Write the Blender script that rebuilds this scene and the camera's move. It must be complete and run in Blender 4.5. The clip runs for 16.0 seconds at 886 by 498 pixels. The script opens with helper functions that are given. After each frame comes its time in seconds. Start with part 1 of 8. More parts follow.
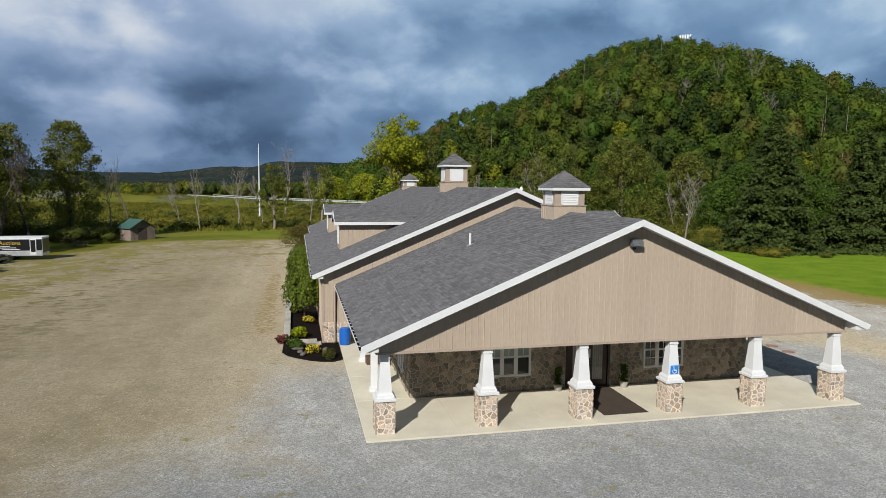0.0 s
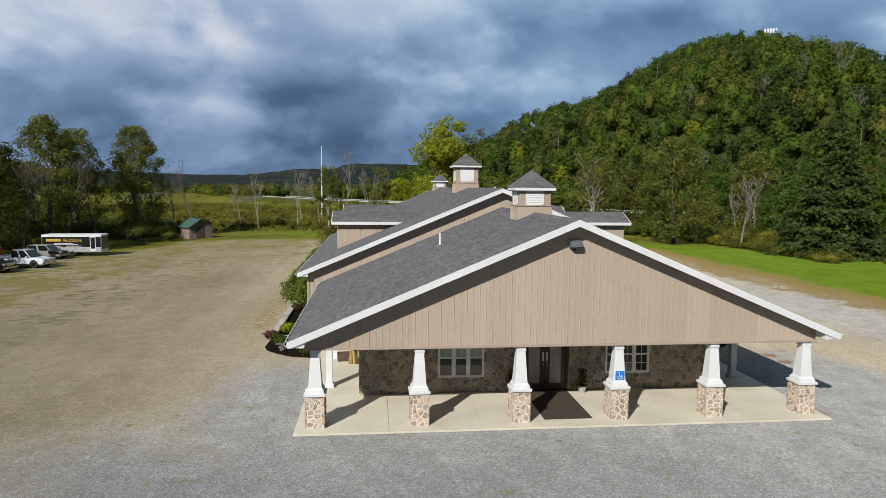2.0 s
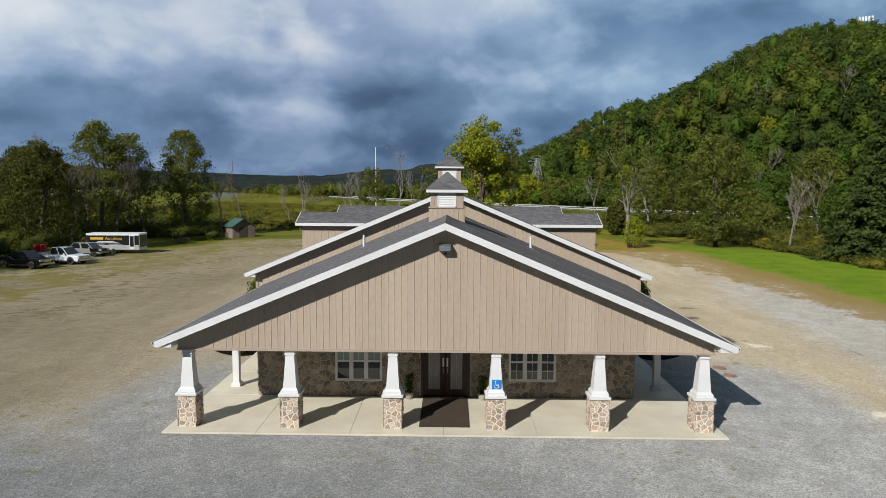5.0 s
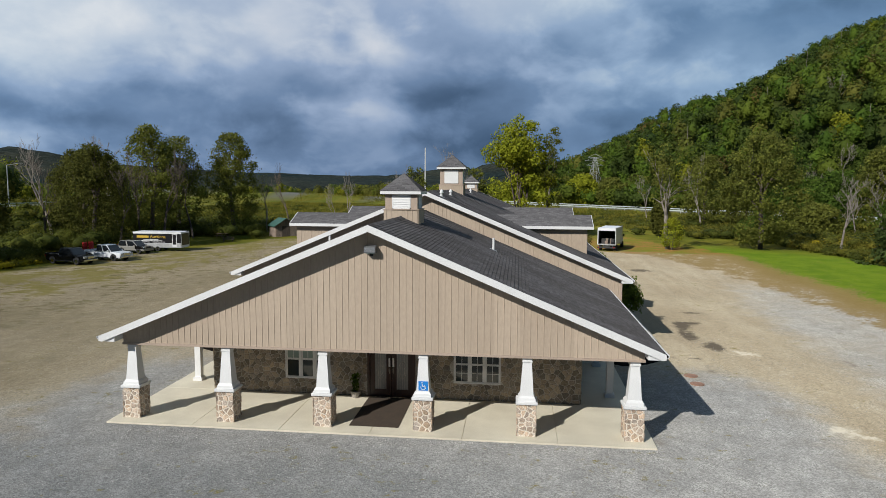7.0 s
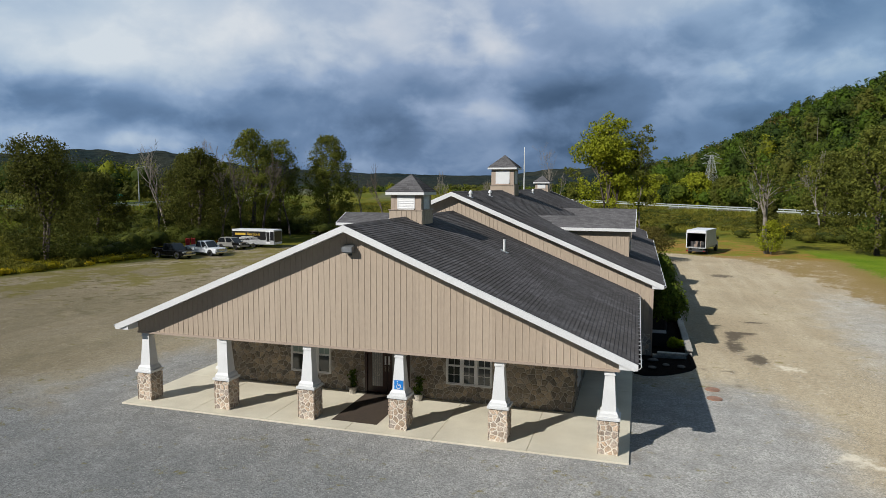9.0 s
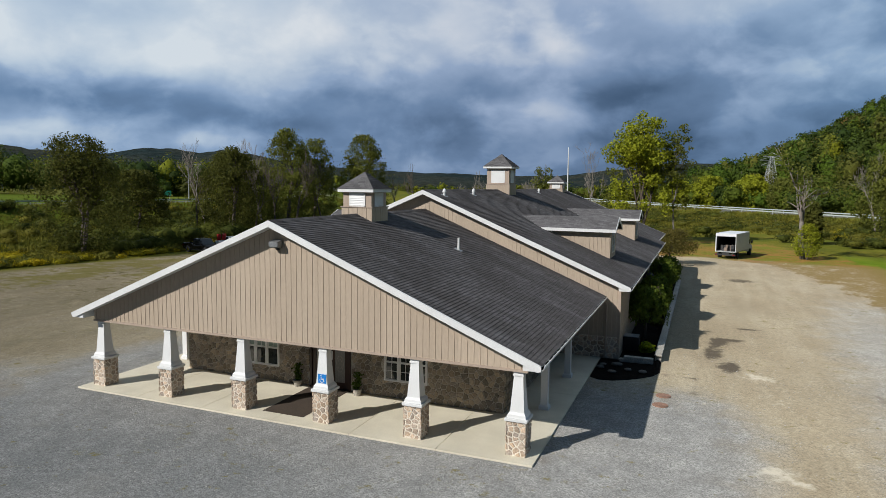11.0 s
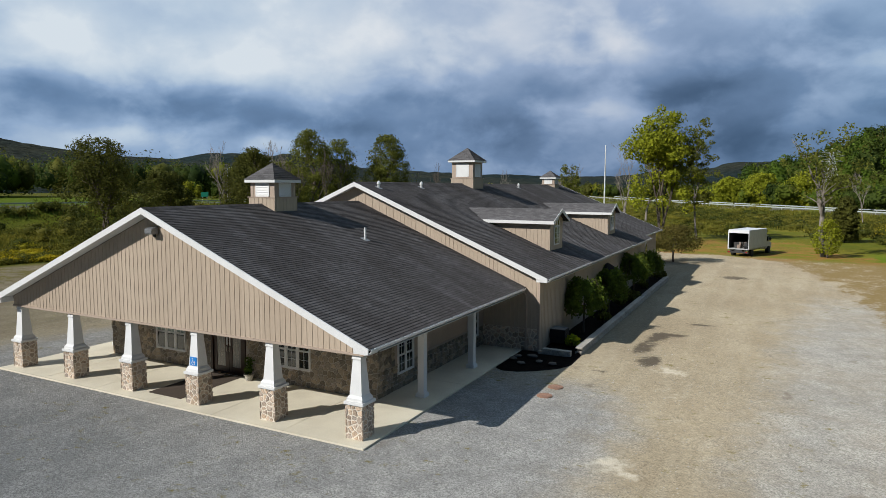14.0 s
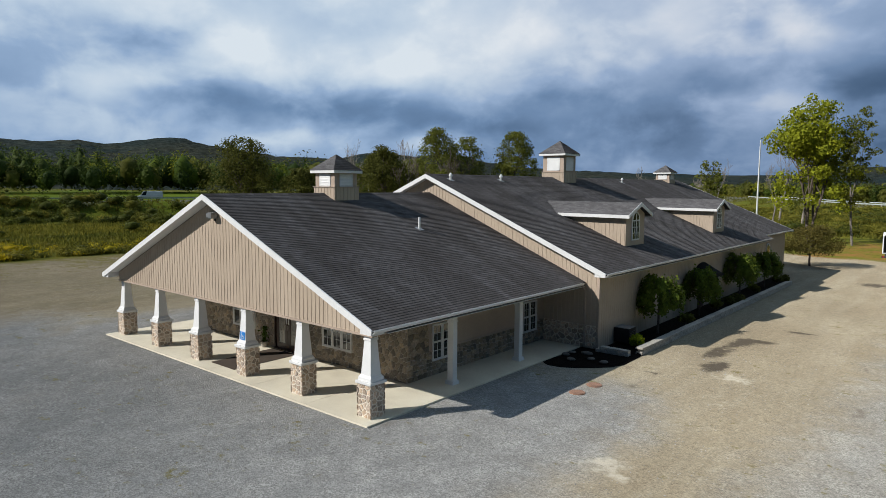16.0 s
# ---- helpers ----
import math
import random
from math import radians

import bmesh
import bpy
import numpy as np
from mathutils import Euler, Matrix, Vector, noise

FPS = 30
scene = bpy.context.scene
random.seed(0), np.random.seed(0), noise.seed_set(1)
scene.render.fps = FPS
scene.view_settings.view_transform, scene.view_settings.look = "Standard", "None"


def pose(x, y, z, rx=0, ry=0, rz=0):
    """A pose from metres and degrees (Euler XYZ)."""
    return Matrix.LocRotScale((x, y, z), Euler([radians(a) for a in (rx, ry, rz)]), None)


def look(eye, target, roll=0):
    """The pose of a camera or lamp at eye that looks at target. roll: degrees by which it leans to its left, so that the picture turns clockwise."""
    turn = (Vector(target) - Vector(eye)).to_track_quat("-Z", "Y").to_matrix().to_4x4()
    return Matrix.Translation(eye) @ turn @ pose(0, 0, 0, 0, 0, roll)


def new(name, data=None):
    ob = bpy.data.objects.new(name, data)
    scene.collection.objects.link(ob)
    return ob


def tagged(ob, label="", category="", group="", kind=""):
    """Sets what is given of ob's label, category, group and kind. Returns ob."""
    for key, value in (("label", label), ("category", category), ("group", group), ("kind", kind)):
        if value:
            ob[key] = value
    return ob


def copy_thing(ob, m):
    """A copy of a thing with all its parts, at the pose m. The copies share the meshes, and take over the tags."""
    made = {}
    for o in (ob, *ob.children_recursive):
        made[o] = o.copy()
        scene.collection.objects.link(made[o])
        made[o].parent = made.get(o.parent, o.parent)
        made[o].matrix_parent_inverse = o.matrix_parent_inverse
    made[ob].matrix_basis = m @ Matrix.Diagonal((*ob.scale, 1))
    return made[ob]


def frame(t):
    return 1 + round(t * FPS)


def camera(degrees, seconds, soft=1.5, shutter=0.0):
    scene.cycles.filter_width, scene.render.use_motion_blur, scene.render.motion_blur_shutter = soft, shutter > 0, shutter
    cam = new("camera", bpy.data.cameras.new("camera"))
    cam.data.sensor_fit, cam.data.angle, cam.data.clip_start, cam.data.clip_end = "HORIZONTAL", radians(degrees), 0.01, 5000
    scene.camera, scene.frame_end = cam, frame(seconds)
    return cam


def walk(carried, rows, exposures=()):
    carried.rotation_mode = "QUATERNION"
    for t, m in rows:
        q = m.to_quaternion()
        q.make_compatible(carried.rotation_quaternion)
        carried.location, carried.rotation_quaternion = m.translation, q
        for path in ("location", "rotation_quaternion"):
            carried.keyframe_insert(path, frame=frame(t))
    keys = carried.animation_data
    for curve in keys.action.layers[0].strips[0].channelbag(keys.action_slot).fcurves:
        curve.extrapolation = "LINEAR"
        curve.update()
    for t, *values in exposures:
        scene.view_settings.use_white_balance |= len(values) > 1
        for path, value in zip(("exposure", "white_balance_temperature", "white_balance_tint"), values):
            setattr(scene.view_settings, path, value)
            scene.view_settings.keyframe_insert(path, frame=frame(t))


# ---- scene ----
cam = camera(68.7, 16.0, soft=0.8)
PATH = [
    (0, (-11.984, -21.261, 8.423), (-11.545, -19.319, 8.232), 0.5),
    (0.5, (-10.742, -21.561, 8.401), (-10.361, -19.607, 8.213), 0.6),
    (1, (-9.503, -21.802, 8.401), (-9.179, -19.838, 8.213), 0.6),
    (1.5, (-8.257, -21.988, 8.408), (-7.991, -20.015, 8.219), 0.5),
    (2, (-7.053, -22.172, 8.39), (-6.843, -20.192, 8.202), 0.5),
    (2.5, (-5.844, -22.266, 8.4), (-5.688, -20.281, 8.212), 0.5),
    (3, (-4.625, -22.282, 8.427), (-4.526, -20.294, 8.24), 0.5),
    (3.5, (-3.408, -22.254, 8.47), (-3.362, -20.264, 8.282), 0.4),
    (4, (-2.195, -22.224, 8.477), (-2.186, -20.233, 8.288), 0.4),
    (6.3, (3.375, -22.062, 8.607), (3.25, -20.075, 8.416), 0.3),
    (6.5, (3.855, -22.045, 8.612), (3.7, -20.06, 8.421), 0.3),
    (7, (5.065, -21.968, 8.643), (4.837, -19.99, 8.451), 0.3),
    (7.5, (6.264, -21.841, 8.663), (5.949, -19.875, 8.47), 0.3),
    (8, (7.474, -21.626, 8.683), (7.068, -19.677, 8.49), 0.2),
    (8.5, (8.636, -21.355, 8.702), (8.145, -19.426, 8.509), 0.2),
    (9, (9.822, -21.042, 8.708), (9.25, -19.135, 8.514), 0.2),
    (9.2, (10.285, -20.899, 8.707), (9.685, -19.001, 8.513), 0.1),
    (11.3, (15.022, -19.275, 8.631), (14.268, -17.432, 8.438), 0.4),
    (11.5, (15.464, -19.107, 8.625), (14.701, -17.268, 8.434), 0.1),
    (12, (16.55, -18.646, 8.587), (15.767, -16.815, 8.397), 0.1),
    (12.5, (17.643, -18.186, 8.52), (16.841, -16.364, 8.33), 0.2),
    (13, (18.732, -17.686, 8.408), (17.91, -15.873, 8.218), 0.2),
    (13.5, (19.817, -17.191, 8.279), (18.971, -15.389, 8.087), 0.2),
    (14, (20.864, -16.704, 8.138), (19.958, -14.931, 7.947), 0.2),
    (14.5, (21.869, -16.183, 8.018), (20.862, -14.466, 7.826), 0.3),
    (15, (22.857, -15.585, 7.905), (21.75, -13.93, 7.712), 0.2),
    (15.5, (23.793, -14.965, 7.812), (22.591, -13.377, 7.619), 0.1),
    (16, (24.698, -14.345, 7.76), (23.412, -12.825, 7.564), 0.4),
]
walk(cam, [(t, look(eye, target, roll)) for t, eye, target, roll in PATH], [(0.0, 0.0), (3.0, -0.01), (9.0, -0.08), (12.5, -0.06), (16.0, 0.04)])

# ---- world, sun, exposure ----
SUN_FROM = Vector((-2.74, -3.93, 3.27)).normalized()
ELEV = math.asin(SUN_FROM.z)
AZIM = math.atan2(SUN_FROM.x, SUN_FROM.y)

world = bpy.data.worlds.new("sky")
scene.world = world
world.use_nodes = True


class Nodes:
    """Short hand for a node tree."""

    def __init__(self, tree, fresh=True):
        self.tree = tree
        if fresh:
            tree.nodes.clear()

    def add(self, kind, **props):
        n = self.tree.nodes.new(kind)
        for key, value in props.items():
            if key == "inputs":
                for k, v in value.items():
                    if isinstance(v, bpy.types.NodeSocket):
                        self.tree.links.new(v, n.inputs[k])
                    else:
                        n.inputs[k].default_value = v
            else:
                setattr(n, key, value)
        return n

    def math(self, op, a, b=0.0, c=0.0, clamp=False):
        return self.add("ShaderNodeMath", operation=op, use_clamp=clamp, inputs={0: a, 1: b, 2: c}).outputs[0]

    def mix(self, f, a, b, blend="MIX"):
        return self.add("ShaderNodeMix", data_type="RGBA", blend_type=blend, inputs={0: f, 6: a, 7: b}).outputs[2]

    def noise(self, vec, scale, detail=4.0, rough=0.55, dist=0.0):
        return self.add("ShaderNodeTexNoise", inputs={"Vector": vec, "Scale": scale, "Detail": detail, "Roughness": rough, "Distortion": dist}).outputs[0]

    def span(self, v, a, b, lo=0.0, hi=1.0):
        return self.add("ShaderNodeMapRange", interpolation_type="SMOOTHSTEP", inputs={0: v, 1: a, 2: b, 3: lo, 4: hi}).outputs[0]


def rgb(*c):
    return (*c, 1.0)


# cloud banks of the deck: azimuth and elevation of the middle, half widths (all in degrees), and how far they brighten or darken it
BRIGHT_BANKS = ((-34, 12.6, 6, 2.6, 0.09), (-21, 12.8, 4, 2.2, 0.12), (-12.3, 11.5, 2.2, 1.6, 0.10), (-25, 10.3, 2, 1.2, 0.06), (-13.8, 6.8, 3.2, 0.9, 0.045), (-41, 3.2, 4, 0.9, 0.12), (-54, 4.2, 6, 1.2, 0.11), (-67, 7.4, 3, 1.6, 0.12), (-56, 11.5, 6, 3, 0.15), (-46, 9.8, 5, 2.4, 0.13), (-40, 14, 8, 3, 0.03), (-10.2, 11.2, 2.4, 1.4, 0.05), (12, 9.8, 3, 1.2, 0.06), (16, 10.5, 2, 1, 0.05), (39.6, 11.7, 1.6, 1.2, 0.10), (42, 9.5, 5, 3, 0.05), (1.3, 9.5, 1.6, 0.8, 0.05), (9, 8, 9, 2.5, 0.04))
DARK_BANKS = ((-65, 11, 4.5, 1.6, -0.14), (-58, 6.7, 9, 1.3, -0.10), (-37, 5.2, 6, 1.3, -0.08), (-31, 8.4, 5, 1.6, -0.09), (-20, 6, 5, 1.6, -0.06), (-5.5, 8, 4, 1.5, -0.09), (-7.3, 7.2, 3, 1.2, -0.04), (-17.5, 8.3, 3.5, 1.2, -0.06), (-15.5, 3, 7, 1.6, -0.07), (-4, 4, 6, 1.3, -0.07), (5, 11.5, 5, 1.6, -0.04), (23.5, 14, 6, 1.6, -0.09), (2, 4, 6, 2, -0.02), (-46, 6.6, 5, 1.4, -0.05), (-26, 4.6, 4, 2, -0.08), (-58, 4.6, 5, 1.3, -0.10), (12, 13.5, 5, 1.2, -0.05))


def build_sky():
    n = Nodes(world.node_tree)
    way = n.add("ShaderNodeTexCoord").outputs["Generated"]
    xyz = n.add("ShaderNodeSeparateXYZ", inputs={0: way})
    up = n.math("MAXIMUM", xyz.outputs[2], 0.0)
    # heaped clouds, a little flattened
    puff = n.add("ShaderNodeCombineXYZ", inputs={0: xyz.outputs[0], 1: xyz.outputs[1], 2: n.math("MULTIPLY", xyz.outputs[2], 1.6)}).outputs[0]
    bend = n.add("ShaderNodeSeparateXYZ", inputs={0: n.add("ShaderNodeTexNoise", inputs={"Vector": puff, "Scale": 6.0, "Detail": 4.0, "Roughness": 0.5}).outputs[1]})
    big = n.noise(puff, 1.6, 1.0, 0.40)
    mid = n.noise(puff, 3.3, 6.0, 0.50)
    warp = n.add("ShaderNodeVectorMath", operation="SCALE", inputs={0: n.add("ShaderNodeTexNoise", inputs={"Vector": puff, "Scale": 5.0, "Detail": 2.0}).outputs[1], "Scale": 0.10}).outputs[0]
    bent = n.add("ShaderNodeVectorMath", operation="ADD", inputs={0: puff, 1: warp}).outputs[0]
    small = n.noise(bent, 8.0, 6.0, 0.52)
    lit = n.math("ADD", n.math("MULTIPLY", n.noise(puff, 18.0, 4.0, 0.55), 0.055), 0.485)
    lit = n.math("ADD", lit, n.span(mid, 0.42, 0.64, 0.0, 0.07))
    lit = n.math("ADD", lit, n.span(small, 0.43, 0.66, 0.0, 0.075))
    # the banks, with torn edges
    azim = n.math("MULTIPLY", n.math("ARCTAN2", xyz.outputs[0], xyz.outputs[1]), 180 / math.pi)
    azim = n.math("ADD", azim, n.math("MULTIPLY_ADD", bend.outputs[0], 11.0, -5.5))
    elev = n.math("MULTIPLY", n.math("ARCSINE", xyz.outputs[2]), 180 / math.pi)
    elev = n.math("ADD", elev, n.math("MULTIPLY_ADD", bend.outputs[1], 4.4, -2.2))
    for a, e, sa, se, k in (*BRIGHT_BANKS, *DARK_BANKS):
        da = n.math("MULTIPLY_ADD", azim, 1 / sa, -a / sa)
        de = n.math("MULTIPLY_ADD", elev, 1 / se, -e / se)
        q = n.math("MULTIPLY_ADD", de, de, n.math("MULTIPLY", da, da))
        lit = n.math("MULTIPLY_ADD", n.math("POWER", 0.3679, q), k, lit)
    # the deck is thinner high up and to the west, and heavy and blue low down
    lit = n.math("ADD", lit, n.math("MULTIPLY", xyz.outputs[0], -0.08))
    lit = n.math("ADD", lit, n.span(up, 0.02, 0.34, -0.05, 0.13))
    # out of view to the east and south the deck is darkened to deepen shade; overhead it hardly changes
    lit = n.math("ADD", lit, n.span(up, 0.42, 0.62, 0.0, 0.01))
    lit = n.math("ADD", lit, n.span(xyz.outputs[1], -0.35, 0.20, -0.28, 0.0))
    lit = n.math("ADD", lit, n.span(xyz.outputs[0], 0.74, 0.92, 0.0, -0.40))
    ramp = n.add("ShaderNodeValToRGB", inputs={0: lit})
    el = ramp.color_ramp.elements
    el[0].position, el[0].color = 0.36, rgb(0.040, 0.078, 0.145)
    el[1].position, el[1].color = 0.82, rgb(0.72, 0.745, 0.79)
    for p, c in ((0.45, (0.080, 0.138, 0.238)), (0.54, (0.160, 0.248, 0.400)), (0.63, (0.305, 0.405, 0.575)), (0.71, (0.51, 0.585, 0.695))):
        e = el.new(p)
        e.color = rgb(*c)
    # warmer grey in the west, steel blue in the east
    tint = n.mix(n.span(azim, -12.0, 22.0), n.mix(n.span(azim, -50.0, -15.0), rgb(0.93, 1.0, 1.03), rgb(1.0, 0.995, 1.0)), rgb(0.90, 1.02, 1.04))
    deck = n.mix(1.0, ramp.outputs[0], tint, "MULTIPLY")
    # a pale clear streak under the deck in the far west
    clear = n.add("ShaderNodeTexSky", sky_type="NISHITA", sun_disc=False, sun_elevation=ELEV, sun_rotation=AZIM)
    blue = n.mix(1.0, clear.outputs[0], rgb(0.10, 0.10, 0.10), "MULTIPLY")
    cover = n.span(n.math("ADD", n.math("MULTIPLY", big, 0.6), n.math("MULTIPLY", mid, 0.5)), 0.22, 0.32)
    colour = n.mix(cover, blue, deck)
    back = n.add("ShaderNodeBackground", inputs={0: colour, 1: 1.0})
    out = n.add("ShaderNodeOutputWorld", inputs={0: back.outputs[0]})


build_sky()

sun = new("sun", bpy.data.lights.new("sun", "SUN"))
sun.data.energy, sun.data.angle, sun.data.color = 5.0, radians(0.6), (1.0, 0.975, 0.93)
sun.matrix_world = look((0, 0, 60), Vector((0, 0, 60)) - SUN_FROM)


# ---- materials ----
def surface(name, c1, c2, scale=1.0, fine=20.0, rough=0.8, bump=0.3, depth=0.01, metal=0.0, vary="", spread=0.25, contrast=0.5, stretch=(1, 1, 1), leaf=0.0, grain=0.35, spec=0.5, matte=0.0):
    """Two colours mixed by broad noise, darkened and lightened by fine grain, with relief. vary: OBJECT or ISLAND gives each piece its own shade."""
    m = bpy.data.materials.new(name)
    m.use_nodes = True
    n = Nodes(m.node_tree)
    at = n.add("ShaderNodeTexCoord").outputs["Object"]
    at = n.add("ShaderNodeMapping", inputs={"Vector": at, "Scale": stretch}).outputs[0]
    broad = n.noise(at, scale, 4.0, 0.6)
    small = n.noise(at, fine, 3.0, 0.6)
    f = n.span(broad, 0.5 - contrast / 2, 0.5 + contrast / 2)
    if vary == "TREE":
        pick = n.add("ShaderNodeNewGeometry").outputs["Random Per Island"]
        own = n.add("ShaderNodeAttribute", attribute_name="tone").outputs["Fac"]
        f = n.math("ADD", n.math("MULTIPLY", f, 0.2), n.math("MULTIPLY", own, 0.8))
    elif vary:
        pick = n.add("ShaderNodeObjectInfo").outputs["Random"] if vary == "OBJECT" else n.add("ShaderNodeNewGeometry").outputs["Random Per Island"]
        f = n.math("ADD", n.math("MULTIPLY", f, 0.45), n.math("MULTIPLY", pick, 0.55))
    colour = n.mix(f, rgb(*c1), rgb(*c2))
    value = n.span(small, 0.25, 0.75, 1.0 - grain, 1.0 + grain)
    if vary:
        tone = n.math("MULTIPLY_ADD", n.math("FRACT", n.math("MULTIPLY", pick, 7.31)), 2 * spread, 1.0 - spread)
        value = n.math("MULTIPLY", value, tone)
    shade = n.add("ShaderNodeCombineXYZ", inputs={0: value, 1: value, 2: value}).outputs[0]
    colour = n.mix(1.0, colour, shade, "MULTIPLY")
    b = n.add("ShaderNodeBump", inputs={"Strength": bump, "Distance": depth, "Height": small})
    p = n.add("ShaderNodeBsdfPrincipled", inputs={"Base Color": colour, "Roughness": rough, "Metallic": metal, "Normal": b.outputs[0], "Specular IOR Level": spec, "Diffuse Roughness": matte})
    shader = p.outputs[0]
    if leaf:
        t = n.add("ShaderNodeBsdfTranslucent", inputs={"Color": colour})
        shader = n.add("ShaderNodeMixShader", inputs={0: leaf, 1: shader, 2: t.outputs[0]}).outputs[0]
    n.add("ShaderNodeOutputMaterial", inputs={0: shader})
    return m


def glass(name, tint, rough=0.03):
    """Window glass that mirrors the sky over a dim interior."""
    m = bpy.data.materials.new(name)
    m.use_nodes = True
    n = Nodes(m.node_tree)
    at = n.add("ShaderNodeTexCoord").outputs["Object"]
    w = n.noise(at, 1.3, 2.0)
    b = n.add("ShaderNodeBump", inputs={"Strength": 0.04, "Distance": 0.02, "Height": w})
    p = n.add("ShaderNodeBsdfPrincipled", inputs={"Base Color": rgb(*tint), "Roughness": rough, "IOR": 1.5, "Normal": b.outputs[0], "Coat Weight": 0.6, "Coat Roughness": 0.02})
    n.add("ShaderNodeOutputMaterial", inputs={0: p.outputs[0]})
    return m


WHITE = surface("white_paint", (0.70, 0.705, 0.70), (0.62, 0.62, 0.61), 0.6, 30, 0.5, 0.08, grain=0.06)
TAN = surface("tan_steel_siding", (0.452, 0.369, 0.286), (0.392, 0.315, 0.241), 0.35, 14, 0.42, 0.04, grain=0.06, vary="OBJECT", spread=0.022, stretch=(1, 1, 0.3))
TAN_TRIM = surface("tan_trim", (0.40, 0.315, 0.25), (0.34, 0.27, 0.215), 0.6, 20, 0.5, 0.05, grain=0.08)
SOFFIT = surface("soffit_board", (0.40, 0.35, 0.29), (0.34, 0.30, 0.25), 0.5, 12, 0.6, 0.1, grain=0.08)


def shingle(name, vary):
    """Grey mineral shingle; slopes that face east are darkened by brown algae streaks, and by that side's shade put
    into the colour.
    """
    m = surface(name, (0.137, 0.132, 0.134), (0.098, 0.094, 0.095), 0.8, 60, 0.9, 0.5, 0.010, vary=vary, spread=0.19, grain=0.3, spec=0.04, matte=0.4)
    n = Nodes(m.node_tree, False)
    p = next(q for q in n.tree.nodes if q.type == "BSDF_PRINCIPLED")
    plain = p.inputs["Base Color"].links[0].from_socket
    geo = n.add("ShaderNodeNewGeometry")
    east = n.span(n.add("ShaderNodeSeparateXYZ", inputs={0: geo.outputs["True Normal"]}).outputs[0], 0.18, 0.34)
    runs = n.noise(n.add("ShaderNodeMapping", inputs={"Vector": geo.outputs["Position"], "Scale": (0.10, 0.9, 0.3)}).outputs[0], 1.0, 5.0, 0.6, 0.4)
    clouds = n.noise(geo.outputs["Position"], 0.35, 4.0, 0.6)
    # even between the streaks the slope is dimmed, its shade painted in
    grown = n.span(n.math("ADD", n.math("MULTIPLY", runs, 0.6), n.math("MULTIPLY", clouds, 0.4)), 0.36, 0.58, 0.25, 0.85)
    streaked_dim = n.mix(n.math("MULTIPLY", east, grown), plain, rgb(0.046, 0.040, 0.037))
    n.tree.links.new(streaked_dim, p.inputs["Base Color"])
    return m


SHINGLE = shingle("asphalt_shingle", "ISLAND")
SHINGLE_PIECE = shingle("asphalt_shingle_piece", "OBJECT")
UNDERLAY = surface("roof_underlay", (0.035, 0.034, 0.034), (0.025, 0.025, 0.025), 1.0, 40, 0.9)
STONE = surface("field_stone", (0.33, 0.255, 0.165), (0.175, 0.160, 0.140), 2.2, 18, 0.85, 0.6, 0.012, vary="OBJECT", spread=0.42)
STONE_LIGHT = surface("pale_field_stone", (0.50, 0.36, 0.24), (0.36, 0.315, 0.275), 2.5, 18, 0.85, 0.6, 0.012, vary="OBJECT", spread=0.36)
STONE_MASS = surface("field_stone_mass", (0.33, 0.255, 0.165), (0.175, 0.160, 0.140), 2.2, 18, 0.85, 0.6, 0.012, vary="ISLAND", spread=0.42)
MORTAR = surface("mortar", (0.44, 0.41, 0.36), (0.34, 0.315, 0.27), 2.0, 40, 0.95, 0.5)
MORTAR_LIGHT = surface("pale_mortar", (0.68, 0.61, 0.51), (0.58, 0.52, 0.44), 2.0, 40, 0.95, 0.5)
CONCRETE = surface("porch_concrete", (0.66, 0.61, 0.48), (0.54, 0.49, 0.38), 0.5, 35, 0.85, 0.2, 0.004, grain=0.1)
MAT_RUG = surface("brown_mat", (0.060, 0.042, 0.028), (0.045, 0.032, 0.022), 1.5, 90, 0.95, 0.4, 0.004)
DOOR_WOOD = surface("dark_door_wood", (0.045, 0.018, 0.010), (0.028, 0.012, 0.008), 1.2, 40, 0.35, 0.1, stretch=(1, 1, 0.1))
PANE = glass("window_pane", (0.020, 0.026, 0.026))
PANE_PALE = glass("curtained_pane", (0.26, 0.33, 0.30), 0.12)
LEADED = glass("leaded_glass", (0.24, 0.24, 0.23), 0.25)
BRASS = surface("aged_metal", (0.45, 0.42, 0.36), (0.35, 0.33, 0.29), 3, 40, 0.35, 0.05, metal=0.9)
DARK_METAL = surface("dark_metal", (0.05, 0.05, 0.05), (0.035, 0.035, 0.035), 2, 40, 0.5, 0.1, metal=0.3)
RAIL_WHITE = surface("pale_rail_steel", (0.46, 0.50, 0.46), (0.36, 0.40, 0.36), 1, 20, 0.5, 0.05)
GREY_METAL = surface("grey_metal", (0.26, 0.27, 0.28), (0.20, 0.21, 0.22), 2, 40, 0.45, 0.08, metal=0.5)
AWNING_BLACK = surface("black_awning_cloth", (0.012, 0.012, 0.013), (0.008, 0.008, 0.009), 2, 60, 0.9, 0.1, spec=0.1)
UNIT_BLACK = surface("black_enamel", (0.014, 0.014, 0.015), (0.010, 0.010, 0.011), 2, 60, 0.7, 0.05, spec=0.2)
BLUE_SIGN = surface("blue_sign", (0.015, 0.21, 0.62), (0.012, 0.18, 0.55), 2, 40, 0.4, 0.02, grain=0.05)
BLUE_BARREL = surface("blue_plastic", (0.012, 0.12, 0.48), (0.010, 0.10, 0.40), 2, 30, 0.4, 0.05, grain=0.08)
PEBBLE = surface("loose_pebble", (0.38, 0.37, 0.345), (0.24, 0.23, 0.215), 4, 40, 0.9, 0.3, 0.004, vary="ISLAND", spread=0.4)
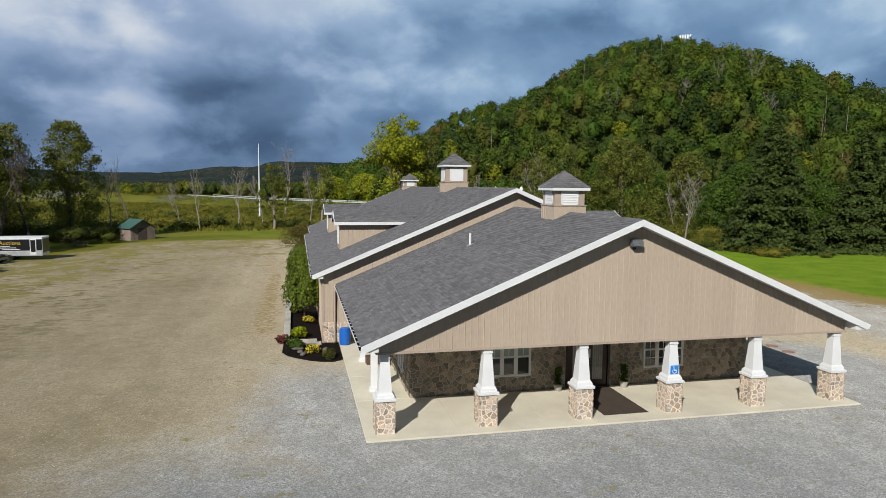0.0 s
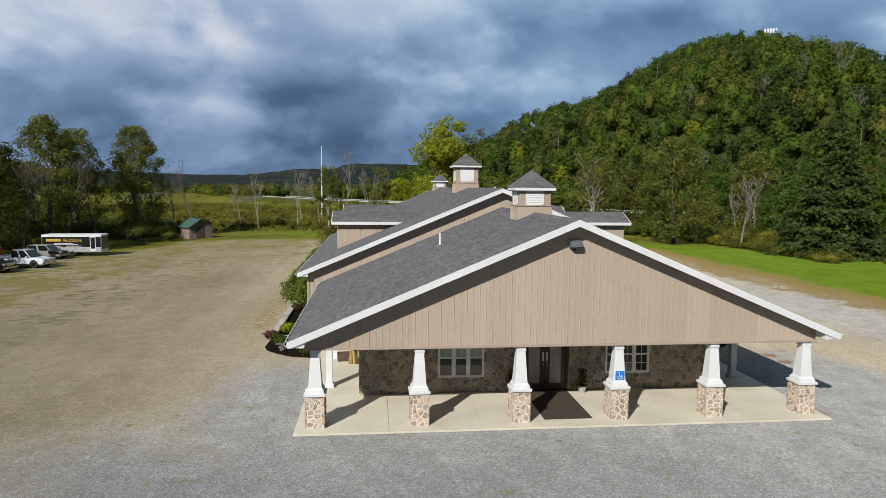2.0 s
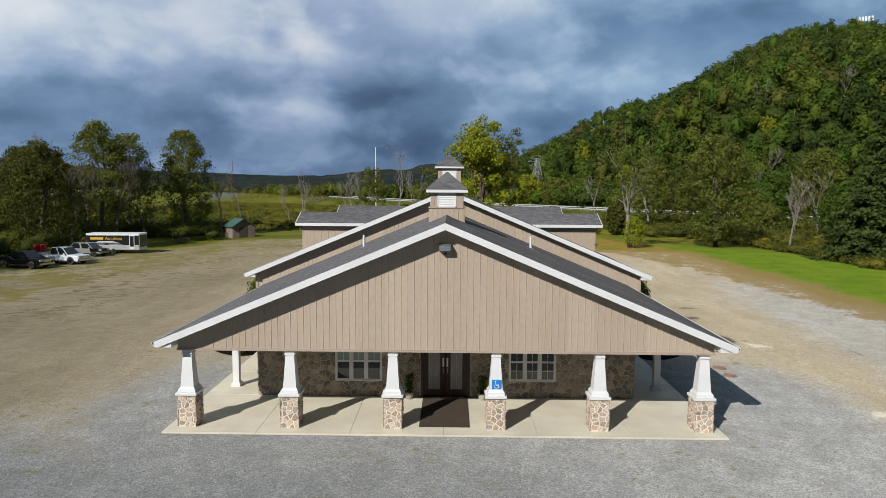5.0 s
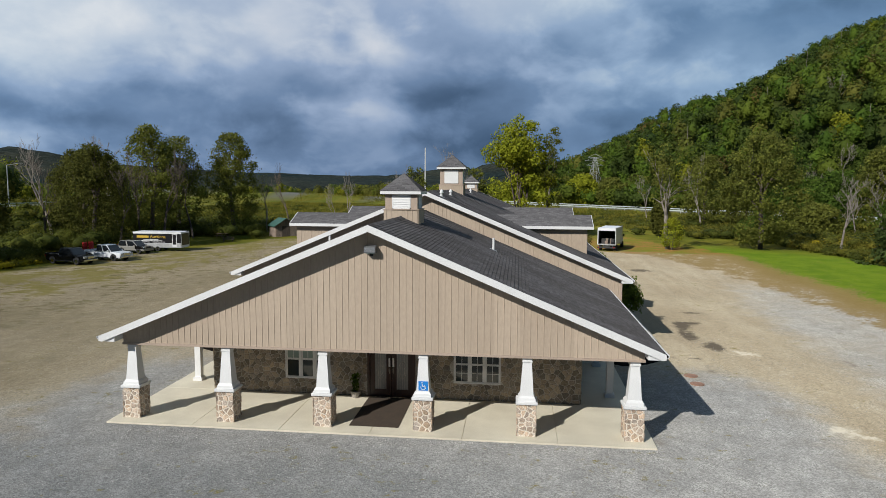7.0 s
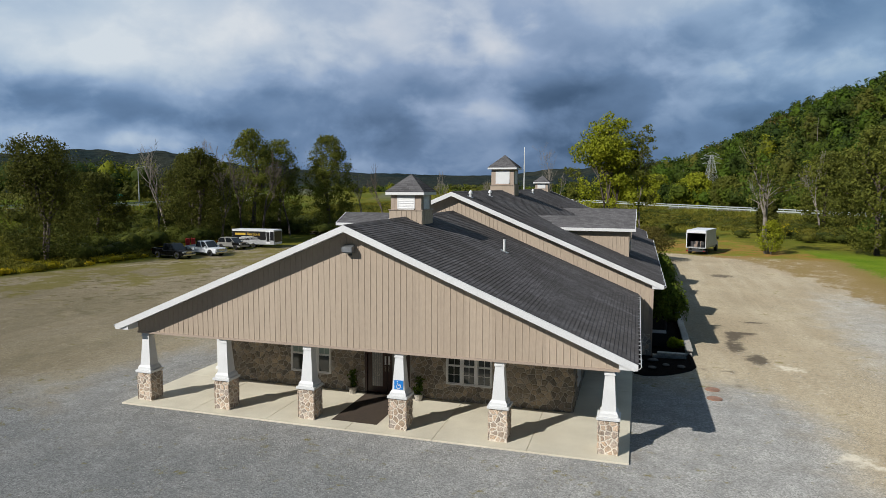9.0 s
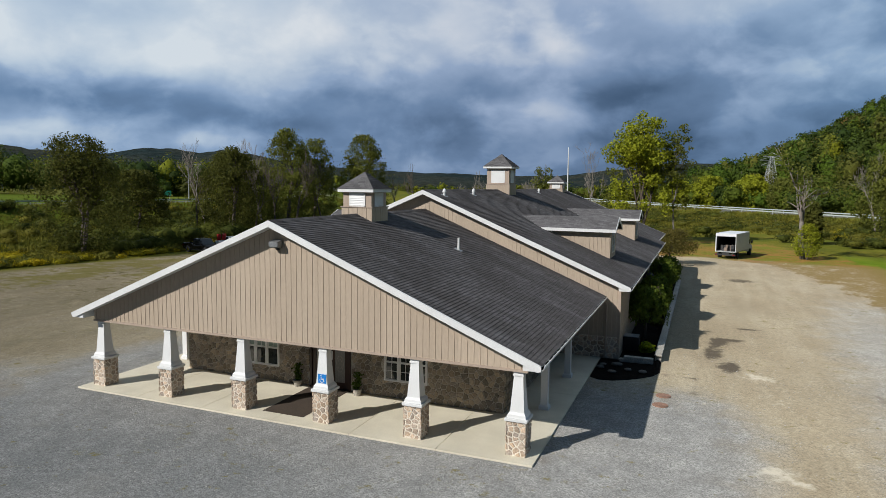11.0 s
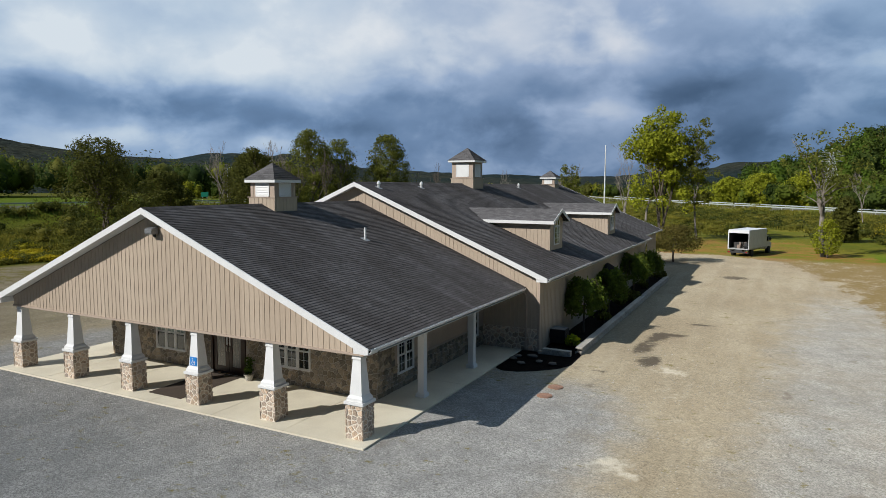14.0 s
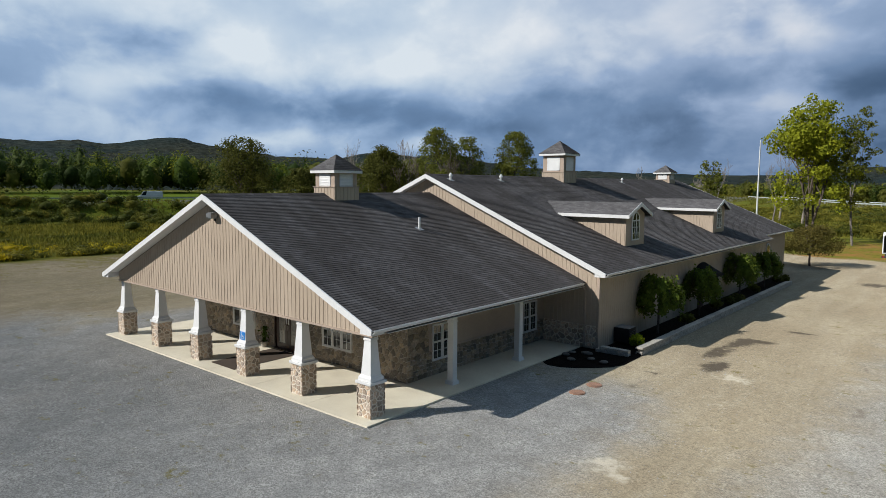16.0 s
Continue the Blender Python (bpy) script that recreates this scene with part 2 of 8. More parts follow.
MULCH = surface("dark_mulch", (0.014, 0.010, 0.008), (0.007, 0.006, 0.005), 3, 45, 0.95, 1.0, 0.03, spec=0.03, matte=0.5)
BLOCK = surface("wall_block", (0.40, 0.37, 0.32), (0.30, 0.28, 0.24), 2, 25, 0.9, 0.5, 0.01, vary="OBJECT", spread=0.15)
ROCK = surface("garden_rock", (0.14, 0.125, 0.105), (0.08, 0.072, 0.062), 3, 15, 0.9, 0.6, 0.02)
BARK = surface("bark", (0.11, 0.085, 0.065), (0.065, 0.05, 0.04), 4, 30, 0.95, 0.8, 0.02, stretch=(1, 1, 0.25))
BARK_PALE = surface("pale_dead_bark", (0.23, 0.20, 0.165), (0.14, 0.12, 0.10), 4, 30, 0.95, 0.6, 0.02, stretch=(1, 1, 0.25))


def leaves(name, c1, c2, spread=0.32, vary="ISLAND"):
    return surface(name, c1, c2, 0.35, 2.0, 0.6, 0.0, vary=vary, spread=spread, leaf=0.35, grain=0.2, spec=0.04)


LEAF_DARK = leaves("dark_leaf", (0.112, 0.112, 0.022), (0.060, 0.068, 0.017))
LEAF_OLIVE = leaves("olive_leaf", (0.172, 0.178, 0.030), (0.094, 0.110, 0.026))
LEAF_GREEN = leaves("green_leaf", (0.090, 0.140, 0.020), (0.050, 0.090, 0.016))
LEAF_YELLOW = leaves("yellow_green_leaf", (0.315, 0.325, 0.024), (0.18, 0.21, 0.020), 0.32)
LEAF_SPRUCE = leaves("spruce_needle", (0.094, 0.124, 0.030), (0.044, 0.066, 0.020))
LEAF_FOREST = leaves("forest_leaf", (0.118, 0.15, 0.02), (0.05, 0.082, 0.015), 0.16, "TREE")
WOOD_DARK = leaves("wood_dark_leaf", (0.068, 0.094, 0.018), (0.028, 0.049, 0.013), 0.16, "TREE")
WOOD_GREEN = leaves("wood_green_leaf", (0.1, 0.152, 0.019), (0.048, 0.09, 0.014), 0.16, "TREE")
WOOD_OLIVE = leaves("wood_olive_leaf", (0.14, 0.14, 0.026), (0.07, 0.08, 0.02), 0.16, "TREE")
WOOD_YELLOW = leaves("wood_yellow_leaf", (0.25, 0.25, 0.02), (0.13, 0.155, 0.016), 0.16, "TREE")
WOOD_RUST = leaves("wood_rust_leaf", (0.15, 0.105, 0.028), (0.09, 0.08, 0.024), 0.16, "TREE")
BRUSH_DARK = leaves("brush_dark_leaf", (0.105, 0.115, 0.020), (0.045, 0.058, 0.013), 0.18, "TREE")
BRUSH_WEED = leaves("brush_weed_leaf", (0.205, 0.178, 0.027), (0.078, 0.090, 0.017), 0.18, "TREE")
BRUSH_GOLD = leaves("brush_gold_leaf", (0.46, 0.34, 0.014), (0.20, 0.20, 0.016), 0.22, "TREE")
LEAF_BROWN = leaves("bronze_leaf", (0.150, 0.120, 0.030), (0.085, 0.080, 0.024), 0.3)
FLOWER_YELLOW = surface("yellow_flower", (0.60, 0.42, 0.01), (0.42, 0.32, 0.01), 3, 20, 0.7, 0, vary="ISLAND")
FLOWER_RED = surface("magenta_flower", (0.24, 0.012, 0.05), (0.15, 0.01, 0.03), 3, 20, 0.7, 0, vary="ISLAND")
SHRUB_LIME = leaves("lime_leaf", (0.30, 0.34, 0.015), (0.20, 0.24, 0.015))
LEAF_WEEP = leaves("weeping_leaf", (0.155, 0.195, 0.026), (0.070, 0.105, 0.017))


# ---- mesh helpers ----
def thing(name, at=(0, 0, 0), turn=0.0, label="", category="", group="", kind=""):
    ob = new(name)
    ob.empty_display_size = 0.3
    ob.matrix_basis = pose(*at, 0, 0, turn)
    return tagged(ob, label, category, group, kind)


def part(name, bm, material, parent=None, label="", smooth=False):
    me = bpy.data.meshes.new(name)
    bm.normal_update()
    bm.to_mesh(me)
    bm.free()
    me.materials.append(material)
    if smooth:
        for p in me.polygons:
            p.use_smooth = True
    ob = new(name, me)
    if parent:
        ob.parent = parent
    if label:
        ob["label"] = label
    return ob


def piece(name, mesh, parent, m):
    """One more object on shared mesh data."""
    ob = new(name, mesh)
    ob.parent = parent
    ob.matrix_basis = m
    return ob


def raw(name, verts, faces, material, parent=None, label=""):
    me = bpy.data.meshes.new(name)
    me.from_pydata([tuple(v) for v in verts], [], [tuple(f) for f in faces])
    me.materials.append(material)
    ob = new(name, me)
    if parent:
        ob.parent = parent
    if label:
        ob["label"] = label
    return ob


def box(bm, a, b, bevel=0.0):
    """A box from corner a to corner b, added to bm."""
    (x0, y0, z0), (x1, y1, z1) = a, b
    made = bmesh.ops.create_cube(bm, size=1.0)["verts"]
    for v in made:
        v.co = Vector(((x0 + x1) / 2 + v.co.x * (x1 - x0), (y0 + y1) / 2 + v.co.y * (y1 - y0), (z0 + z1) / 2 + v.co.z * (z1 - z0)))
    if bevel:
        edges = list({e for v in made for e in v.link_edges})
        bmesh.ops.bevel(bm, geom=edges, offset=bevel, segments=2, affect="EDGES", profile=0.6)
    return bm


def boxes(*pairs, bevel=0.0):
    bm = bmesh.new()
    for a, b in pairs:
        box(bm, a, b, bevel)
    return bm


def prism(bm, outline, axis, a, b):
    """A solid whose outline (pairs) is drawn in the plane across axis and pushed from a to b."""
    def put(u, v, w):
        return {"x": (w, u, v), "y": (u, w, v), "z": (u, v, w)}[axis]
    lo = [bm.verts.new(put(u, v, a)) for u, v in outline]
    hi = [bm.verts.new(put(u, v, b)) for u, v in outline]
    k = len(outline)
    bm.faces.new(lo)
    bm.faces.new(hi[::-1])
    for i in range(k):
        bm.faces.new((lo[i], hi[i], hi[(i + 1) % k], lo[(i + 1) % k]))
    bmesh.ops.recalc_face_normals(bm, faces=bm.faces)
    return bm


def tube(bm, p, q, r0, r1, sides=8, caps=True):
    p, q = Vector(p), Vector(q)
    d = q - p
    m = Matrix.Translation((p + q) / 2) @ d.to_track_quat("Z", "Y").to_matrix().to_4x4()
    bmesh.ops.create_cone(bm, cap_ends=caps, segments=sides, radius1=r0, radius2=r1, depth=d.length, matrix=m)
    return bm


def frustum(bm, z0, w0, z1, w1, cx=0.0, cy=0.0):
    """A square, tapered block."""
    lo = [bm.verts.new((cx + sx * w0 / 2, cy + sy * w0 / 2, z0)) for sx, sy in ((-1, -1), (1, -1), (1, 1), (-1, 1))]
    hi = [bm.verts.new((cx + sx * w1 / 2, cy + sy * w1 / 2, z1)) for sx, sy in ((-1, -1), (1, -1), (1, 1), (-1, 1))]
    bm.faces.new(lo[::-1])
    if w1 > 1e-4:
        bm.faces.new(hi)
    for i in range(4):
        bm.faces.new((lo[i], lo[(i + 1) % 4], hi[(i + 1) % 4], hi[i]))
    return bm


def quad_mesh(name, centre, u, v, material, parent=None, label="", sides=4, cores=None, tone=None):
    """Many loose leaf blades of three or four corners: centre, half width u and half length v are N x 3 arrays. cores: (verts, triangles) of the solid clumps inside."""
    k = len(centre)
    pts = np.empty((k, sides, 3), np.float32)
    if sides == 4:
        pts[:, 0], pts[:, 1], pts[:, 2], pts[:, 3] = centre - v, centre + u * 0.9 - v * 0.1, centre + v, centre - u * 0.9 + v * 0.15
    else:
        pts[:, 0], pts[:, 1], pts[:, 2] = centre - v * 0.9 - u * 0.9, centre + u - v * 0.5, centre + v
    me = bpy.data.meshes.new(name)
    pts = pts.reshape(-1, 3)
    corners = np.arange(sides * k, dtype=np.int32)
    soft_from = k
    if cores is not None:
        corners = np.concatenate([corners, cores[1].ravel().astype(np.int32) + len(pts)])
        pts = np.concatenate([pts, cores[0].astype(np.float32)])
        k += len(cores[1])
    me.vertices.add(len(pts))
    me.vertices.foreach_set("co", pts.ravel())
    me.loops.add(len(corners))
    me.loops.foreach_set("vertex_index", corners)
    me.polygons.add(k)
    me.polygons.foreach_set("loop_start", np.arange(0, sides * k, sides, dtype=np.int32))
    me.update(calc_edges=True)
    me.polygons.foreach_set("use_smooth", np.arange(k) >= soft_from)
    if tone is not None:
        me.attributes.new("tone", "FLOAT", "FACE").data.foreach_set("value", tone.astype(np.float32))
    me.materials.append(material)
    ob = new(name, me)
    if parent:
        ob.parent = parent
    if label:
        ob["label"] = label
    return ob


RNG = np.random.default_rng(11)


def blades(centre, outward, size, droop=0.0, stray=0.55):
    """Random leaf frames that face roughly outward."""
    k = len(centre)
    nrm = outward + RNG.normal(0, stray, (k, 3))
    nrm /= np.linalg.norm(nrm, axis=1, keepdims=True) + 1e-9
    t = RNG.normal(0, 1, (k, 3))
    t[:, 2] -= droop
    u = np.cross(nrm, t)
    u /= np.linalg.norm(u, axis=1, keepdims=True) + 1e-9
    v = np.cross(u, nrm)
    s = (size * RNG.uniform(0.6, 1.35, k))[:, None]
    return u * s * 0.5, v * s * 0.62


# ---- ground ----
def smooth(v, a, b):
    t = np.clip((v - a) / (b - a), 0, 1)
    return t * t * (3 - 2 * t)


def wobble(x, y, scale, seed):
    """Smooth value noise in -1..1 from a few sine waves."""
    r = np.random.default_rng(seed)
    out = 0.0
    for k in range(6):
        a, f, p = r.uniform(0, 6.28), r.uniform(0.6, 1.8) / scale, r.uniform(0, 6.28)
        out = out + np.sin((x * math.cos(a) + y * math.sin(a)) * f * 6.28 + p) * np.cos((y * math.cos(a * 1.7) - x * math.sin(a * 1.7)) * f * 4.1 + p * 2)
    return out / 3.2


GROUND = -0.06
ROAD_B = [(140, 92, 0.9), (89, 139, 1.0), (36, 204, 1.4), (-26, 270, 2.2), (-60, 318, 2.9), (-125, 352, 4.6), (-420, 470, 9.0)]
ROAD_A = [(-190, -120, 3.8), (-140, 5, 3.8), (-120, 50, 3.9), (-101, 93, 4.1), (-97, 125, 4.3), (-112, 172, 4.5), (-170, 250, 4.8), (-260, 430, 6.0)]
KNOLLS = ((206, 322, 74.6, 95), (412, 236, 29, 80), (257, 347.5, 86.6, 38), (260, 442, 109.3, 102), (167, 534, 73, 72))


def near_road(x, y, line):
    """Distance to a road's middle line and the road's height there."""
    best = np.full_like(x, 1e9)
    top = np.zeros_like(x)
    for (x0, y0, z0), (x1, y1, z1) in zip(line, line[1:]):
        dx, dy = x1 - x0, y1 - y0
        t = np.clip(((x - x0) * dx + (y - y0) * dy) / (dx * dx + dy * dy), 0, 1)
        d = np.hypot(x - x0 - t * dx, y - y0 - t * dy)
        take = d < best
        best = np.where(take, d, best)
        top = np.where(take, z0 + t * (z1 - z0), top)
    return best, top


def hill(x, y):
    h = np.zeros_like(x)
    for cx, cy, top, wide in KNOLLS:
        h = np.maximum(h, top * np.exp(-0.5 * ((x - cx) ** 2 + (y - cy) ** 2) / wide ** 2))
    # the foot of the hill lies beyond the highway
    side = 0.76 * x + 0.65 * y - 158.0
    return h * smooth(h, 0.8, 7.0) * smooth(side, 15, 115)


def height(x, y):
    z = np.full_like(x, GROUND)
    out = smooth(np.hypot(np.maximum(np.abs(x + 8) - 45, 0), np.maximum(np.abs(y - 20) - 65, 0)), 2, 60)
    z = z + out * (0.35 * wobble(x, y, 45, 3) - 0.25)
    z = z + hill(x, y)
    # the lot falls a little to the north-west
    z = z - 0.40 * smooth(-x, 22, 42) * smooth(y, 14, 42) * (1 - smooth(y, 100, 125))
    # the land west of the road lies level with it
    road_x = np.interp(y, [p[1] for p in ROAD_A], [p[0] for p in ROAD_A])
    z = z + 3.75 * smooth(road_x - x, -6, 4) * smooth(y, -260, -160) * (1 - smooth(y, 150, 240))
    for line in (ROAD_A, ROAD_B):
        d, top = near_road(x, y, line)
        z = np.maximum(z, np.where(d < 60, GROUND + (top - GROUND) * (1 - smooth(d, 6.5, 17 if line is ROAD_A else 24)), z))
    return z


def spot(x, y):
    return float(height(np.array([float(x)]), np.array([float(y)]))[0])


def lot_edge(x, y):
    """Metres inside the gravelled lot (negative outside)."""
    back = 84 - 14.5 * smooth(x, -12, 10) - 3 * smooth(x, 20, 30)
    right = 30.5 + 0.5 * smooth(y, 30, 60) - 0.012 * np.maximum(20 - y, 0) ** 1.2
    left = x + 48 - 3 * smooth(y, 30, 60) - 8 * smooth(y, 55, 80)
    return np.minimum(np.minimum(left, right - x), back - y)


def build_ground():
    def axis(lo, a, b, hi, step):
        mid = np.arange(a, b + step / 2, step)
        grow_hi = [b]
        s = step
        while grow_hi[-1] < hi:
            s *= 1.13
            grow_hi.append(grow_hi[-1] + s)
        grow_lo = [a]
        s = step
        while grow_lo[-1] > lo:
            s *= 1.13
            grow_lo.append(grow_lo[-1] - s)
        return np.array(grow_lo[:0:-1] + list(mid) + grow_hi[1:])
    xs = axis(-2600, -56, 44, 2600, 0.55)
    ys = axis(-900, -26, 96, 3600, 0.6)
    gx, gy = np.meshgrid(xs, ys)
    x, y = gx.ravel(), gy.ravel()
    z = height(x, y)
    nx, ny = len(xs), len(ys)
    i = np.arange((nx - 1) * (ny - 1))
    a = i // (nx - 1) * nx + i % (nx - 1)
    faces = np.stack([a, a + 1, a + nx + 1, a + nx], 1)
    me = bpy.data.meshes.new("ground")
    me.vertices.add(len(x))
    me.vertices.foreach_set("co", np.stack([x, y, z], 1).astype(np.float32).ravel())
    me.loops.add(4 * len(faces))
    me.loops.foreach_set("vertex_index", faces.astype(np.int32).ravel())
    me.polygons.add(len(faces))
    me.polygons.foreach_set("loop_start", np.arange(0, 4 * len(faces), 4, dtype=np.int32))
    me.update(calc_edges=True)
    d = lot_edge(x, y) + 0.9 * wobble(x, y, 14, 5) + 0.5 * wobble(x, y, 4, 6)
    gravel = smooth(d, -1.2, 1.4)
    # worn, patchy grass creeps in from the west and the north of the lot
    creep = np.maximum(smooth(-x, 30, 46) * smooth(y, -30, 10), smooth(y, 58, 80) * smooth(-x, -5, 12))
    tufts = creep * smooth(wobble(x * 0.7, y, 7, 8) + 0.6 * wobble(x, y, 2.5, 9), -0.45, 0.75) * smooth(d, -2.5, 0.5)
    clump = smooth(wobble(x * 0.9 + 0.35 * y, 0.55 * y - 0.2 * x, 8, 61) + 0.7 * wobble(x, y, 2.8, 62) + 0.4 * wobble(x, y, 1.3, 63), -0.35, 0.55)
    tufts = np.maximum(tufts, 1.0 * clump * smooth(-x - 0.08 * np.maximum(30 - y, 0), 27, 34) * smooth(y, 8, 24) * gravel)
    right = smooth(x, 20, 26)
    litter = np.exp(-((d + 0.5) / 2.6) ** 2) * right * smooth(y, -5, 20)
    verge = np.interp(y, (5, 27, 44, 53, 64, 68, 74), (27.8, 27.2, 26.2, 24.2, 21.2, 15.8, 11.7)) + 0.7 * wobble(x, y, 6, 18)
    litter = np.maximum(litter, smooth(x - verge, -1.0, 1.4) * (1 - smooth(x, 31.0, 32.5)) * smooth(y, 4, 26) * (1 - smooth(y, 74, 80)) * (0.80 + 0.35 * wobble(x, y, 4, 17)))
    litter = np.maximum(litter, 1.0 * smooth(y, 66, 70) * (1 - smooth(y, 88, 104)) * smooth(x, 4, 10) * (1 - smooth(x + 0.2 * (y - 70), 28, 33)) * (0.78 + 0.4 * wobble(x, y, 6, 14)))
    tufts = np.maximum(tufts, 0.9 * smooth(wobble(x * 0.7, y, 6, 33) + 0.6 * wobble(x, y, 2.2, 34), -0.1, 0.8) * smooth(y - 0.25 * x, 38, 66) * smooth(-x, -2, 12) * gravel)
    litter = np.maximum(litter, 0.62 * np.exp(-((x + 14.0) / 1.1) ** 2) * smooth(y, 13, 18) * (1 - smooth(y, 40, 50)))
    rust = smooth(y, 62, 70) * smooth(x, 2, 8)
    lawn = right * smooth(x, 30.5, 32.5) * (1 - smooth(y + 0.85 * x, 98, 114))
    lawn = np.maximum(lawn, 0.5 * smooth(wobble(x, y, 9, 71), -0.6, 0.4) * smooth(y, 84, 90) * (1 - smooth(y, 104, 114)) * smooth(x, -30, -22) * (1 - smooth(x, -6, 2)))
    grey = (1 - smooth(y, 5.0, 13.0)) * smooth(x + 0.35 * np.minimum(y, 0), -17, -10.5) * (1 - smooth(x, 14.0, 19.5 + 0.4 * np.maximum(-y, 0)))
    grey = np.maximum(grey, (1 - smooth(y + 0.25 * x, -7, 0.5)) * smooth(x, -26, -12) * 0.9)
    grey = np.maximum(grey, 0.78 * smooth(x - 0.08 * y, 16.8, 22.5) * (1 - smooth(y, 20, 62)))
    west = smooth(-x, 9, 22) * (0.75 + 0.25 * wobble(x, y, 18, 21))
    wet = np.zeros_like(x)
    dust = np.zeros_like(x)
    for cx, cy, rx, ry, k in ((15.5, 20.0, 0.5, 1.2, 1.35), (16.2, 20.7, 0.8, 0.35, 1.1), (15.2, 17.2, 0.36, 1.7, 1.3), (15.9, 14.6, 0.42, 1.1, 1.3), (17.15, 24.3, 1.2, 0.38, 0.8), (14.3, 11.65, 0.6, 0.2, 1.0), (14.2, 9.65, 0.45, 0.3, 1.2), (17.9, 47.7, 1.5, 1.6, 0.75), (-12.8, -9.0, 0.6, 0.3, 0.8), (-10.4, -11.0, 0.4, 0.2, 0.9), (-3.0, -6.3, 0.28, 0.16, 1.0), (6.0, -11.5, 0.4, 0.2, 0.8), (-21.0, -3.0, 0.5, 0.25, 0.9)):
        wet = np.maximum(wet, k * np.exp(-(((x - cx) / rx) ** 2 + ((y - cy) / ry) ** 2)))
    for cx, cy, rx, ry, k in ((16.9, 2.2, 0.55, 0.7, 0.85), (17.4, 1.7, 0.5, 0.35, 0.8), (16.4, 1.9, 0.4, 0.5, 0.8), (17.1, 13.2, 0.9, 0.8, 0.75), (17.6, 10.2, 1.4, 2.2, 0.3), (14.7, 8.6, 2.4, 3.6, 0.22)):
        dust = np.maximum(dust, k * np.exp(-(((x - cx) / rx) ** 2 + ((y - cy) / ry) ** 2)))
    pave = np.zeros_like(x)
    for line, wide in ((ROAD_A, 3.2), (ROAD_B, 3.4)):
        dd, _ = near_road(x, y, line)
        lawn = np.maximum(lawn, (0.6 if line is ROAD_A else 0.1) * (1 - smooth(dd, 11, 17)))
        pave = np.maximum(pave, 1 - smooth(dd, wide, wide + 1.0))
    beyond = smooth(np.interp(y, [p[1] for p in ROAD_A], [p[0] for p in ROAD_A]) - x, 3, 6) * (1 - smooth(-x, 330, 380)) * (1 - smooth(y, 130, 170))
    lawn = np.maximum(lawn, 0.75 * beyond)
    for name, values in (("gravel", gravel * (1 - pave)), ("tufts", tufts), ("litter", litter), ("lawn", lawn), ("grey", grey), ("pave", pave), ("west", west), ("front", smooth(-y, -1.0, 5.0) * (1 - smooth(x + 0.5 * y, -2.0, 9.0))), ("fleck", np.maximum(smooth(-x, 15, 34) * smooth(y, 0, 28), 0.75 * smooth(y - 0.4 * x, 52, 80) * smooth(-x, -2, 10)) * gravel), ("wet", wet), ("rust", rust), ("pale", smooth(x - 0.06 * y, 16.5, 21.0) * (1 - smooth(y, 46, 62))), ("dust", dust), ("field_sun", smooth(-x, 50, 57) * (1 - smooth(y, 55, 85))), ("wooded", smooth(hill(x, y), 1.5, 5.0))):
        at = me.attributes.new(name, "FLOAT", "POINT")
        at.data.foreach_set("value", np.clip(values, 0, 1).astype(np.float32))
    for p in me.polygons:
        p.use_smooth = True
    m = bpy.data.materials.new("lot_and_fields")
    m.use_nodes = True
    n = Nodes(m.node_tree)
    at = n.add("ShaderNodeTexCoord").outputs["Object"]

    def mask(name):
        return n.add("ShaderNodeAttribute", attribute_name=name).outputs["Fac"]
    stones = n.add("ShaderNodeTexVoronoi", inputs={"Vector": at, "Scale": 26.0}).outputs["Color"]
    stone_v = n.add("ShaderNodeSeparateColor", inputs={0: stones}).outputs[0]
    pebbles = n.noise(at, 22.0, 4.0, 0.75)
    broad = n.noise(at, 0.16, 5.0, 0.6)
    mid = n.noise(at, 0.9, 4.0, 0.6, 0.4)
    drawn = n.add("ShaderNodeMapping", inputs={"Vector": at, "Scale": (0.75, 0.07, 1.0), "Rotation": (0, 0, radians(4))}).outputs[0]
    lanes = n.add("ShaderNodeMapping", inputs={"Vector": at, "Scale": (1.0, 0.4, 1.0)}).outputs[0]
    ruts = n.noise(drawn, 1.0, 3.0, 0.55)
    tan = n.mix(n.span(broad, 0.3, 0.7), rgb(0.315, 0.258, 0.174), rgb(0.365, 0.308, 0.214))
    tan = n.mix(n.span(ruts, 0.42, 0.70, 0.0, 0.40), tan, rgb(0.43, 0.375, 0.275))
    tan = n.mix(n.math("MULTIPLY", mask("west"), 0.85), tan, n.mix(n.span(mid, 0.3, 0.7), rgb(0.150, 0.122, 0.070), rgb(0.208, 0.172, 0.104)))
    greyc = n.mix(n.span(mid, 0.3, 0.7), rgb(0.256, 0.252, 0.238), rgb(0.322, 0.314, 0.293))
    greyc = n.mix(n.math("MULTIPLY", mask("front"), n.span(broad, 0.25, 0.65, 0.28, 0.72)), greyc, rgb(0.175, 0.180, 0.176))
    greyc = n.mix(n.math("MULTIPLY", mask("pale"), n.span(mid, 0.3, 0.7, 0.20, 0.60)), greyc, rgb(0.390, 0.365, 0.312))
    soft = n.math("ADD", n.math("MULTIPLY", broad, 0.6), n.math("MULTIPLY", mid, 0.4))
    gfac = n.span(n.math("ADD", mask("grey"), n.math("MULTIPLY_ADD", soft, 1.5, -0.75)), 0.15, 0.95)
    base = n.mix(gfac, tan, greyc)
    speck = n.math("ADD", n.math("MULTIPLY", stone_v, 0.5), n.math("MULTIPLY", pebbles, 0.8))
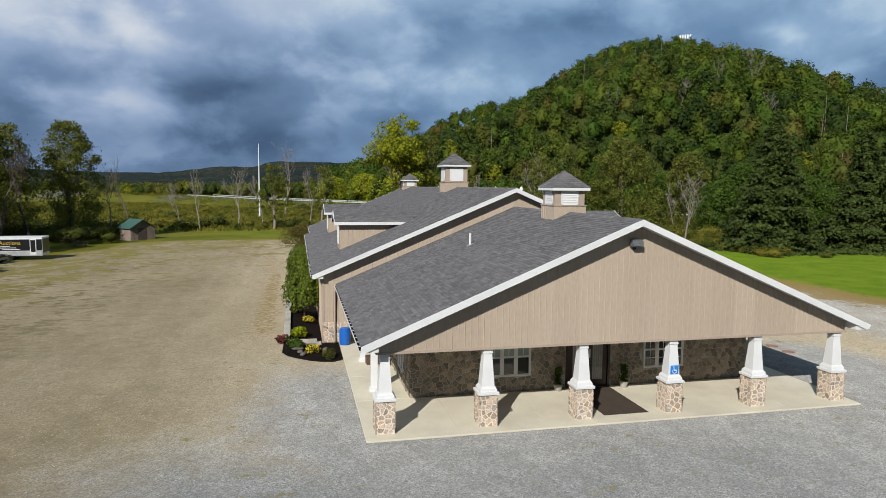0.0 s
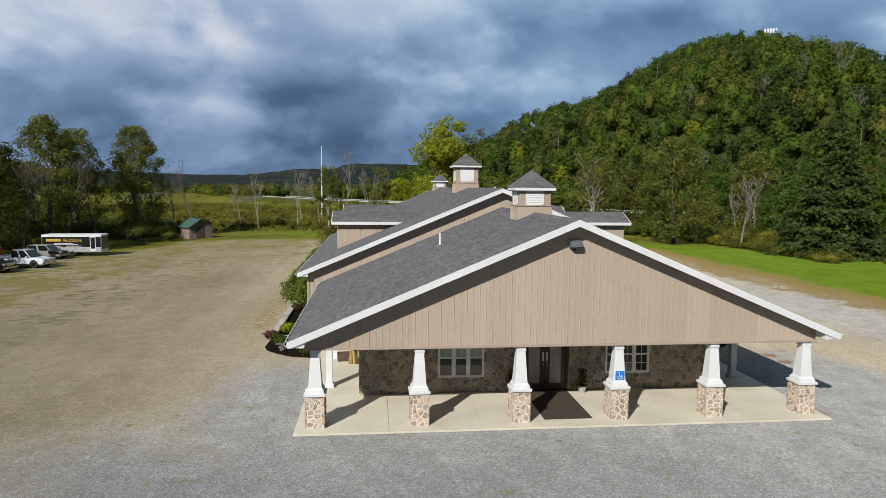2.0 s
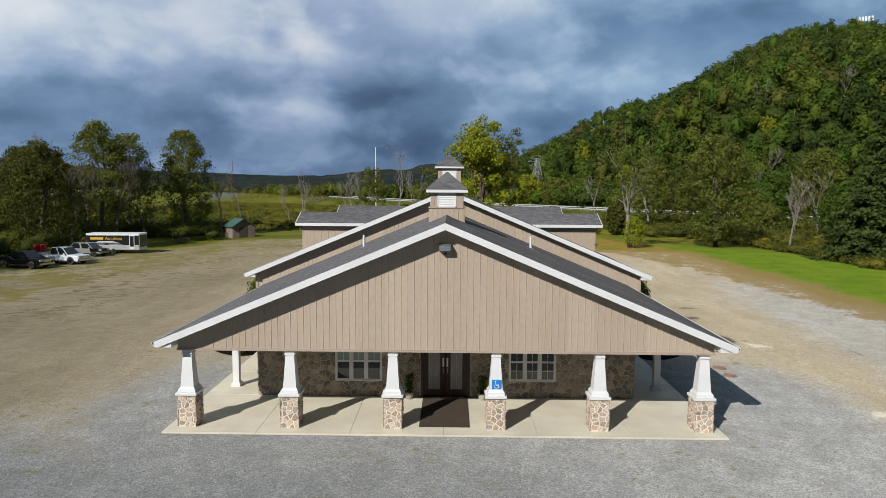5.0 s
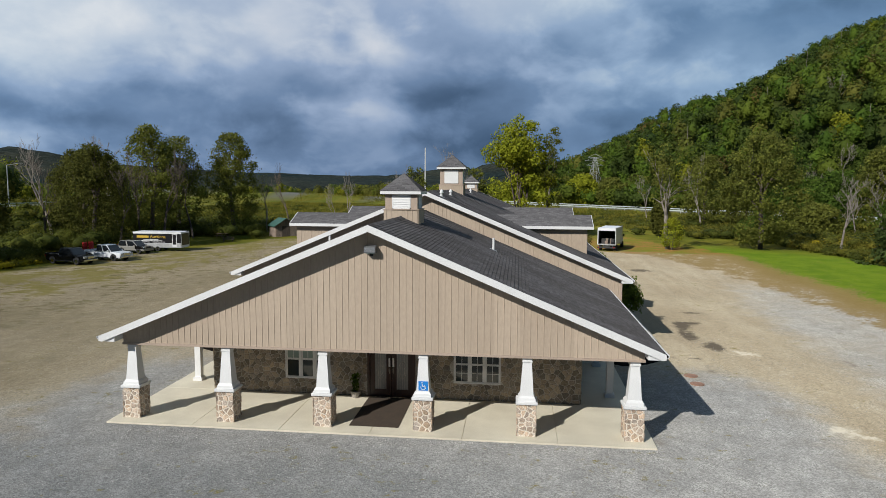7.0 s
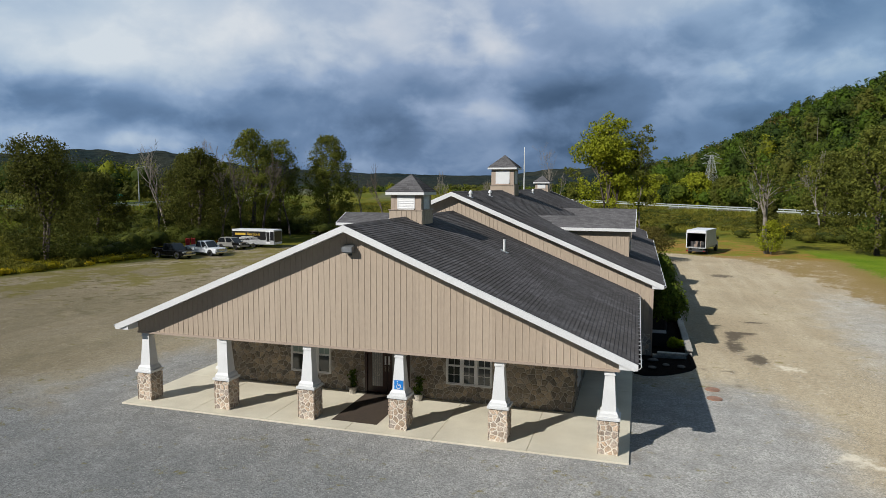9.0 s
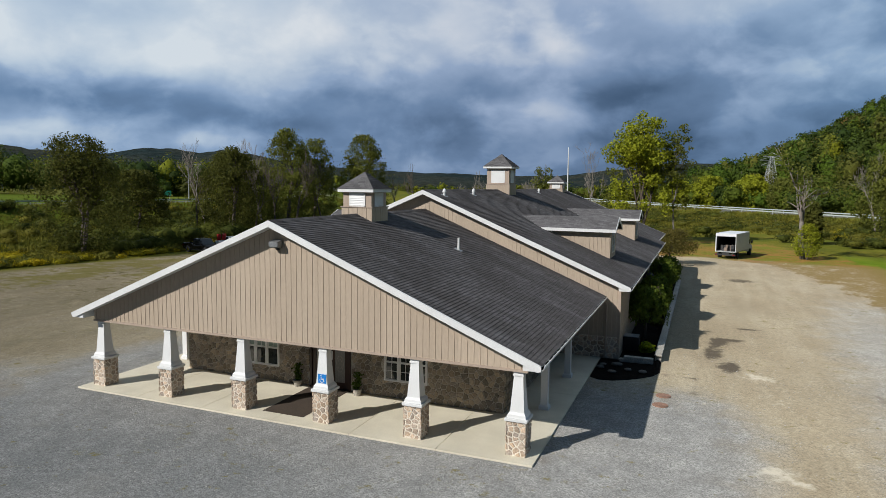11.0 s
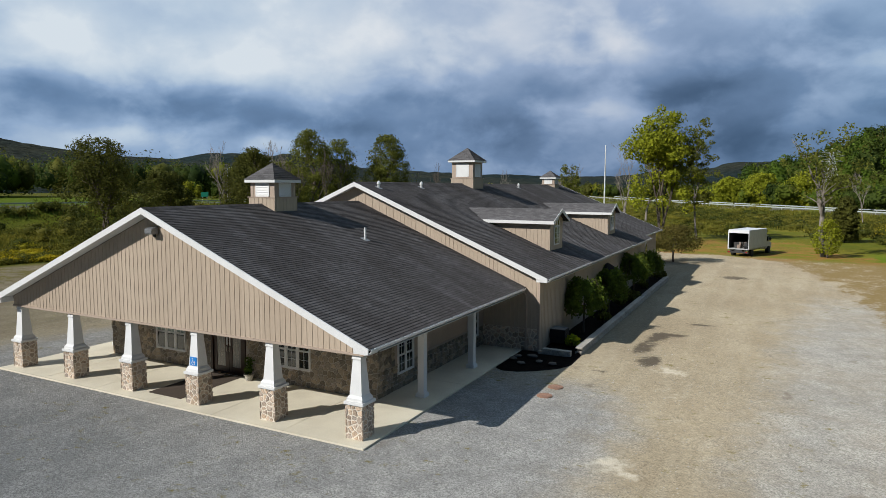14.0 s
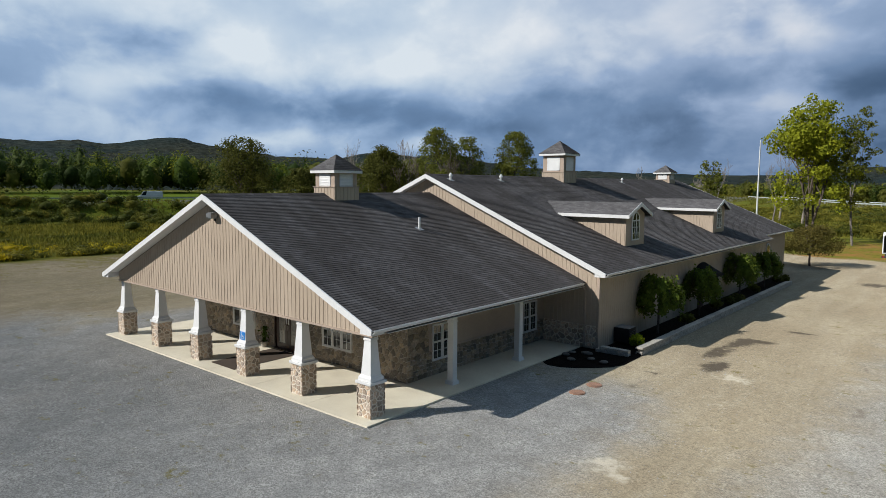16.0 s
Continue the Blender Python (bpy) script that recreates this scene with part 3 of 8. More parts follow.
    loose = n.math("MULTIPLY_ADD", gfac, 0.08, n.span(mid, 0.35, 0.75, 0.16, 0.30))
    tone = n.math("ADD", 1.0, n.math("MULTIPLY", n.span(speck, 0.32, 0.98, -1.0, 1.0), loose))
    clods = n.noise(at, 6.0, 5.0, 0.7)
    tone = n.math("MULTIPLY", tone, n.span(clods, 0.30, 0.70, 0.88, 1.12))
    tone = n.math("MULTIPLY", tone, n.span(n.noise(lanes, 0.5, 5.0, 0.66, 0.5), 0.30, 0.70, 0.93, 1.06))
    tone3 = n.add("ShaderNodeCombineXYZ", inputs={0: tone, 1: tone, 2: tone}).outputs[0]
    base = n.mix(1.0, base, tone3, "MULTIPLY")
    # single pale and dark stones
    lumps = n.add("ShaderNodeTexVoronoi", inputs={"Vector": at, "Scale": 7.5})
    which = n.add("ShaderNodeSeparateColor", inputs={0: lumps.outputs["Color"]})
    near = n.span(lumps.outputs["Distance"], 0.14, 0.24, 1.0, 0.0)
    base = n.mix(n.math("MULTIPLY", near, n.span(which.outputs[0], 0.60, 0.75, 0.0, 0.55)), base, rgb(0.52, 0.50, 0.45))
    base = n.mix(n.math("MULTIPLY", near, n.span(which.outputs[1], 0.74, 0.84, 0.0, 0.55)), base, rgb(0.085, 0.075, 0.062))
    patch = n.noise(at, 2.4, 6.0, 0.68, 0.5)
    stain = n.span(n.noise(at, 0.55, 2.0, 0.5, 0.6), 0.70, 0.80, 0.0, 0.55)
    base = n.mix(stain, base, rgb(0.16, 0.13, 0.10))
    base = n.mix(n.span(n.math("ADD", mask("wet"), n.math("MULTIPLY_ADD", patch, 1.3, -0.65)), 0.28, 0.70, 0.0, 0.86), base, rgb(0.075, 0.062, 0.048))
    base = n.mix(n.span(n.math("ADD", mask("dust"), n.math("MULTIPLY_ADD", patch, 1.7, -0.85)), 0.25, 0.8, 0.0, 0.75), base, rgb(0.66, 0.60, 0.48))
    # thin grass and trodden earth in short flecks over the west of the lot
    dash = n.noise(n.add("ShaderNodeMapping", inputs={"Vector": at, "Scale": (0.55, 1.0, 1.0), "Rotation": (0, 0, radians(-14))}).outputs[0], 1.5, 4.0, 0.62, 0.3)
    dash = n.math("ADD", dash, n.math("MULTIPLY_ADD", broad, 0.5, -0.25))
    base = n.mix(n.math("MULTIPLY", mask("fleck"), n.span(dash, 0.555, 0.615, 0.0, 0.8)), base, n.mix(n.span(mid, 0.35, 0.65), rgb(0.085, 0.076, 0.020), rgb(0.092, 0.066, 0.032)))
    # grasses
    blade = n.noise(at, 3.5, 4.0, 0.7)
    tuftc = n.mix(blade, rgb(0.105, 0.094, 0.022), rgb(0.235, 0.195, 0.062))
    meadow = n.mix(n.span(n.noise(at, 0.09, 4.0, 0.6), 0.35, 0.65), rgb(0.070, 0.084, 0.010), rgb(0.150, 0.130, 0.018))
    meadow = n.mix(n.span(blade, 0.3, 0.7, 0.0, 0.5), meadow, rgb(0.102, 0.112, 0.012))
    # sunlit tone put into the west field's grass, close to the meadow's own
    meadow = n.mix(n.math("MULTIPLY", mask("field_sun"), 0.9), meadow, n.mix(n.span(blade, 0.3, 0.7), rgb(0.080, 0.090, 0.012), rgb(0.145, 0.132, 0.020)))
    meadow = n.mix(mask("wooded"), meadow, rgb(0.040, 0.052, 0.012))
    lawnc = n.mix(n.span(n.noise(at, 0.35, 3.0, 0.6), 0.3, 0.7), rgb(0.072, 0.128, 0.008), rgb(0.118, 0.170, 0.012))
    lawnc = n.mix(n.span(blade, 0.35, 0.8, 0.0, 0.4), lawnc, rgb(0.155, 0.20, 0.020))
    crumb = n.noise(at, 2.6, 6.0, 0.72)
    leafc = n.mix(n.noise(at, 5.0, 3.0, 0.7), rgb(0.150, 0.098, 0.032), rgb(0.265, 0.195, 0.082))
    leafc = n.mix(mask("rust"), leafc, n.mix(n.span(n.noise(at, 0.28, 5.0, 0.65), 0.40, 0.60), rgb(0.150, 0.150, 0.020), n.mix(crumb, rgb(0.175, 0.082, 0.024), rgb(0.33, 0.185, 0.060))))
    asphalt = n.mix(mid, rgb(0.10, 0.10, 0.098), rgb(0.14, 0.138, 0.132))
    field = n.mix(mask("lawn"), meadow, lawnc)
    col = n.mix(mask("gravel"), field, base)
    col = n.mix(n.span(n.math("ADD", mask("tufts"), n.math("MULTIPLY_ADD", n.math("ADD", blade, dash), 2.0, -2.0)), 0.30, 0.75, 0.0, 0.85), col, tuftc)
    col = n.mix(n.span(n.math("ADD", mask("litter"), n.math("MULTIPLY_ADD", crumb, 2.2, -1.15)), 0.3, 0.75, 0.0, 0.9), col, leafc)
    col = n.mix(mask("pave"), col, asphalt)
    relief = n.math("ADD", n.math("MULTIPLY", stone_v, 0.35), n.math("ADD", pebbles, n.math("MULTIPLY", mid, 1.5)))
    b = n.add("ShaderNodeBump", inputs={"Strength": 0.75, "Distance": 0.045, "Height": relief})
    p = n.add("ShaderNodeBsdfPrincipled", inputs={"Base Color": col, "Roughness": 0.92, "Normal": b.outputs[0], "Specular IOR Level": 0.04, "Diffuse Roughness": 0.65})
    n.add("ShaderNodeOutputMaterial", inputs={0: p.outputs[0]})
    me.materials.append(m)
    ob = new("ground", me)
    tagged(ob, "gravel parking lot with worn tan and grey stretches running out into lawn and meadow", "ground", kind="structure")


build_ground()


# ---- building: sizes ----
SLOPE = 0.416
F_RIDGE, F_EAVE, F_Y0, F_Y1 = 7.31, 9.96, -0.43, 13.70
H_RIDGE, H_EAVE, H_Y0, H_Y1 = 8.37, 11.20, 13.25, 42.80
R_EAVE, R_Y1 = 10.70, 52.0
GABLE_Y = 0.16
ROOM_X, ROOM_Y = 7.65, 3.68
HALL_X, HALL_Y = 10.70, 13.70
BEAM = 2.78

hall = thing("auction_hall", label="long tan steel-sided hall with dark shingle roof and stone-faced entrance porch", category="building")


def wall_strips(a, b, z0, z1, holes):
    """Rectangles (u0, u1, v0, v1) of a wall from a to b with rectangular holes left out."""
    cuts = sorted({a, b, *[h[0] for h in holes], *[h[1] for h in holes]})
    out = []
    for u0, u1 in zip(cuts, cuts[1:]):
        mid = (u0 + u1) / 2
        spans = sorted((h[2], h[3]) for h in holes if h[0] < mid < h[1])
        v = z0
        for lo, hi in spans:
            if lo > v + 1e-4:
                out.append((u0, u1, v, lo))
            v = hi
        if v < z1 - 1e-4:
            out.append((u0, u1, v, z1))
    return out


def siding(parent, u0, u1, low, high, place, width=0.9144, material=None, outer=0.0):
    """Ribbed steel sheets, each a piece, from u0 to u1; low(u), high(u): their ends; place(u, v, d): the point d metres proud of the wall."""
    rib = width / 4
    k = 0
    u = u0
    while u < u1 - 0.02:
        e = min(u + width, u1)
        cols = {u: 0.0, e - 0.003: 0.0}
        r = u + rib * 0.5
        while r < e - 0.02:
            for du, d in ((-0.019, 0.0), (-0.010, 0.014), (0.010, 0.014), (0.019, 0.0)):
                if u < r + du < e - 0.003:
                    cols[r + du] = d
            r += rib
        if u < 0 < e:
            cols.setdefault(0.0, 0.0)
        keys = sorted(cols)
        verts, faces = [], []
        for c in keys:
            lo, hi = low(c), max(high(c), low(c) + 0.002)
            verts += [place(c, lo, cols[c] + outer), place(c, hi, cols[c] + outer)]
        for q in range(len(keys) - 1):
            faces.append((2 * q, 2 * q + 2, 2 * q + 3, 2 * q + 1))
        raw("siding_panel", verts, faces, material or TAN, parent)
        u = e
        k += 1


def clip(poly, nx, ny, c):
    """The part of a polygon with nx * x + ny * y <= c."""
    out = []
    for i, p in enumerate(poly):
        q = poly[(i + 1) % len(poly)]
        dp, dq = nx * p[0] + ny * p[1] - c, nx * q[0] + ny * q[1] - c
        if dp <= 0:
            out.append(p)
        if dp * dq < 0:
            t = dp / (dp - dq)
            out.append((p[0] + t * (q[0] - p[0]), p[1] + t * (q[1] - p[1])))
    return out


def field_stones(w, h, size, seed, holes=(), gap=0.014):
    """Outlines of irregular stones that fill a w x h panel."""
    r = random.Random(seed)
    nx, ny = max(1, round(w / size)), max(1, round(h / (size * 0.78)))
    sx, sy = w / nx, h / ny
    seeds = {}
    for i in range(-1, nx + 1):
        for j in range(-1, ny + 1):
            seeds[i, j] = ((i + 0.5 + (0.5 if j % 2 else 0) * 0.7 + r.uniform(-0.47, 0.47)) * sx, (j + 0.5 + r.uniform(-0.44, 0.44)) * sy)
    out = []
    for (i, j), s in seeds.items():
        poly = [(0, 0), (w, 0), (w, h), (0, h)]
        for di in (-2, -1, 0, 1, 2):
            for dj in (-2, -1, 0, 1, 2):
                o = seeds.get((i + di, j + dj))
                if o is None or (di == 0 and dj == 0) or not poly:
                    continue
                dx, dy = o[0] - s[0], o[1] - s[1]
                ln = math.hypot(dx, dy) or 1
                poly = clip(poly, dx / ln, dy / ln, (dx * (s[0] + o[0]) + dy * (s[1] + o[1])) / 2 / ln - gap / 2)
        for u0, u1, v0, v1 in holes:
            if not poly:
                break
            side = max((u0 - s[0], (1, 0, u0)), (s[0] - u1, (-1, 0, -u1)), (v0 - s[1], (0, 1, v0)), (s[1] - v1, (0, -1, -v1)))
            if side[0] < 0:
                poly = []
            else:
                poly = clip(poly, *side[1])
        if len(poly) < 3:
            continue
        area = abs(sum(p[0] * q[1] - q[0] * p[1] for p, q in zip(poly, poly[1:] + poly[:1]))) / 2
        if area > 0.004:
            out.append((poly, r.uniform(0.025, 0.055)))
    return out


def squared_stones(w, h, size, seed, holes=(), gap=0.014):
    """Outlines of roughly squared stones of mixed size that fill a w x h panel."""
    r = random.Random(seed)
    out = []

    def cut(x0, x1, y0, y1):
        a, b = x1 - x0, y1 - y0
        lim = size * r.uniform(0.75, 1.55)
        if a > lim and a > b * r.uniform(0.9, 1.5):
            m = x0 + a * r.uniform(0.34, 0.66)
            cut(x0, m, y0, y1)
            cut(m, x1, y0, y1)
        elif b > lim * 0.8:
            m = y0 + b * r.uniform(0.36, 0.64)
            cut(x0, x1, y0, m)
            cut(x0, x1, m, y1)
        elif min(a, b) > 0.035:
            g = gap * r.uniform(0.35, 0.75)
            x0, x1, y0, y1 = x0 + g, x1 - g, y0 + g, y1 - g
            c = [min(x1 - x0, y1 - y0) * r.uniform(0.10, 0.38) for _ in range(4)]
            e = [r.uniform(0.7, 1.3) for _ in range(4)]
            k = min(a, b) * 0.05
            t = [r.uniform(0, k) for _ in range(4)]
            out.append(([(x0 + c[0] * e[0], y0 + t[0]), (x1 - c[1], y0), (x1 - t[1], y0 + c[1] * e[1]), (x1, y1 - c[2]), (x1 - c[2] * e[2], y1 - t[2]), (x0 + c[3], y1), (x0 + t[3], y1 - c[3] * e[3]), (x0, y0 + c[0])], r.uniform(0.022, 0.055)))
    for u0, u1, v0, v1 in wall_strips(0.0, w, 0.0, h, [(max(a, 0), min(b, w), max(c, 0), min(d, h)) for a, b, c, d in holes]):
        k = max(1, round((u1 - u0) / (size * 4.5)))
        for q in range(k):
            cut(u0 + (u1 - u0) * q / k, u0 + (u1 - u0) * (q + 1) / k, v0, v1)
    r.shuffle(out)
    return out


def stone_mesh(poly, depth, place):
    """Vertices and faces of one stone with chamfered rim."""
    cx, cy = sum(p[0] for p in poly) / len(poly), sum(p[1] for p in poly) / len(poly)
    k = len(poly)
    rings = ((1.0, 0.0), (0.97, depth * 0.7), (0.80, depth))
    verts = [place(cx + (x - cx) * s, cy + (y - cy) * s, d) for s, d in rings for x, y in poly]
    faces = [(a * k + i, a * k + (i + 1) % k, (a + 1) * k + (i + 1) % k, (a + 1) * k + i) for a in (0, 1) for i in range(k)]
    faces.append(tuple(2 * k + i for i in range(k)))
    return verts, faces


def lay_stones(parent, stones, place, material, singles=10 ** 6, mass=None, relief=1.0):
    """The first stones as pieces, the rest joined."""
    verts, faces = [], []
    for q, (poly, depth) in enumerate(stones):
        v, f = stone_mesh(poly, depth * relief, place)
        if q < singles:
            raw("stone", v, f, material, parent)
        else:
            o = len(verts)
            verts += v
            faces += [tuple(i + o for i in g) for g in f]
    if verts:
        ob = raw("stone_facing", verts, faces, mass or STONE_MASS, parent)
        ob["kind"] = "stuff"


# ---- windows and doors ----
def window(parent, m, w, h, units, rows=2, cols=2, pane=None, upper=None, both=True):
    """Double-hung units side by side; m: lower left corner, x along the wall, y into it."""
    t = 0.05
    bm = bmesh.new()
    rings = [[bm.verts.new((x, y, z)) for x, z in ring] for y in (-0.085, 0.02) for ring in (((-t, -t), (w + t, -t), (w + t, h + t), (-t, h + t)), ((0, 0), (w, 0), (w, h), (0, h)))]
    for i in range(4):
        j = (i + 1) % 4
        for a, b in ((0, 1), (1, 3), (3, 2), (2, 0)):
            bm.faces.new((rings[a][i], rings[a][j], rings[b][j], rings[b][i]))
    bmesh.ops.recalc_face_normals(bm, faces=bm.faces)
    frame_ob = part("window", bm, WHITE, parent)
    frame_ob.matrix_basis = m
    uw = w / units
    for k in range(1, units):
        part("mullion", boxes(((k * uw - 0.05, -0.075, 0.001), (k * uw + 0.05, 0.018, h - 0.001))), WHITE, frame_ob)
    for k in range(units):
        a, b = k * uw + (0.05 if k else 0), (k + 1) * uw - (0.05 if k < units - 1 else 0)
        for half, (z0, z1) in enumerate(((0.0, h / 2), (h / 2, h))):
            bm = bmesh.new()
            s = 0.035
            y0, y1 = (-0.035, 0.0) if half else (-0.055, -0.02)
            box(bm, (a, y0, z0), (b, y1, z0 + s))
            box(bm, (a, y0, z1 - s), (b, y1, z1))
            box(bm, (a, y0, z0 + s), (a + s, y1, z1 - s))
            box(bm, (b - s, y0, z0 + s), (b, y1, z1 - s))
            if half or both:
                for c in range(1, cols):
                    x = a + s + (b - a - 2 * s) * c / cols
                    box(bm, (x - 0.009, y0 + 0.008, z0 + s), (x + 0.009, y1 - 0.006, z1 - s))
                for r in range(1, rows):
                    z = z0 + s + (z1 - z0 - 2 * s) * r / rows
                    box(bm, (a + s, y0 + 0.010, z - 0.009), (b - s, y1 - 0.008, z + 0.009))
            part("sash", bm, WHITE, frame_ob)
            bm = bmesh.new()
            box(bm, (a + s * 0.5, y0 + 0.018, z0 + s * 0.5), (b - s * 0.5, y0 + 0.026, z1 - s * 0.5))
            part("pane", bm, (upper or pane or PANE) if half else (pane or PANE), frame_ob)
    return frame_ob


W_LEFT = (-4.43, -2.63, 0.70, 2.22)
W_RIGHT = (2.63, 4.43, 0.74, 2.22)
DOOR = (-0.98, 0.98, 0.0, 2.28)

front = part("front_wall", boxes(*[((u0, ROOM_Y, v0), (u1, ROOM_Y + 0.22, v1)) for u0, u1, v0, v1 in wall_strips(-ROOM_X, ROOM_X, 0, 2.82, (W_LEFT, W_RIGHT, DOOR))[:1]]), MORTAR, hall, "mortared field stone wall")
for u0, u1, v0, v1 in wall_strips(-ROOM_X, ROOM_X, 0, 2.82, (W_LEFT, W_RIGHT, DOOR))[1:]:
    part("wall_section", boxes(((u0, ROOM_Y, v0), (u1, ROOM_Y + 0.22, v1))), MORTAR, front)
grown = [(a + ROOM_X - 0.06, b + ROOM_X + 0.06, c - 0.06, d + 0.06) for a, b, c, d in (W_LEFT, W_RIGHT, DOOR)]
lay_stones(front, field_stones(2 * ROOM_X, 2.8, 0.25, 4, grown, gap=0.026), lambda u, v, d: (u - ROOM_X, ROOM_Y - d, v), STONE, 300, relief=0.45)
window(hall, pose(W_LEFT[0], ROOM_Y, W_LEFT[2]), 1.80, 1.52, 3, 2, 2, PANE, PANE_PALE, both=False)
window(hall, pose(W_RIGHT[0], ROOM_Y, W_RIGHT[2]), 1.80, 1.48, 3, 2, 2)


def entrance():
    fr = part("door_frame", boxes(((-1.0, -0.06, 0), (-0.90, 0.12, 2.28)), ((0.90, -0.06, 0), (1.0, 0.12, 2.28)), ((-0.90, -0.06, 2.14), (0.90, 0.12, 2.28)), ((-1.0, -0.10, 0.0), (1.0, 0.10, 0.035))), DOOR_WOOD, hall, "dark wooden door frame")
    fr.matrix_basis = pose(0, ROOM_Y, 0)
    for s in (-1, 1):
        a, b = (0.012, 0.895) if s > 0 else (-0.895, -0.012)
        g0, g1 = a + 0.20, b - 0.20
        leaf = part("door", boxes(((a, 0, 0.04), (g0, 0.05, 2.13)), ((g1, 0, 0.04), (b, 0.05, 2.13)), ((g0, 0, 0.04), (g1, 0.05, 0.30)), ((g0, 0, 1.96), (g1, 0.05, 2.13)), bevel=0.006), DOOR_WOOD, fr, "dark red-brown wooden door with leaded glass")
        part("door_glass", boxes(((g0, 0.02, 0.30), (g1, 0.03, 1.96))), LEADED, leaf)
        bm = bmesh.new()
        for k in range(5):
            x = g0 + (g1 - g0) * (k + 0.5) / 5
            box(bm, (x - 0.006, 0.012, 0.30), (x + 0.006, 0.02, 1.96))
        for r in (0.16, 0.10):
            for q in range(14):
                t0, t1 = 2 * math.pi * q / 14, 2 * math.pi * (q + 1) / 14
                c = ((g0 + g1) / 2, 0.014, 1.10)
                tube(bm, (c[0] + r * math.cos(t0), c[1], c[2] + 2.2 * r * math.sin(t0)), (c[0] + r * math.cos(t1), c[1], c[2] + 2.2 * r * math.sin(t1)), 0.008, 0.008, 5)
        part("leading", bm, BRASS, leaf)
        x = a + 0.07 if s > 0 else b - 0.07
        part("handle_plate", boxes(((x - 0.035, -0.02, 1.25), (x + 0.035, 0.0, 1.62)), bevel=0.008), WHITE, leaf, "pale notice plate by the handle")
        bm = bmesh.new()
        tube(bm, (x, -0.05, 0.98), (x, -0.05, 1.2), 0.012, 0.012, 8)
        part("door_handle", bm, BRASS, leaf, "brass pull handle")


entrance()


def side_walls():
    for s in (-1, 1):
        win = [(5.18, 6.34, 0.66, 2.08), (11.85, 12.95, 0.66, 2.08)]
        x0, x1 = sorted((s * ROOM_X, s * (ROOM_X - 0.22)))
        w = part("side_wall", boxes(*[((x0, u0, v0), (x1, u1, v1)) for u0, u1, v0, v1 in wall_strips(ROOM_Y + 0.22, HALL_Y, 0, 2.82, win)]), MORTAR, hall)
        holes = [(a - 3.72, b - 3.62, c - 0.06, d + 0.06) for a, b, c, d in win]
        low = squared_stones(HALL_Y - ROOM_Y, 1.02, 0.30, 7 + s, [(a, b, c, d) for a, b, c, d in holes])
        lay_stones(w, low, lambda u, v, d: (s * (ROOM_X + d), ROOM_Y + u, v), STONE, 40)
        top = field_stones(1.25, 1.74, 0.28, 17 + s)
        lay_stones(w, top, lambda u, v, d: (s * (ROOM_X + d), ROOM_Y + u, v + 1.03), STONE, 60)
        spans = [(ROOM_Y + 1.27, 5.12), (5.12, 6.40), (6.40, 11.79), (11.79, 13.01), (13.01, HALL_Y)]
        for k, (a, b) in enumerate(spans):
            lo = 2.14 if k in (1, 3) else 1.04
            x2, x3 = sorted((s * ROOM_X, s * (ROOM_X + 0.022)))
            part("wall_panel", boxes(((x2, a + 0.002, lo), (x3, b - 0.002, 2.80)), bevel=0.003), TAN_TRIM, w)
        part("ledge", boxes(*[((min(s * ROOM_X, s * (ROOM_X + 0.07)), a, 1.02), (max(s * ROOM_X, s * (ROOM_X + 0.07)), b, 1.075)) for a, b in ((ROOM_Y + 1.27, 5.12), (6.40, 11.79), (13.01, HALL_Y))]), TAN_TRIM, w)
        for a, b, c, d in win:
            m = pose(s * ROOM_X, a if s > 0 else b, c, 0, 0, 90 * s)
            window(hall, m, b - a, d - c, 2, 2, 2)


side_walls()

part("porch_ceiling", boxes(((-9.3, GABLE_Y + 0.16, BEAM + 0.045), (9.3, HALL_Y, BEAM + 0.09))), SOFFIT, hall, "tan porch ceiling boards")


# ---- gable over the porch ----
def f_under(u):
    return F_RIDGE - SLOPE * abs(u) - 0.20


gable = bmesh.new()
prism(gable, [(-9.42, BEAM), (9.42, BEAM), (9.42, f_under(9.42)), (0, f_under(0)), (-9.42, f_under(9.42))], "y", GABLE_Y, GABLE_Y + 0.16)
gable = part("porch_gable", gable, TAN_TRIM, hall, "tan ribbed steel gable front")
siding(gable, -9.42, 9.42, lambda u: BEAM + 0.05, f_under, lambda u, v, d: (u, GABLE_Y - 0.004 - d, v))
part("gable_base_trim", boxes(((-9.44, GABLE_Y - 0.045, BEAM - 0.03), (9.44, GABLE_Y + 0.18, BEAM + 0.05))), TAN_TRIM, hall)
for s in (-1, 1):
    x0, x1 = sorted((s * 9.12, s * 9.42))
    part("porch_beam", boxes(((x0, GABLE_Y + 0.19, BEAM), (x1, HALL_Y, 3.10))), TAN_TRIM, hall)


# ---- roofs ----
def roof_slope(name, s, ridge, eave, y0, y1, thick=0.17):
    """One sloping slab; s: -1 west, 1 east."""
    ze = ridge - SLOPE * eave
    bm = bmesh.new()
    prism(bm, [(0, ridge), (s * eave, ze), (s * eave, ze - thick), (0, ridge - thick)], "y", y0, y1)
    return part(name, bm, UNDERLAY, hall, "dark grey asphalt shingle roof slope")


TAB_W, TAB_E = 0.333, 0.143


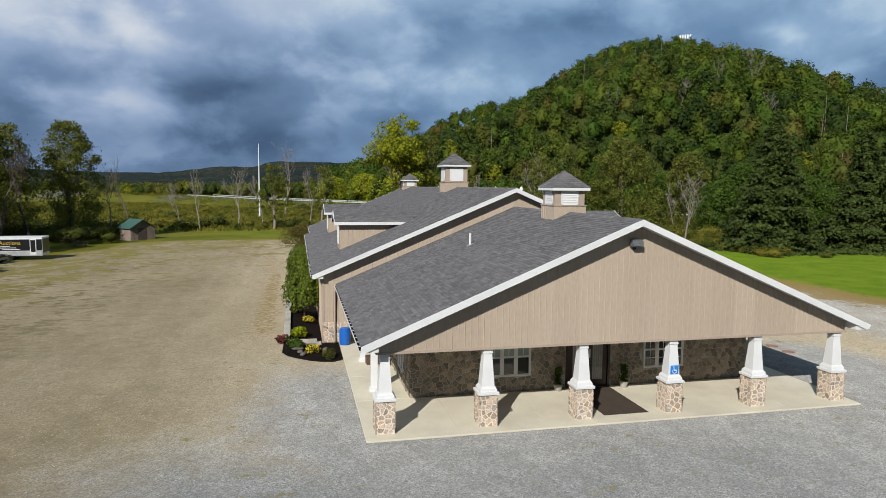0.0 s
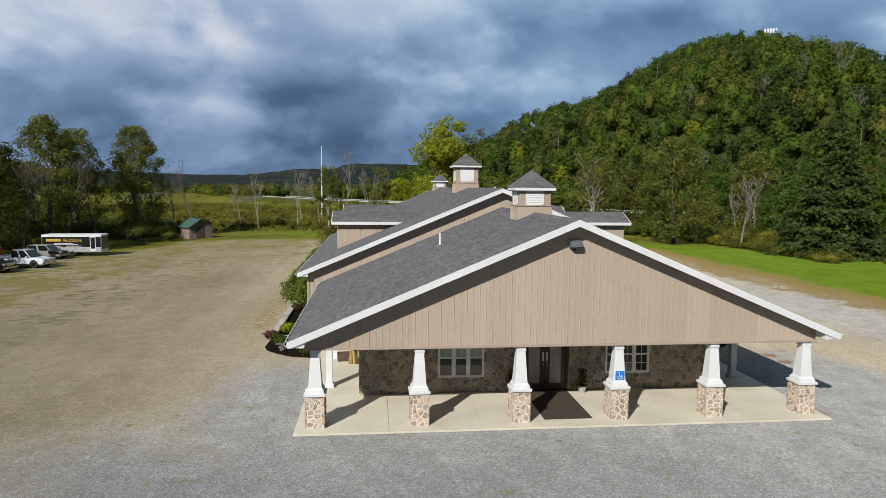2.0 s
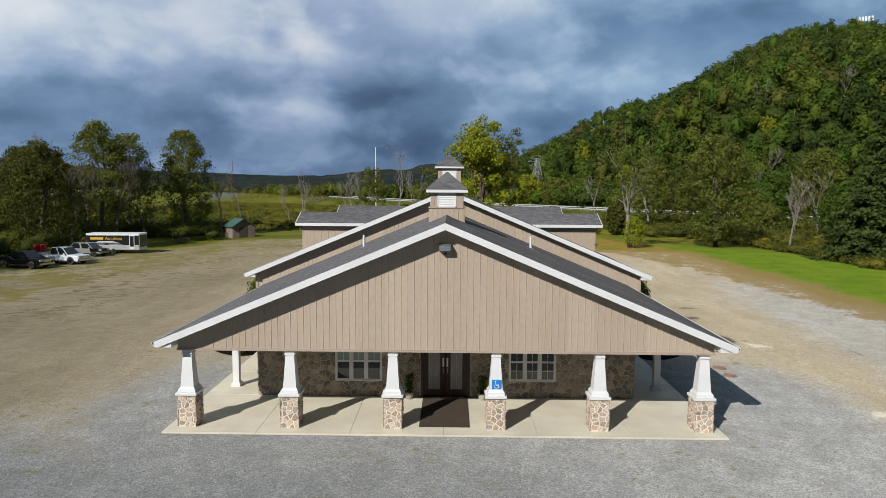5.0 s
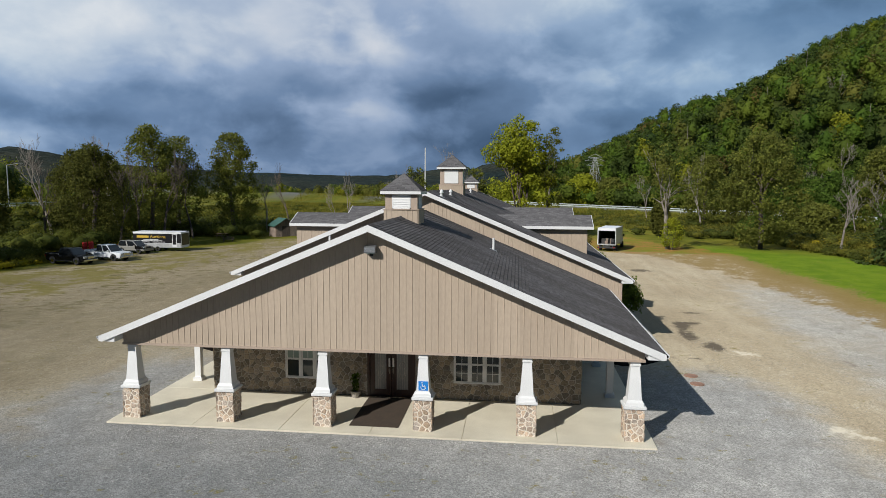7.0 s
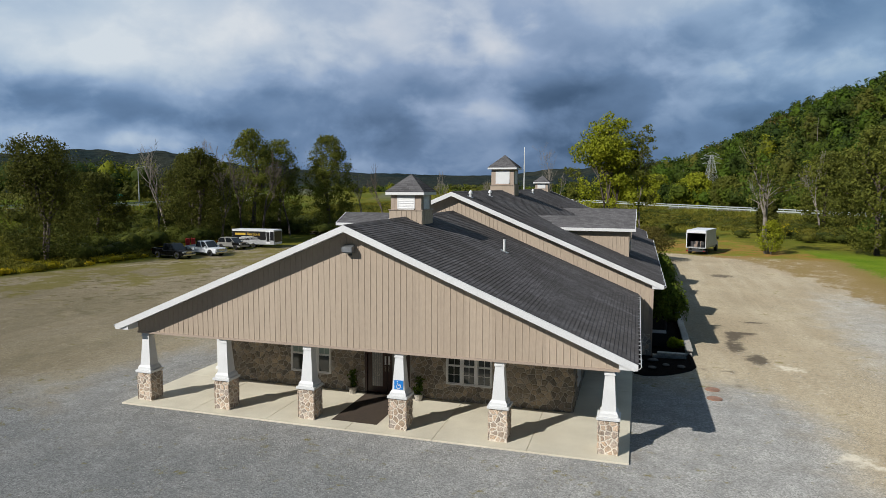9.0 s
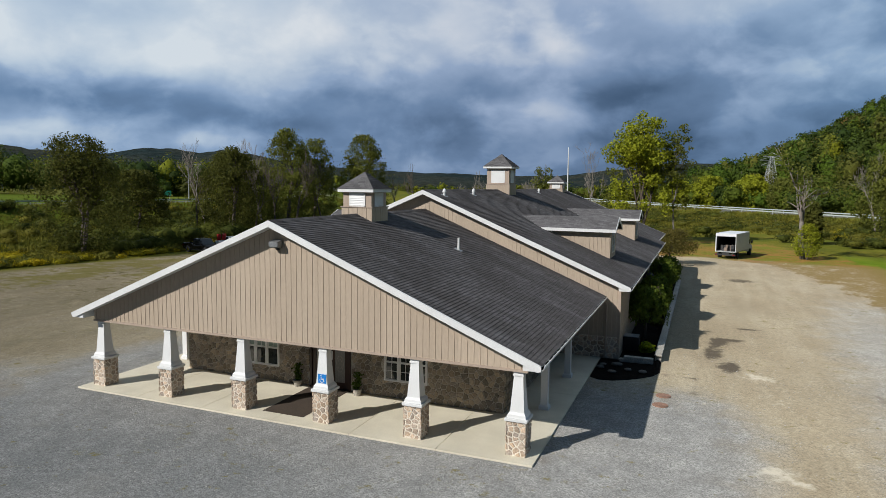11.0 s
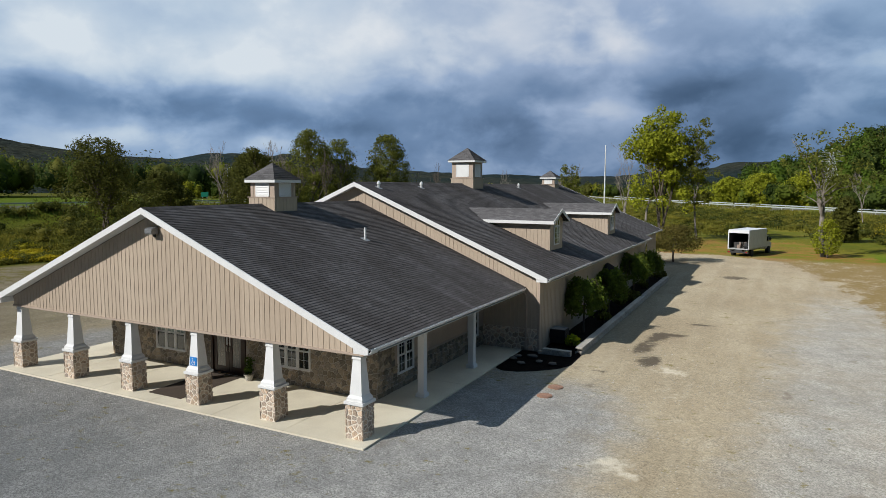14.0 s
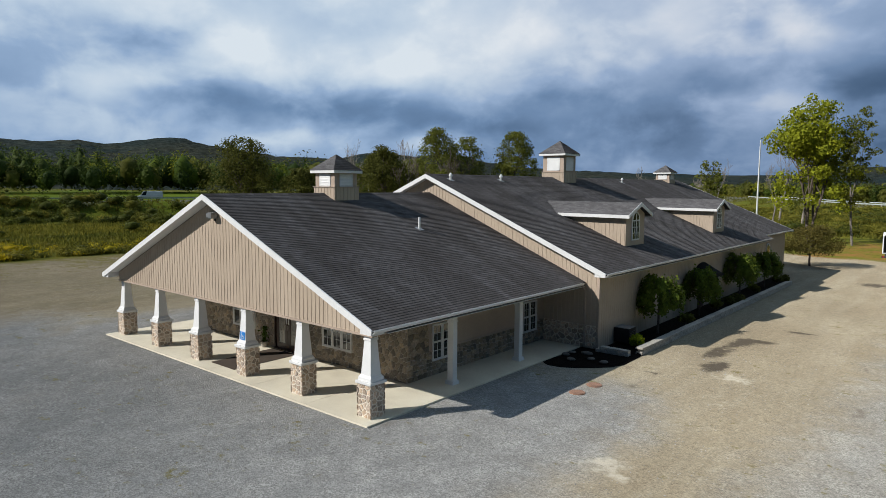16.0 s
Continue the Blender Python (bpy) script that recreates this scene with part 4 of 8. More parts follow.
def tab(name):
    """One shingle tab, lying up the slope."""
    w, e, t = TAB_W - 0.006, TAB_E + 0.02, 0.019
    v = [(0, 0, 0.001), (w, 0, 0.001), (w, e, 0.001), (0, e, 0.001), (0, 0, t), (w, 0, t), (w, e, 0.003), (0, e, 0.003)]
    f = [(4, 5, 6, 7), (0, 1, 5, 4), (1, 2, 6, 5), (3, 0, 4, 7), (2, 3, 7, 6), (0, 3, 2, 1)]
    me = bpy.data.meshes.new(name)
    me.from_pydata(v, [], f)
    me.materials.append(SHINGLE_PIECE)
    return me


TAB = tab("shingle")
TAB_V = np.array([v.co[:] for v in TAB.vertices])
TAB_F = np.array([p.vertices[:] for p in TAB.polygons])


def slope_frame(s, ridge, eave):
    """Corner of the eave and the axes along the eave and up the slope."""
    c = 1 / math.sqrt(1 + SLOPE * SLOPE)
    up = Vector((-s * c, 0, SLOPE * c))
    along = Vector((0, s, 0))
    return Vector((s * eave, 0, ridge - SLOPE * eave)), along, up, along.cross(up)


def shingles(parent, s, ridge, eave, y0, y1, keep=None, singles=None):
    """Courses of tabs over a slope from y0 to y1. keep(x, y): where; singles(y, course): tabs made as pieces."""
    o, along, up, out = slope_frame(s, ridge, eave)
    length = eave * math.sqrt(1 + SLOPE * SLOPE)
    place, one = [], []
    rr = random.Random(int(ridge * 100) + s)
    for c in range(int(length / TAB_E)):
        off = (0.5 * (c % 2) + rr.uniform(-0.03, 0.03)) * TAB_W
        k = -1
        while True:
            a = y0 + off + k * TAB_W
            k += 1
            if a > y1 - 0.04:
                break
            if a + TAB_W < y0 + 0.04:
                continue
            a = min(max(a, y0), y1 - TAB_W)
            start = a if s > 0 else a + TAB_W
            p = Vector((o.x, start, o.z)) + up * (c * TAB_E) + out * rr.uniform(0.0, 0.0012)
            if keep and not keep(p.x, a + TAB_W / 2):
                continue
            (one if singles and singles(a, c) else place).append(p)
    turn = Matrix((along, up, out)).transposed()
    for p in one:
        piece("shingle", TAB, parent, Matrix.Translation(p) @ turn.to_4x4())
    base = TAB_V @ np.array(turn).T
    pts = np.array([p[:] for p in place])
    verts = (pts[:, None, :] + base[None]).reshape(-1, 3).astype(np.float32)
    faces = (np.arange(len(pts))[:, None, None] * 8 + TAB_F[None]).reshape(-1, 4).astype(np.int32)
    me = bpy.data.meshes.new("roofing")
    me.vertices.add(len(verts))
    me.vertices.foreach_set("co", verts.ravel())
    me.loops.add(faces.size)
    me.loops.foreach_set("vertex_index", faces.ravel())
    me.polygons.add(len(faces))
    me.polygons.foreach_set("loop_start", np.arange(0, faces.size, 4, dtype=np.int32))
    me.update(calc_edges=True)
    me.shade_flat()
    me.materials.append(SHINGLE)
    ob = new("roofing", me)
    ob.parent = parent
    ob["kind"] = "stuff"


DORMERS = ((20.5, 1), (35.1, 1), (20.5, -1), (35.1, -1))
D_FRONT, D_HALF, D_APEX, D_OVER = 9.40, 1.22, 6.86, 0.36


def clear_of_dormers(x, y):
    z = H_RIDGE - SLOPE * abs(x)
    for cy, s in DORMERS:
        if s * x > 0 and abs(x) < D_FRONT - 0.05 and abs(y - cy) < D_HALF + D_OVER and z < D_APEX - 0.418 * abs(y - cy) and abs(y - cy) < D_HALF:
            return False
    return True


for s in (-1, 1):
    slope = roof_slope("porch_roof", s, F_RIDGE, F_EAVE, F_Y0 + 0.03, F_Y1)
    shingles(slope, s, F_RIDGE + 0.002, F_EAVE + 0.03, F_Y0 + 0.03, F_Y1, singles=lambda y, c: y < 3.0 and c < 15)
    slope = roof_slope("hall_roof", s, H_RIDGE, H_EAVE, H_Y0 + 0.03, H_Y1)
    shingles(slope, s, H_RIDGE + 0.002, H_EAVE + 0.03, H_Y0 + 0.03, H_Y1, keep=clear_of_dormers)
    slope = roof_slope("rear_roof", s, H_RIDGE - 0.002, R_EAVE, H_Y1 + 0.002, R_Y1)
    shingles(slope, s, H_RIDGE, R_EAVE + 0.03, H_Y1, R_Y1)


def ridge_cap(ridge, y0, y1, parent):
    bm = bmesh.new()
    y = y0
    while y < y1 - 0.05:
        e = min(y + 0.30, y1)
        prism(bm, [(-0.16, ridge - 0.052), (0, ridge + 0.030), (0.16, ridge - 0.052), (0.16, ridge - 0.066), (0, ridge + 0.016), (-0.16, ridge - 0.066)], "y", y, e - 0.012)
        y = e
    part("ridge_cap", bm, SHINGLE, parent)["kind"] = "stuff"


ridge_cap(F_RIDGE + 0.012, F_Y0, F_Y1 - 0.05, hall)
ridge_cap(H_RIDGE + 0.012, H_Y0, R_Y1, hall)


def rake(ridge, eave, y, drop, parent, name="rake_board", back=0.035):
    """White barge boards along a gable edge, with boxed returns at the eaves."""
    for s in (-1, 1):
        ze = ridge - SLOPE * eave
        bm = bmesh.new()
        prism(bm, [(0, ridge + 0.02), (s * (eave + 0.03), ze + 0.008), (s * (eave + 0.03), ze - drop + 0.05), (s * (eave - 0.10), ze - drop + 0.02), (0, ridge - drop)], "y", y - 0.02, y + back)
        part(name, bm, WHITE, parent, "white rake board")
        bm = bmesh.new()
        zi = ridge - SLOPE * (eave - 0.55) - 0.20
        prism(bm, [(s * (eave + 0.03), ze - 0.06), (s * (eave - 0.55), zi), (s * (eave - 0.55), ze - drop + 0.02), (s * (eave + 0.03), ze - drop + 0.02)], "y", y + back + 0.002, y + 0.57)
        part("eave_return", bm, WHITE, parent, "white boxed eave return")


rake(F_RIDGE, F_EAVE, F_Y0, 0.215, hall)
rake(H_RIDGE, H_EAVE, H_Y0, 0.215, hall)
rake(H_RIDGE, R_EAVE, R_Y1 - 0.02, 0.215, hall, back=0.03)
for s in (-1, 1):
    for ridge, eave, y0, y1 in ((F_RIDGE, F_EAVE - 0.56, F_Y0 + 0.04, GABLE_Y - 0.03), (H_RIDGE, H_EAVE - 0.56, H_Y0 + 0.04, HALL_Y - 0.03)):
        bm = bmesh.new()
        prism(bm, [(0, ridge - 0.174), (s * eave, ridge - SLOPE * eave - 0.174), (s * eave, ridge - SLOPE * eave - 0.195), (0, ridge - 0.195)], "y", y0, y1)
        part("rake_soffit", bm, WHITE, hall, "white soffit")


def gutter(x, z, y0, y1, s, parent):
    """An open trough with hangers across it."""
    o = [(0, 0), (0, -0.115), (s * 0.085, -0.115), (s * 0.125, -0.05), (s * 0.125, 0.0), (s * 0.108, 0.0), (s * 0.108, -0.045), (s * 0.078, -0.10), (s * 0.012, -0.10), (s * 0.012, 0)]
    bm = bmesh.new()
    prism(bm, [(x + a, z + b) for a, b in o], "y", y0, y1)
    g = part("gutter", bm, WHITE, parent, "white metal gutter")
    # dark strip added so that the inside of the trough looks shaded
    bm = bmesh.new()
    prism(bm, [(x + s * 0.014, z - 0.098), (x + s * 0.076, z - 0.098), (x + s * 0.104, z - 0.05), (x + s * 0.104, z - 0.045), (x + s * 0.014, z - 0.04)], "y", y0 + 0.02, y1 - 0.02)
    part("debris", bm, MULCH, g, "dark strip added inside the gutter to darken it")
    bm = bmesh.new()
    x0, x1 = sorted((x + s * 0.014, x + s * 0.106))
    box(bm, (x0, -0.03, z - 0.02), (x1, 0.03, z - 0.008))
    me = bpy.data.meshes.new("hanger")
    bm.to_mesh(me)
    bm.free()
    me.materials.append(WHITE)
    for k in range(int((y1 - y0) / 0.61)):
        piece("hanger", me, g, Matrix.Translation((0, y0 + 0.3 + 0.61 * k, 0)))


for s in (-1, 1):
    ze = F_RIDGE - SLOPE * F_EAVE
    gutter(s * (F_EAVE + 0.002), ze - 0.01, F_Y0 + 0.02, F_Y1 - 0.3, s, hall)
    ze = H_RIDGE - SLOPE * H_EAVE
    gutter(s * (H_EAVE + 0.002), ze - 0.01, H_Y0 + 0.02, H_Y1, s, hall)
    ze = H_RIDGE - SLOPE * R_EAVE
    gutter(s * (R_EAVE + 0.002), ze - 0.01, H_Y1 + 0.02, R_Y1, s, hall)
    # eave soffits
    for e, w, ridge, y0, y1 in ((F_EAVE, 9.43, F_RIDGE, GABLE_Y + 0.2, F_Y1), (H_EAVE, HALL_X + 0.03, H_RIDGE, HALL_Y, H_Y1)):
        z = ridge - SLOPE * e - 0.215
        x0, x1 = sorted((s * w, s * e))
        part("eave_soffit", boxes(((x0, y0, z - 0.02), (x1, y1, z))), WHITE, hall)
    # downspout at the inner corner
    bm = bmesh.new()
    tube(bm, (s * 9.9, 13.45, 3.02), (s * 10.05, 13.58, 2.75), 0.045, 0.045, 8)
    tube(bm, (s * 10.05, 13.58, 2.76), (s * 10.05, 13.58, 0.05), 0.045, 0.045, 8)
    part("downspout", bm, TAN_TRIM, hall, "tan downspout")


# ---- hall walls ----
def hall_walls():
    def under(u):
        return H_RIDGE - SLOPE * abs(u) - 0.20

    def over_porch(u):
        return max(F_RIDGE - SLOPE * abs(u) + 0.0, 2.84) if abs(u) < F_EAVE else 0.0
    bm = bmesh.new()
    prism(bm, [(-HALL_X, GROUND), (HALL_X, GROUND), (HALL_X, under(HALL_X)), (0, under(0)), (-HALL_X, under(HALL_X))], "y", HALL_Y, HALL_Y + 0.2)
    g = part("hall_gable", bm, TAN_TRIM, hall, "tan ribbed steel gable wall")

    def place(u, v, d):
        return (u, HALL_Y - 0.004 - d, v)
    siding(g, -F_EAVE, F_EAVE, over_porch, under, place)
    for s in (-1, 1):
        a, b = sorted((s * F_EAVE, s * HALL_X))
        siding(g, a, b, lambda u: 1.1, under, place)
        a, b = sorted((s * (ROOM_X + 0.03), s * F_EAVE))
        siding(g, a, b, lambda u: 1.1, lambda u: 2.8, place)
        a = min(s * (ROOM_X + 0.03), s * HALL_X)
        st = field_stones(HALL_X - ROOM_X - 0.03, 1.08, 0.30, 31 + s, gap=0.05)
        part("stone_backing", boxes(((a, HALL_Y - 0.012, 0.0), (a + HALL_X - ROOM_X - 0.03, HALL_Y - 0.001, 1.09))), MORTAR_LIGHT, g)
        lay_stones(g, st, lambda u, v, d: (a + u, HALL_Y - d - 0.013, v), STONE_LIGHT, 80, STONE_MASS)
        x0, x1 = sorted((s * HALL_X, s * (HALL_X - 0.2)))
        w = part("hall_side_wall", boxes(((x0, HALL_Y + 0.2, GROUND), (x1, H_Y1 - 0.2, under(HALL_X) + 0.01))), TAN_TRIM, hall, "tan ribbed steel side wall")
        siding(w, HALL_Y + 0.02, H_Y1 - 0.2, lambda u: 0.0, lambda u: under(HALL_X), lambda u, v, d: (s * (HALL_X + 0.004 + d), u, v))
        x0, x1 = sorted((s * (R_EAVE - 0.45), s * (R_EAVE - 0.65)))
        w = part("rear_side_wall", boxes(((x0, H_Y1 - 0.2, GROUND), (x1, R_Y1 - 0.4, under(R_EAVE - 0.45) + 0.01))), TAN_TRIM, hall)
        siding(w, H_Y1 - 0.18, R_Y1 - 0.4, lambda u: 0.0, lambda u: under(R_EAVE - 0.45), lambda u, v, d: (s * (R_EAVE - 0.446 + d), u, v))
        # corner posts
        x0, x1 = sorted((s * (HALL_X - 0.08), s * (HALL_X + 0.04)))
        part("corner_trim", boxes(((x0, HALL_Y - 0.04, GROUND), (x1, HALL_Y + 0.10, under(HALL_X)))), TAN_TRIM, hall)
        # round awning over the side door, and an arched window further back
        bm = bmesh.new()
        k = 12
        ring = []
        for q in range(k + 1):
            t = math.pi * q / k
            ring.append((s * (HALL_X + 0.03), 27.9 - 1.6 * math.cos(t), 2.12 + 0.85 * math.sin(t)))
        low = [(s * (HALL_X + 0.95), y, 2.07 + 0.28 * (z - 2.12)) for _, y, z in ring]
        a = [bm.verts.new(p) for p in ring]
        b = [bm.verts.new(p) for p in low]
        for q in range(k):
            bm.faces.new((a[q], a[q + 1], b[q + 1], b[q]))
        bm.faces.new(b)
        bm.faces.new(a[::-1])
        part("awning", bm, AWNING_BLACK, hall, "black fabric awning over a side door")
        part("side_door", boxes(((min(s * HALL_X, s * (HALL_X + 0.05)), 27.4, 0.0), (max(s * HALL_X, s * (HALL_X + 0.05)), 28.4, 2.05)), bevel=0.01), DOOR_WOOD, hall)
        bm = bmesh.new()
        prism(bm, [(45.1, 1.75)] + [(45.65 - 0.55 * math.cos(math.pi * q / 8), 2.5 + 0.55 * math.sin(math.pi * q / 8)) for q in range(9)] + [(46.2, 1.75)], "x", s * (R_EAVE - 0.44), s * (R_EAVE - 0.38))
        aw = part("arched_window", bm, WHITE, hall, "white arched window")
        bm = bmesh.new()
        prism(bm, [(45.2, 1.85)] + [(45.65 - 0.45 * math.cos(math.pi * q / 8), 2.5 + 0.45 * math.sin(math.pi * q / 8)) for q in range(9)] + [(46.1, 1.85)], "x", s * (R_EAVE - 0.38), s * (R_EAVE - 0.374))
        part("pane", bm, PANE, aw)
    bm = bmesh.new()
    prism(bm, [(-R_EAVE + 0.45, GROUND), (R_EAVE - 0.45, GROUND), (R_EAVE - 0.45, under(R_EAVE - 0.45)), (0, under(0)), (-R_EAVE + 0.45, under(R_EAVE - 0.45))], "y", R_Y1 - 0.6, R_Y1 - 0.4)
    part("rear_gable", bm, TAN_TRIM, hall)


hall_walls()


# ---- dormers ----
def dormer(cy, s):
    """A gabled dormer on the hall roof; s: the side it faces."""
    def at(u, v, z):
        return (s * u, cy + v, z)
    eave_z = D_APEX - 0.418 * (D_HALF + D_OVER)
    xb = lambda z: (H_RIDGE - z) / SLOPE
    # front wall
    zf = H_RIDGE - SLOPE * D_FRONT - 0.05
    wall_top = D_APEX - 0.418 * D_HALF - 0.10
    bm = bmesh.new()
    a = [bm.verts.new(at(D_FRONT, v, z)) for v, z in ((-D_HALF, zf), (D_HALF, zf), (D_HALF, wall_top), (0, D_APEX - 0.10), (-D_HALF, wall_top))]
    b = [bm.verts.new(at(D_FRONT - 0.15, v, z)) for v, z in ((-D_HALF, zf), (D_HALF, zf), (D_HALF, wall_top), (0, D_APEX - 0.10), (-D_HALF, wall_top))]
    bm.faces.new(a), bm.faces.new(b[::-1])
    for i in range(5):
        bm.faces.new((a[i], b[i], b[(i + 1) % 5], a[(i + 1) % 5]))
    bmesh.ops.recalc_face_normals(bm, faces=bm.faces)
    d = part("dormer", bm, TAN_TRIM, hall, "gabled roof dormer with an arched window")
    # cheeks
    for v in (-1, 1):
        u0 = xb(wall_top)
        siding(d, u0, D_FRONT, lambda u: H_RIDGE - SLOPE * u - 0.02, lambda u: wall_top + 0.06, lambda u, z, q: at(u, v * (D_HALF + 0.004 + q), z))
        bm = bmesh.new()
        prism(bm, [(s * u0, wall_top), (s * (D_FRONT - 0.001), wall_top), (s * (D_FRONT - 0.001), zf), (s * D_FRONT * 0.999, zf)], "y", cy + v * (D_HALF - 0.12), cy + v * D_HALF)
        part("dormer_cheek", bm, TAN_TRIM, d)
    # roof slopes with white eave boards
    front_u = D_FRONT + 0.32
    for v in (-1, 1):
        half = D_HALF + D_OVER
        top = [(xb(D_APEX), 0, D_APEX), (front_u, 0, D_APEX), (front_u, v * half, eave_z), (xb(eave_z), v * half, eave_z)]
        bm = bmesh.new()
        hi = [bm.verts.new(at(u, w, z)) for u, w, z in top]
        lo = [bm.verts.new(at(u, w, z - 0.12)) for u, w, z in top]
        bm.faces.new(hi), bm.faces.new(lo[::-1])
        for i in range(4):
            bm.faces.new((hi[i], lo[i], lo[(i + 1) % 4], hi[(i + 1) % 4]))
        bmesh.ops.recalc_face_normals(bm, faces=bm.faces)
        r = part("dormer_roof", bm, UNDERLAY, d)
        # shingle courses
        verts, faces = [], []
        courses = int(math.hypot(half, half * 0.418) / TAB_E)
        rr = random.Random(int(cy) + v)
        for c in range(courses + 1):
            f0, f1 = c / (courses + 1), (c + 1) / (courses + 1) + 0.02
            z0, z1 = eave_z + (D_APEX - eave_z) * f0, eave_z + (D_APEX - eave_z) * min(f1, 1)
            u = front_u
            first = True
            while u > xb(z0) + 0.05:
                e = u - TAB_W * (0.5 if first and c % 2 else 1)
                first = False
                lift = rr.uniform(0.010, 0.016)
                o = len(verts)
                w0, w1 = v * half * (1 - f0), v * half * (1 - min(f1, 1))
                verts += [at(u, w0, z0 + lift), at(e + 0.008, w0, z0 + lift), at(e + 0.008, w1, z1 + 0.004), at(u, w1, z1 + 0.004), at(u, w0, z0), at(e + 0.008, w0, z0)]
                faces += [(o, o + 1, o + 2, o + 3), (o + 4, o + 5, o + 1, o)]
                u = e
        raw("roofing", verts, faces, SHINGLE, r)["kind"] = "stuff"
        bm = bmesh.new()
        y0, y1 = sorted((cy + v * half, cy + v * (half + 0.03)))
        box(bm, (min(s * xb(eave_z - 0.05), s * front_u), y0, eave_z - 0.17), (max(s * xb(eave_z - 0.05), s * front_u), y1, eave_z + 0.012))
        part("eave_board", bm, WHITE, r, "white eave board")
        bm = bmesh.new()
        prism(bm, [(cy, D_APEX + 0.02), (cy + v * (half + 0.03), eave_z + 0.01), (cy + v * (half + 0.03), eave_z - 0.17), (cy, D_APEX - 0.19)], "x", s * front_u, s * (front_u + 0.03))
        part("rake_board", bm, WHITE, r, "white rake board")
    # arched window
    fx = D_FRONT + 0.045
    arch = [(-0.50, 0)] + [(-0.50 * math.cos(math.pi * q / 10), 1.12 + 0.50 * math.sin(math.pi * q / 10)) for q in range(11)] + [(0.50, 0)]
    z0 = zf + 0.34
    inner = [(a * 0.80, 0.08 + b * 0.90) for a, b in arch]
    bm = bmesh.new()
    prism(bm, [(cy + a, z0 + b) for a, b in arch], "x", s * D_FRONT, s * fx)
    w = part("dormer_window", bm, WHITE, d, "white arched window")
    bm = bmesh.new()
    prism(bm, [(cy + a, z0 + b) for a, b in inner], "x", s * fx, s * (fx + 0.005))
    part("pane", bm, PANE, w)
    x0, x1 = sorted((s * (fx + 0.005), s * (fx + 0.02)))
    part("grille", boxes(((x0, cy - 0.045, z0 + 0.06), (x1, cy + 0.045, z0 + 1.50)), ((x0, cy - 0.41, z0 + 1.07), (x1, cy + 0.41, z0 + 1.15)), *[((x0, cy - 0.41, z0 + h - 0.012), (x1, cy + 0.41, z0 + h + 0.012)) for h in (0.40, 0.73)], *[((x0, cy + v - 0.012, z0 + 0.06), (x1, cy + v + 0.012, z0 + 1.09)) for v in (-0.23, 0.23)]), WHITE, w)


for cy, s in DORMERS:
    dormer(cy, s)


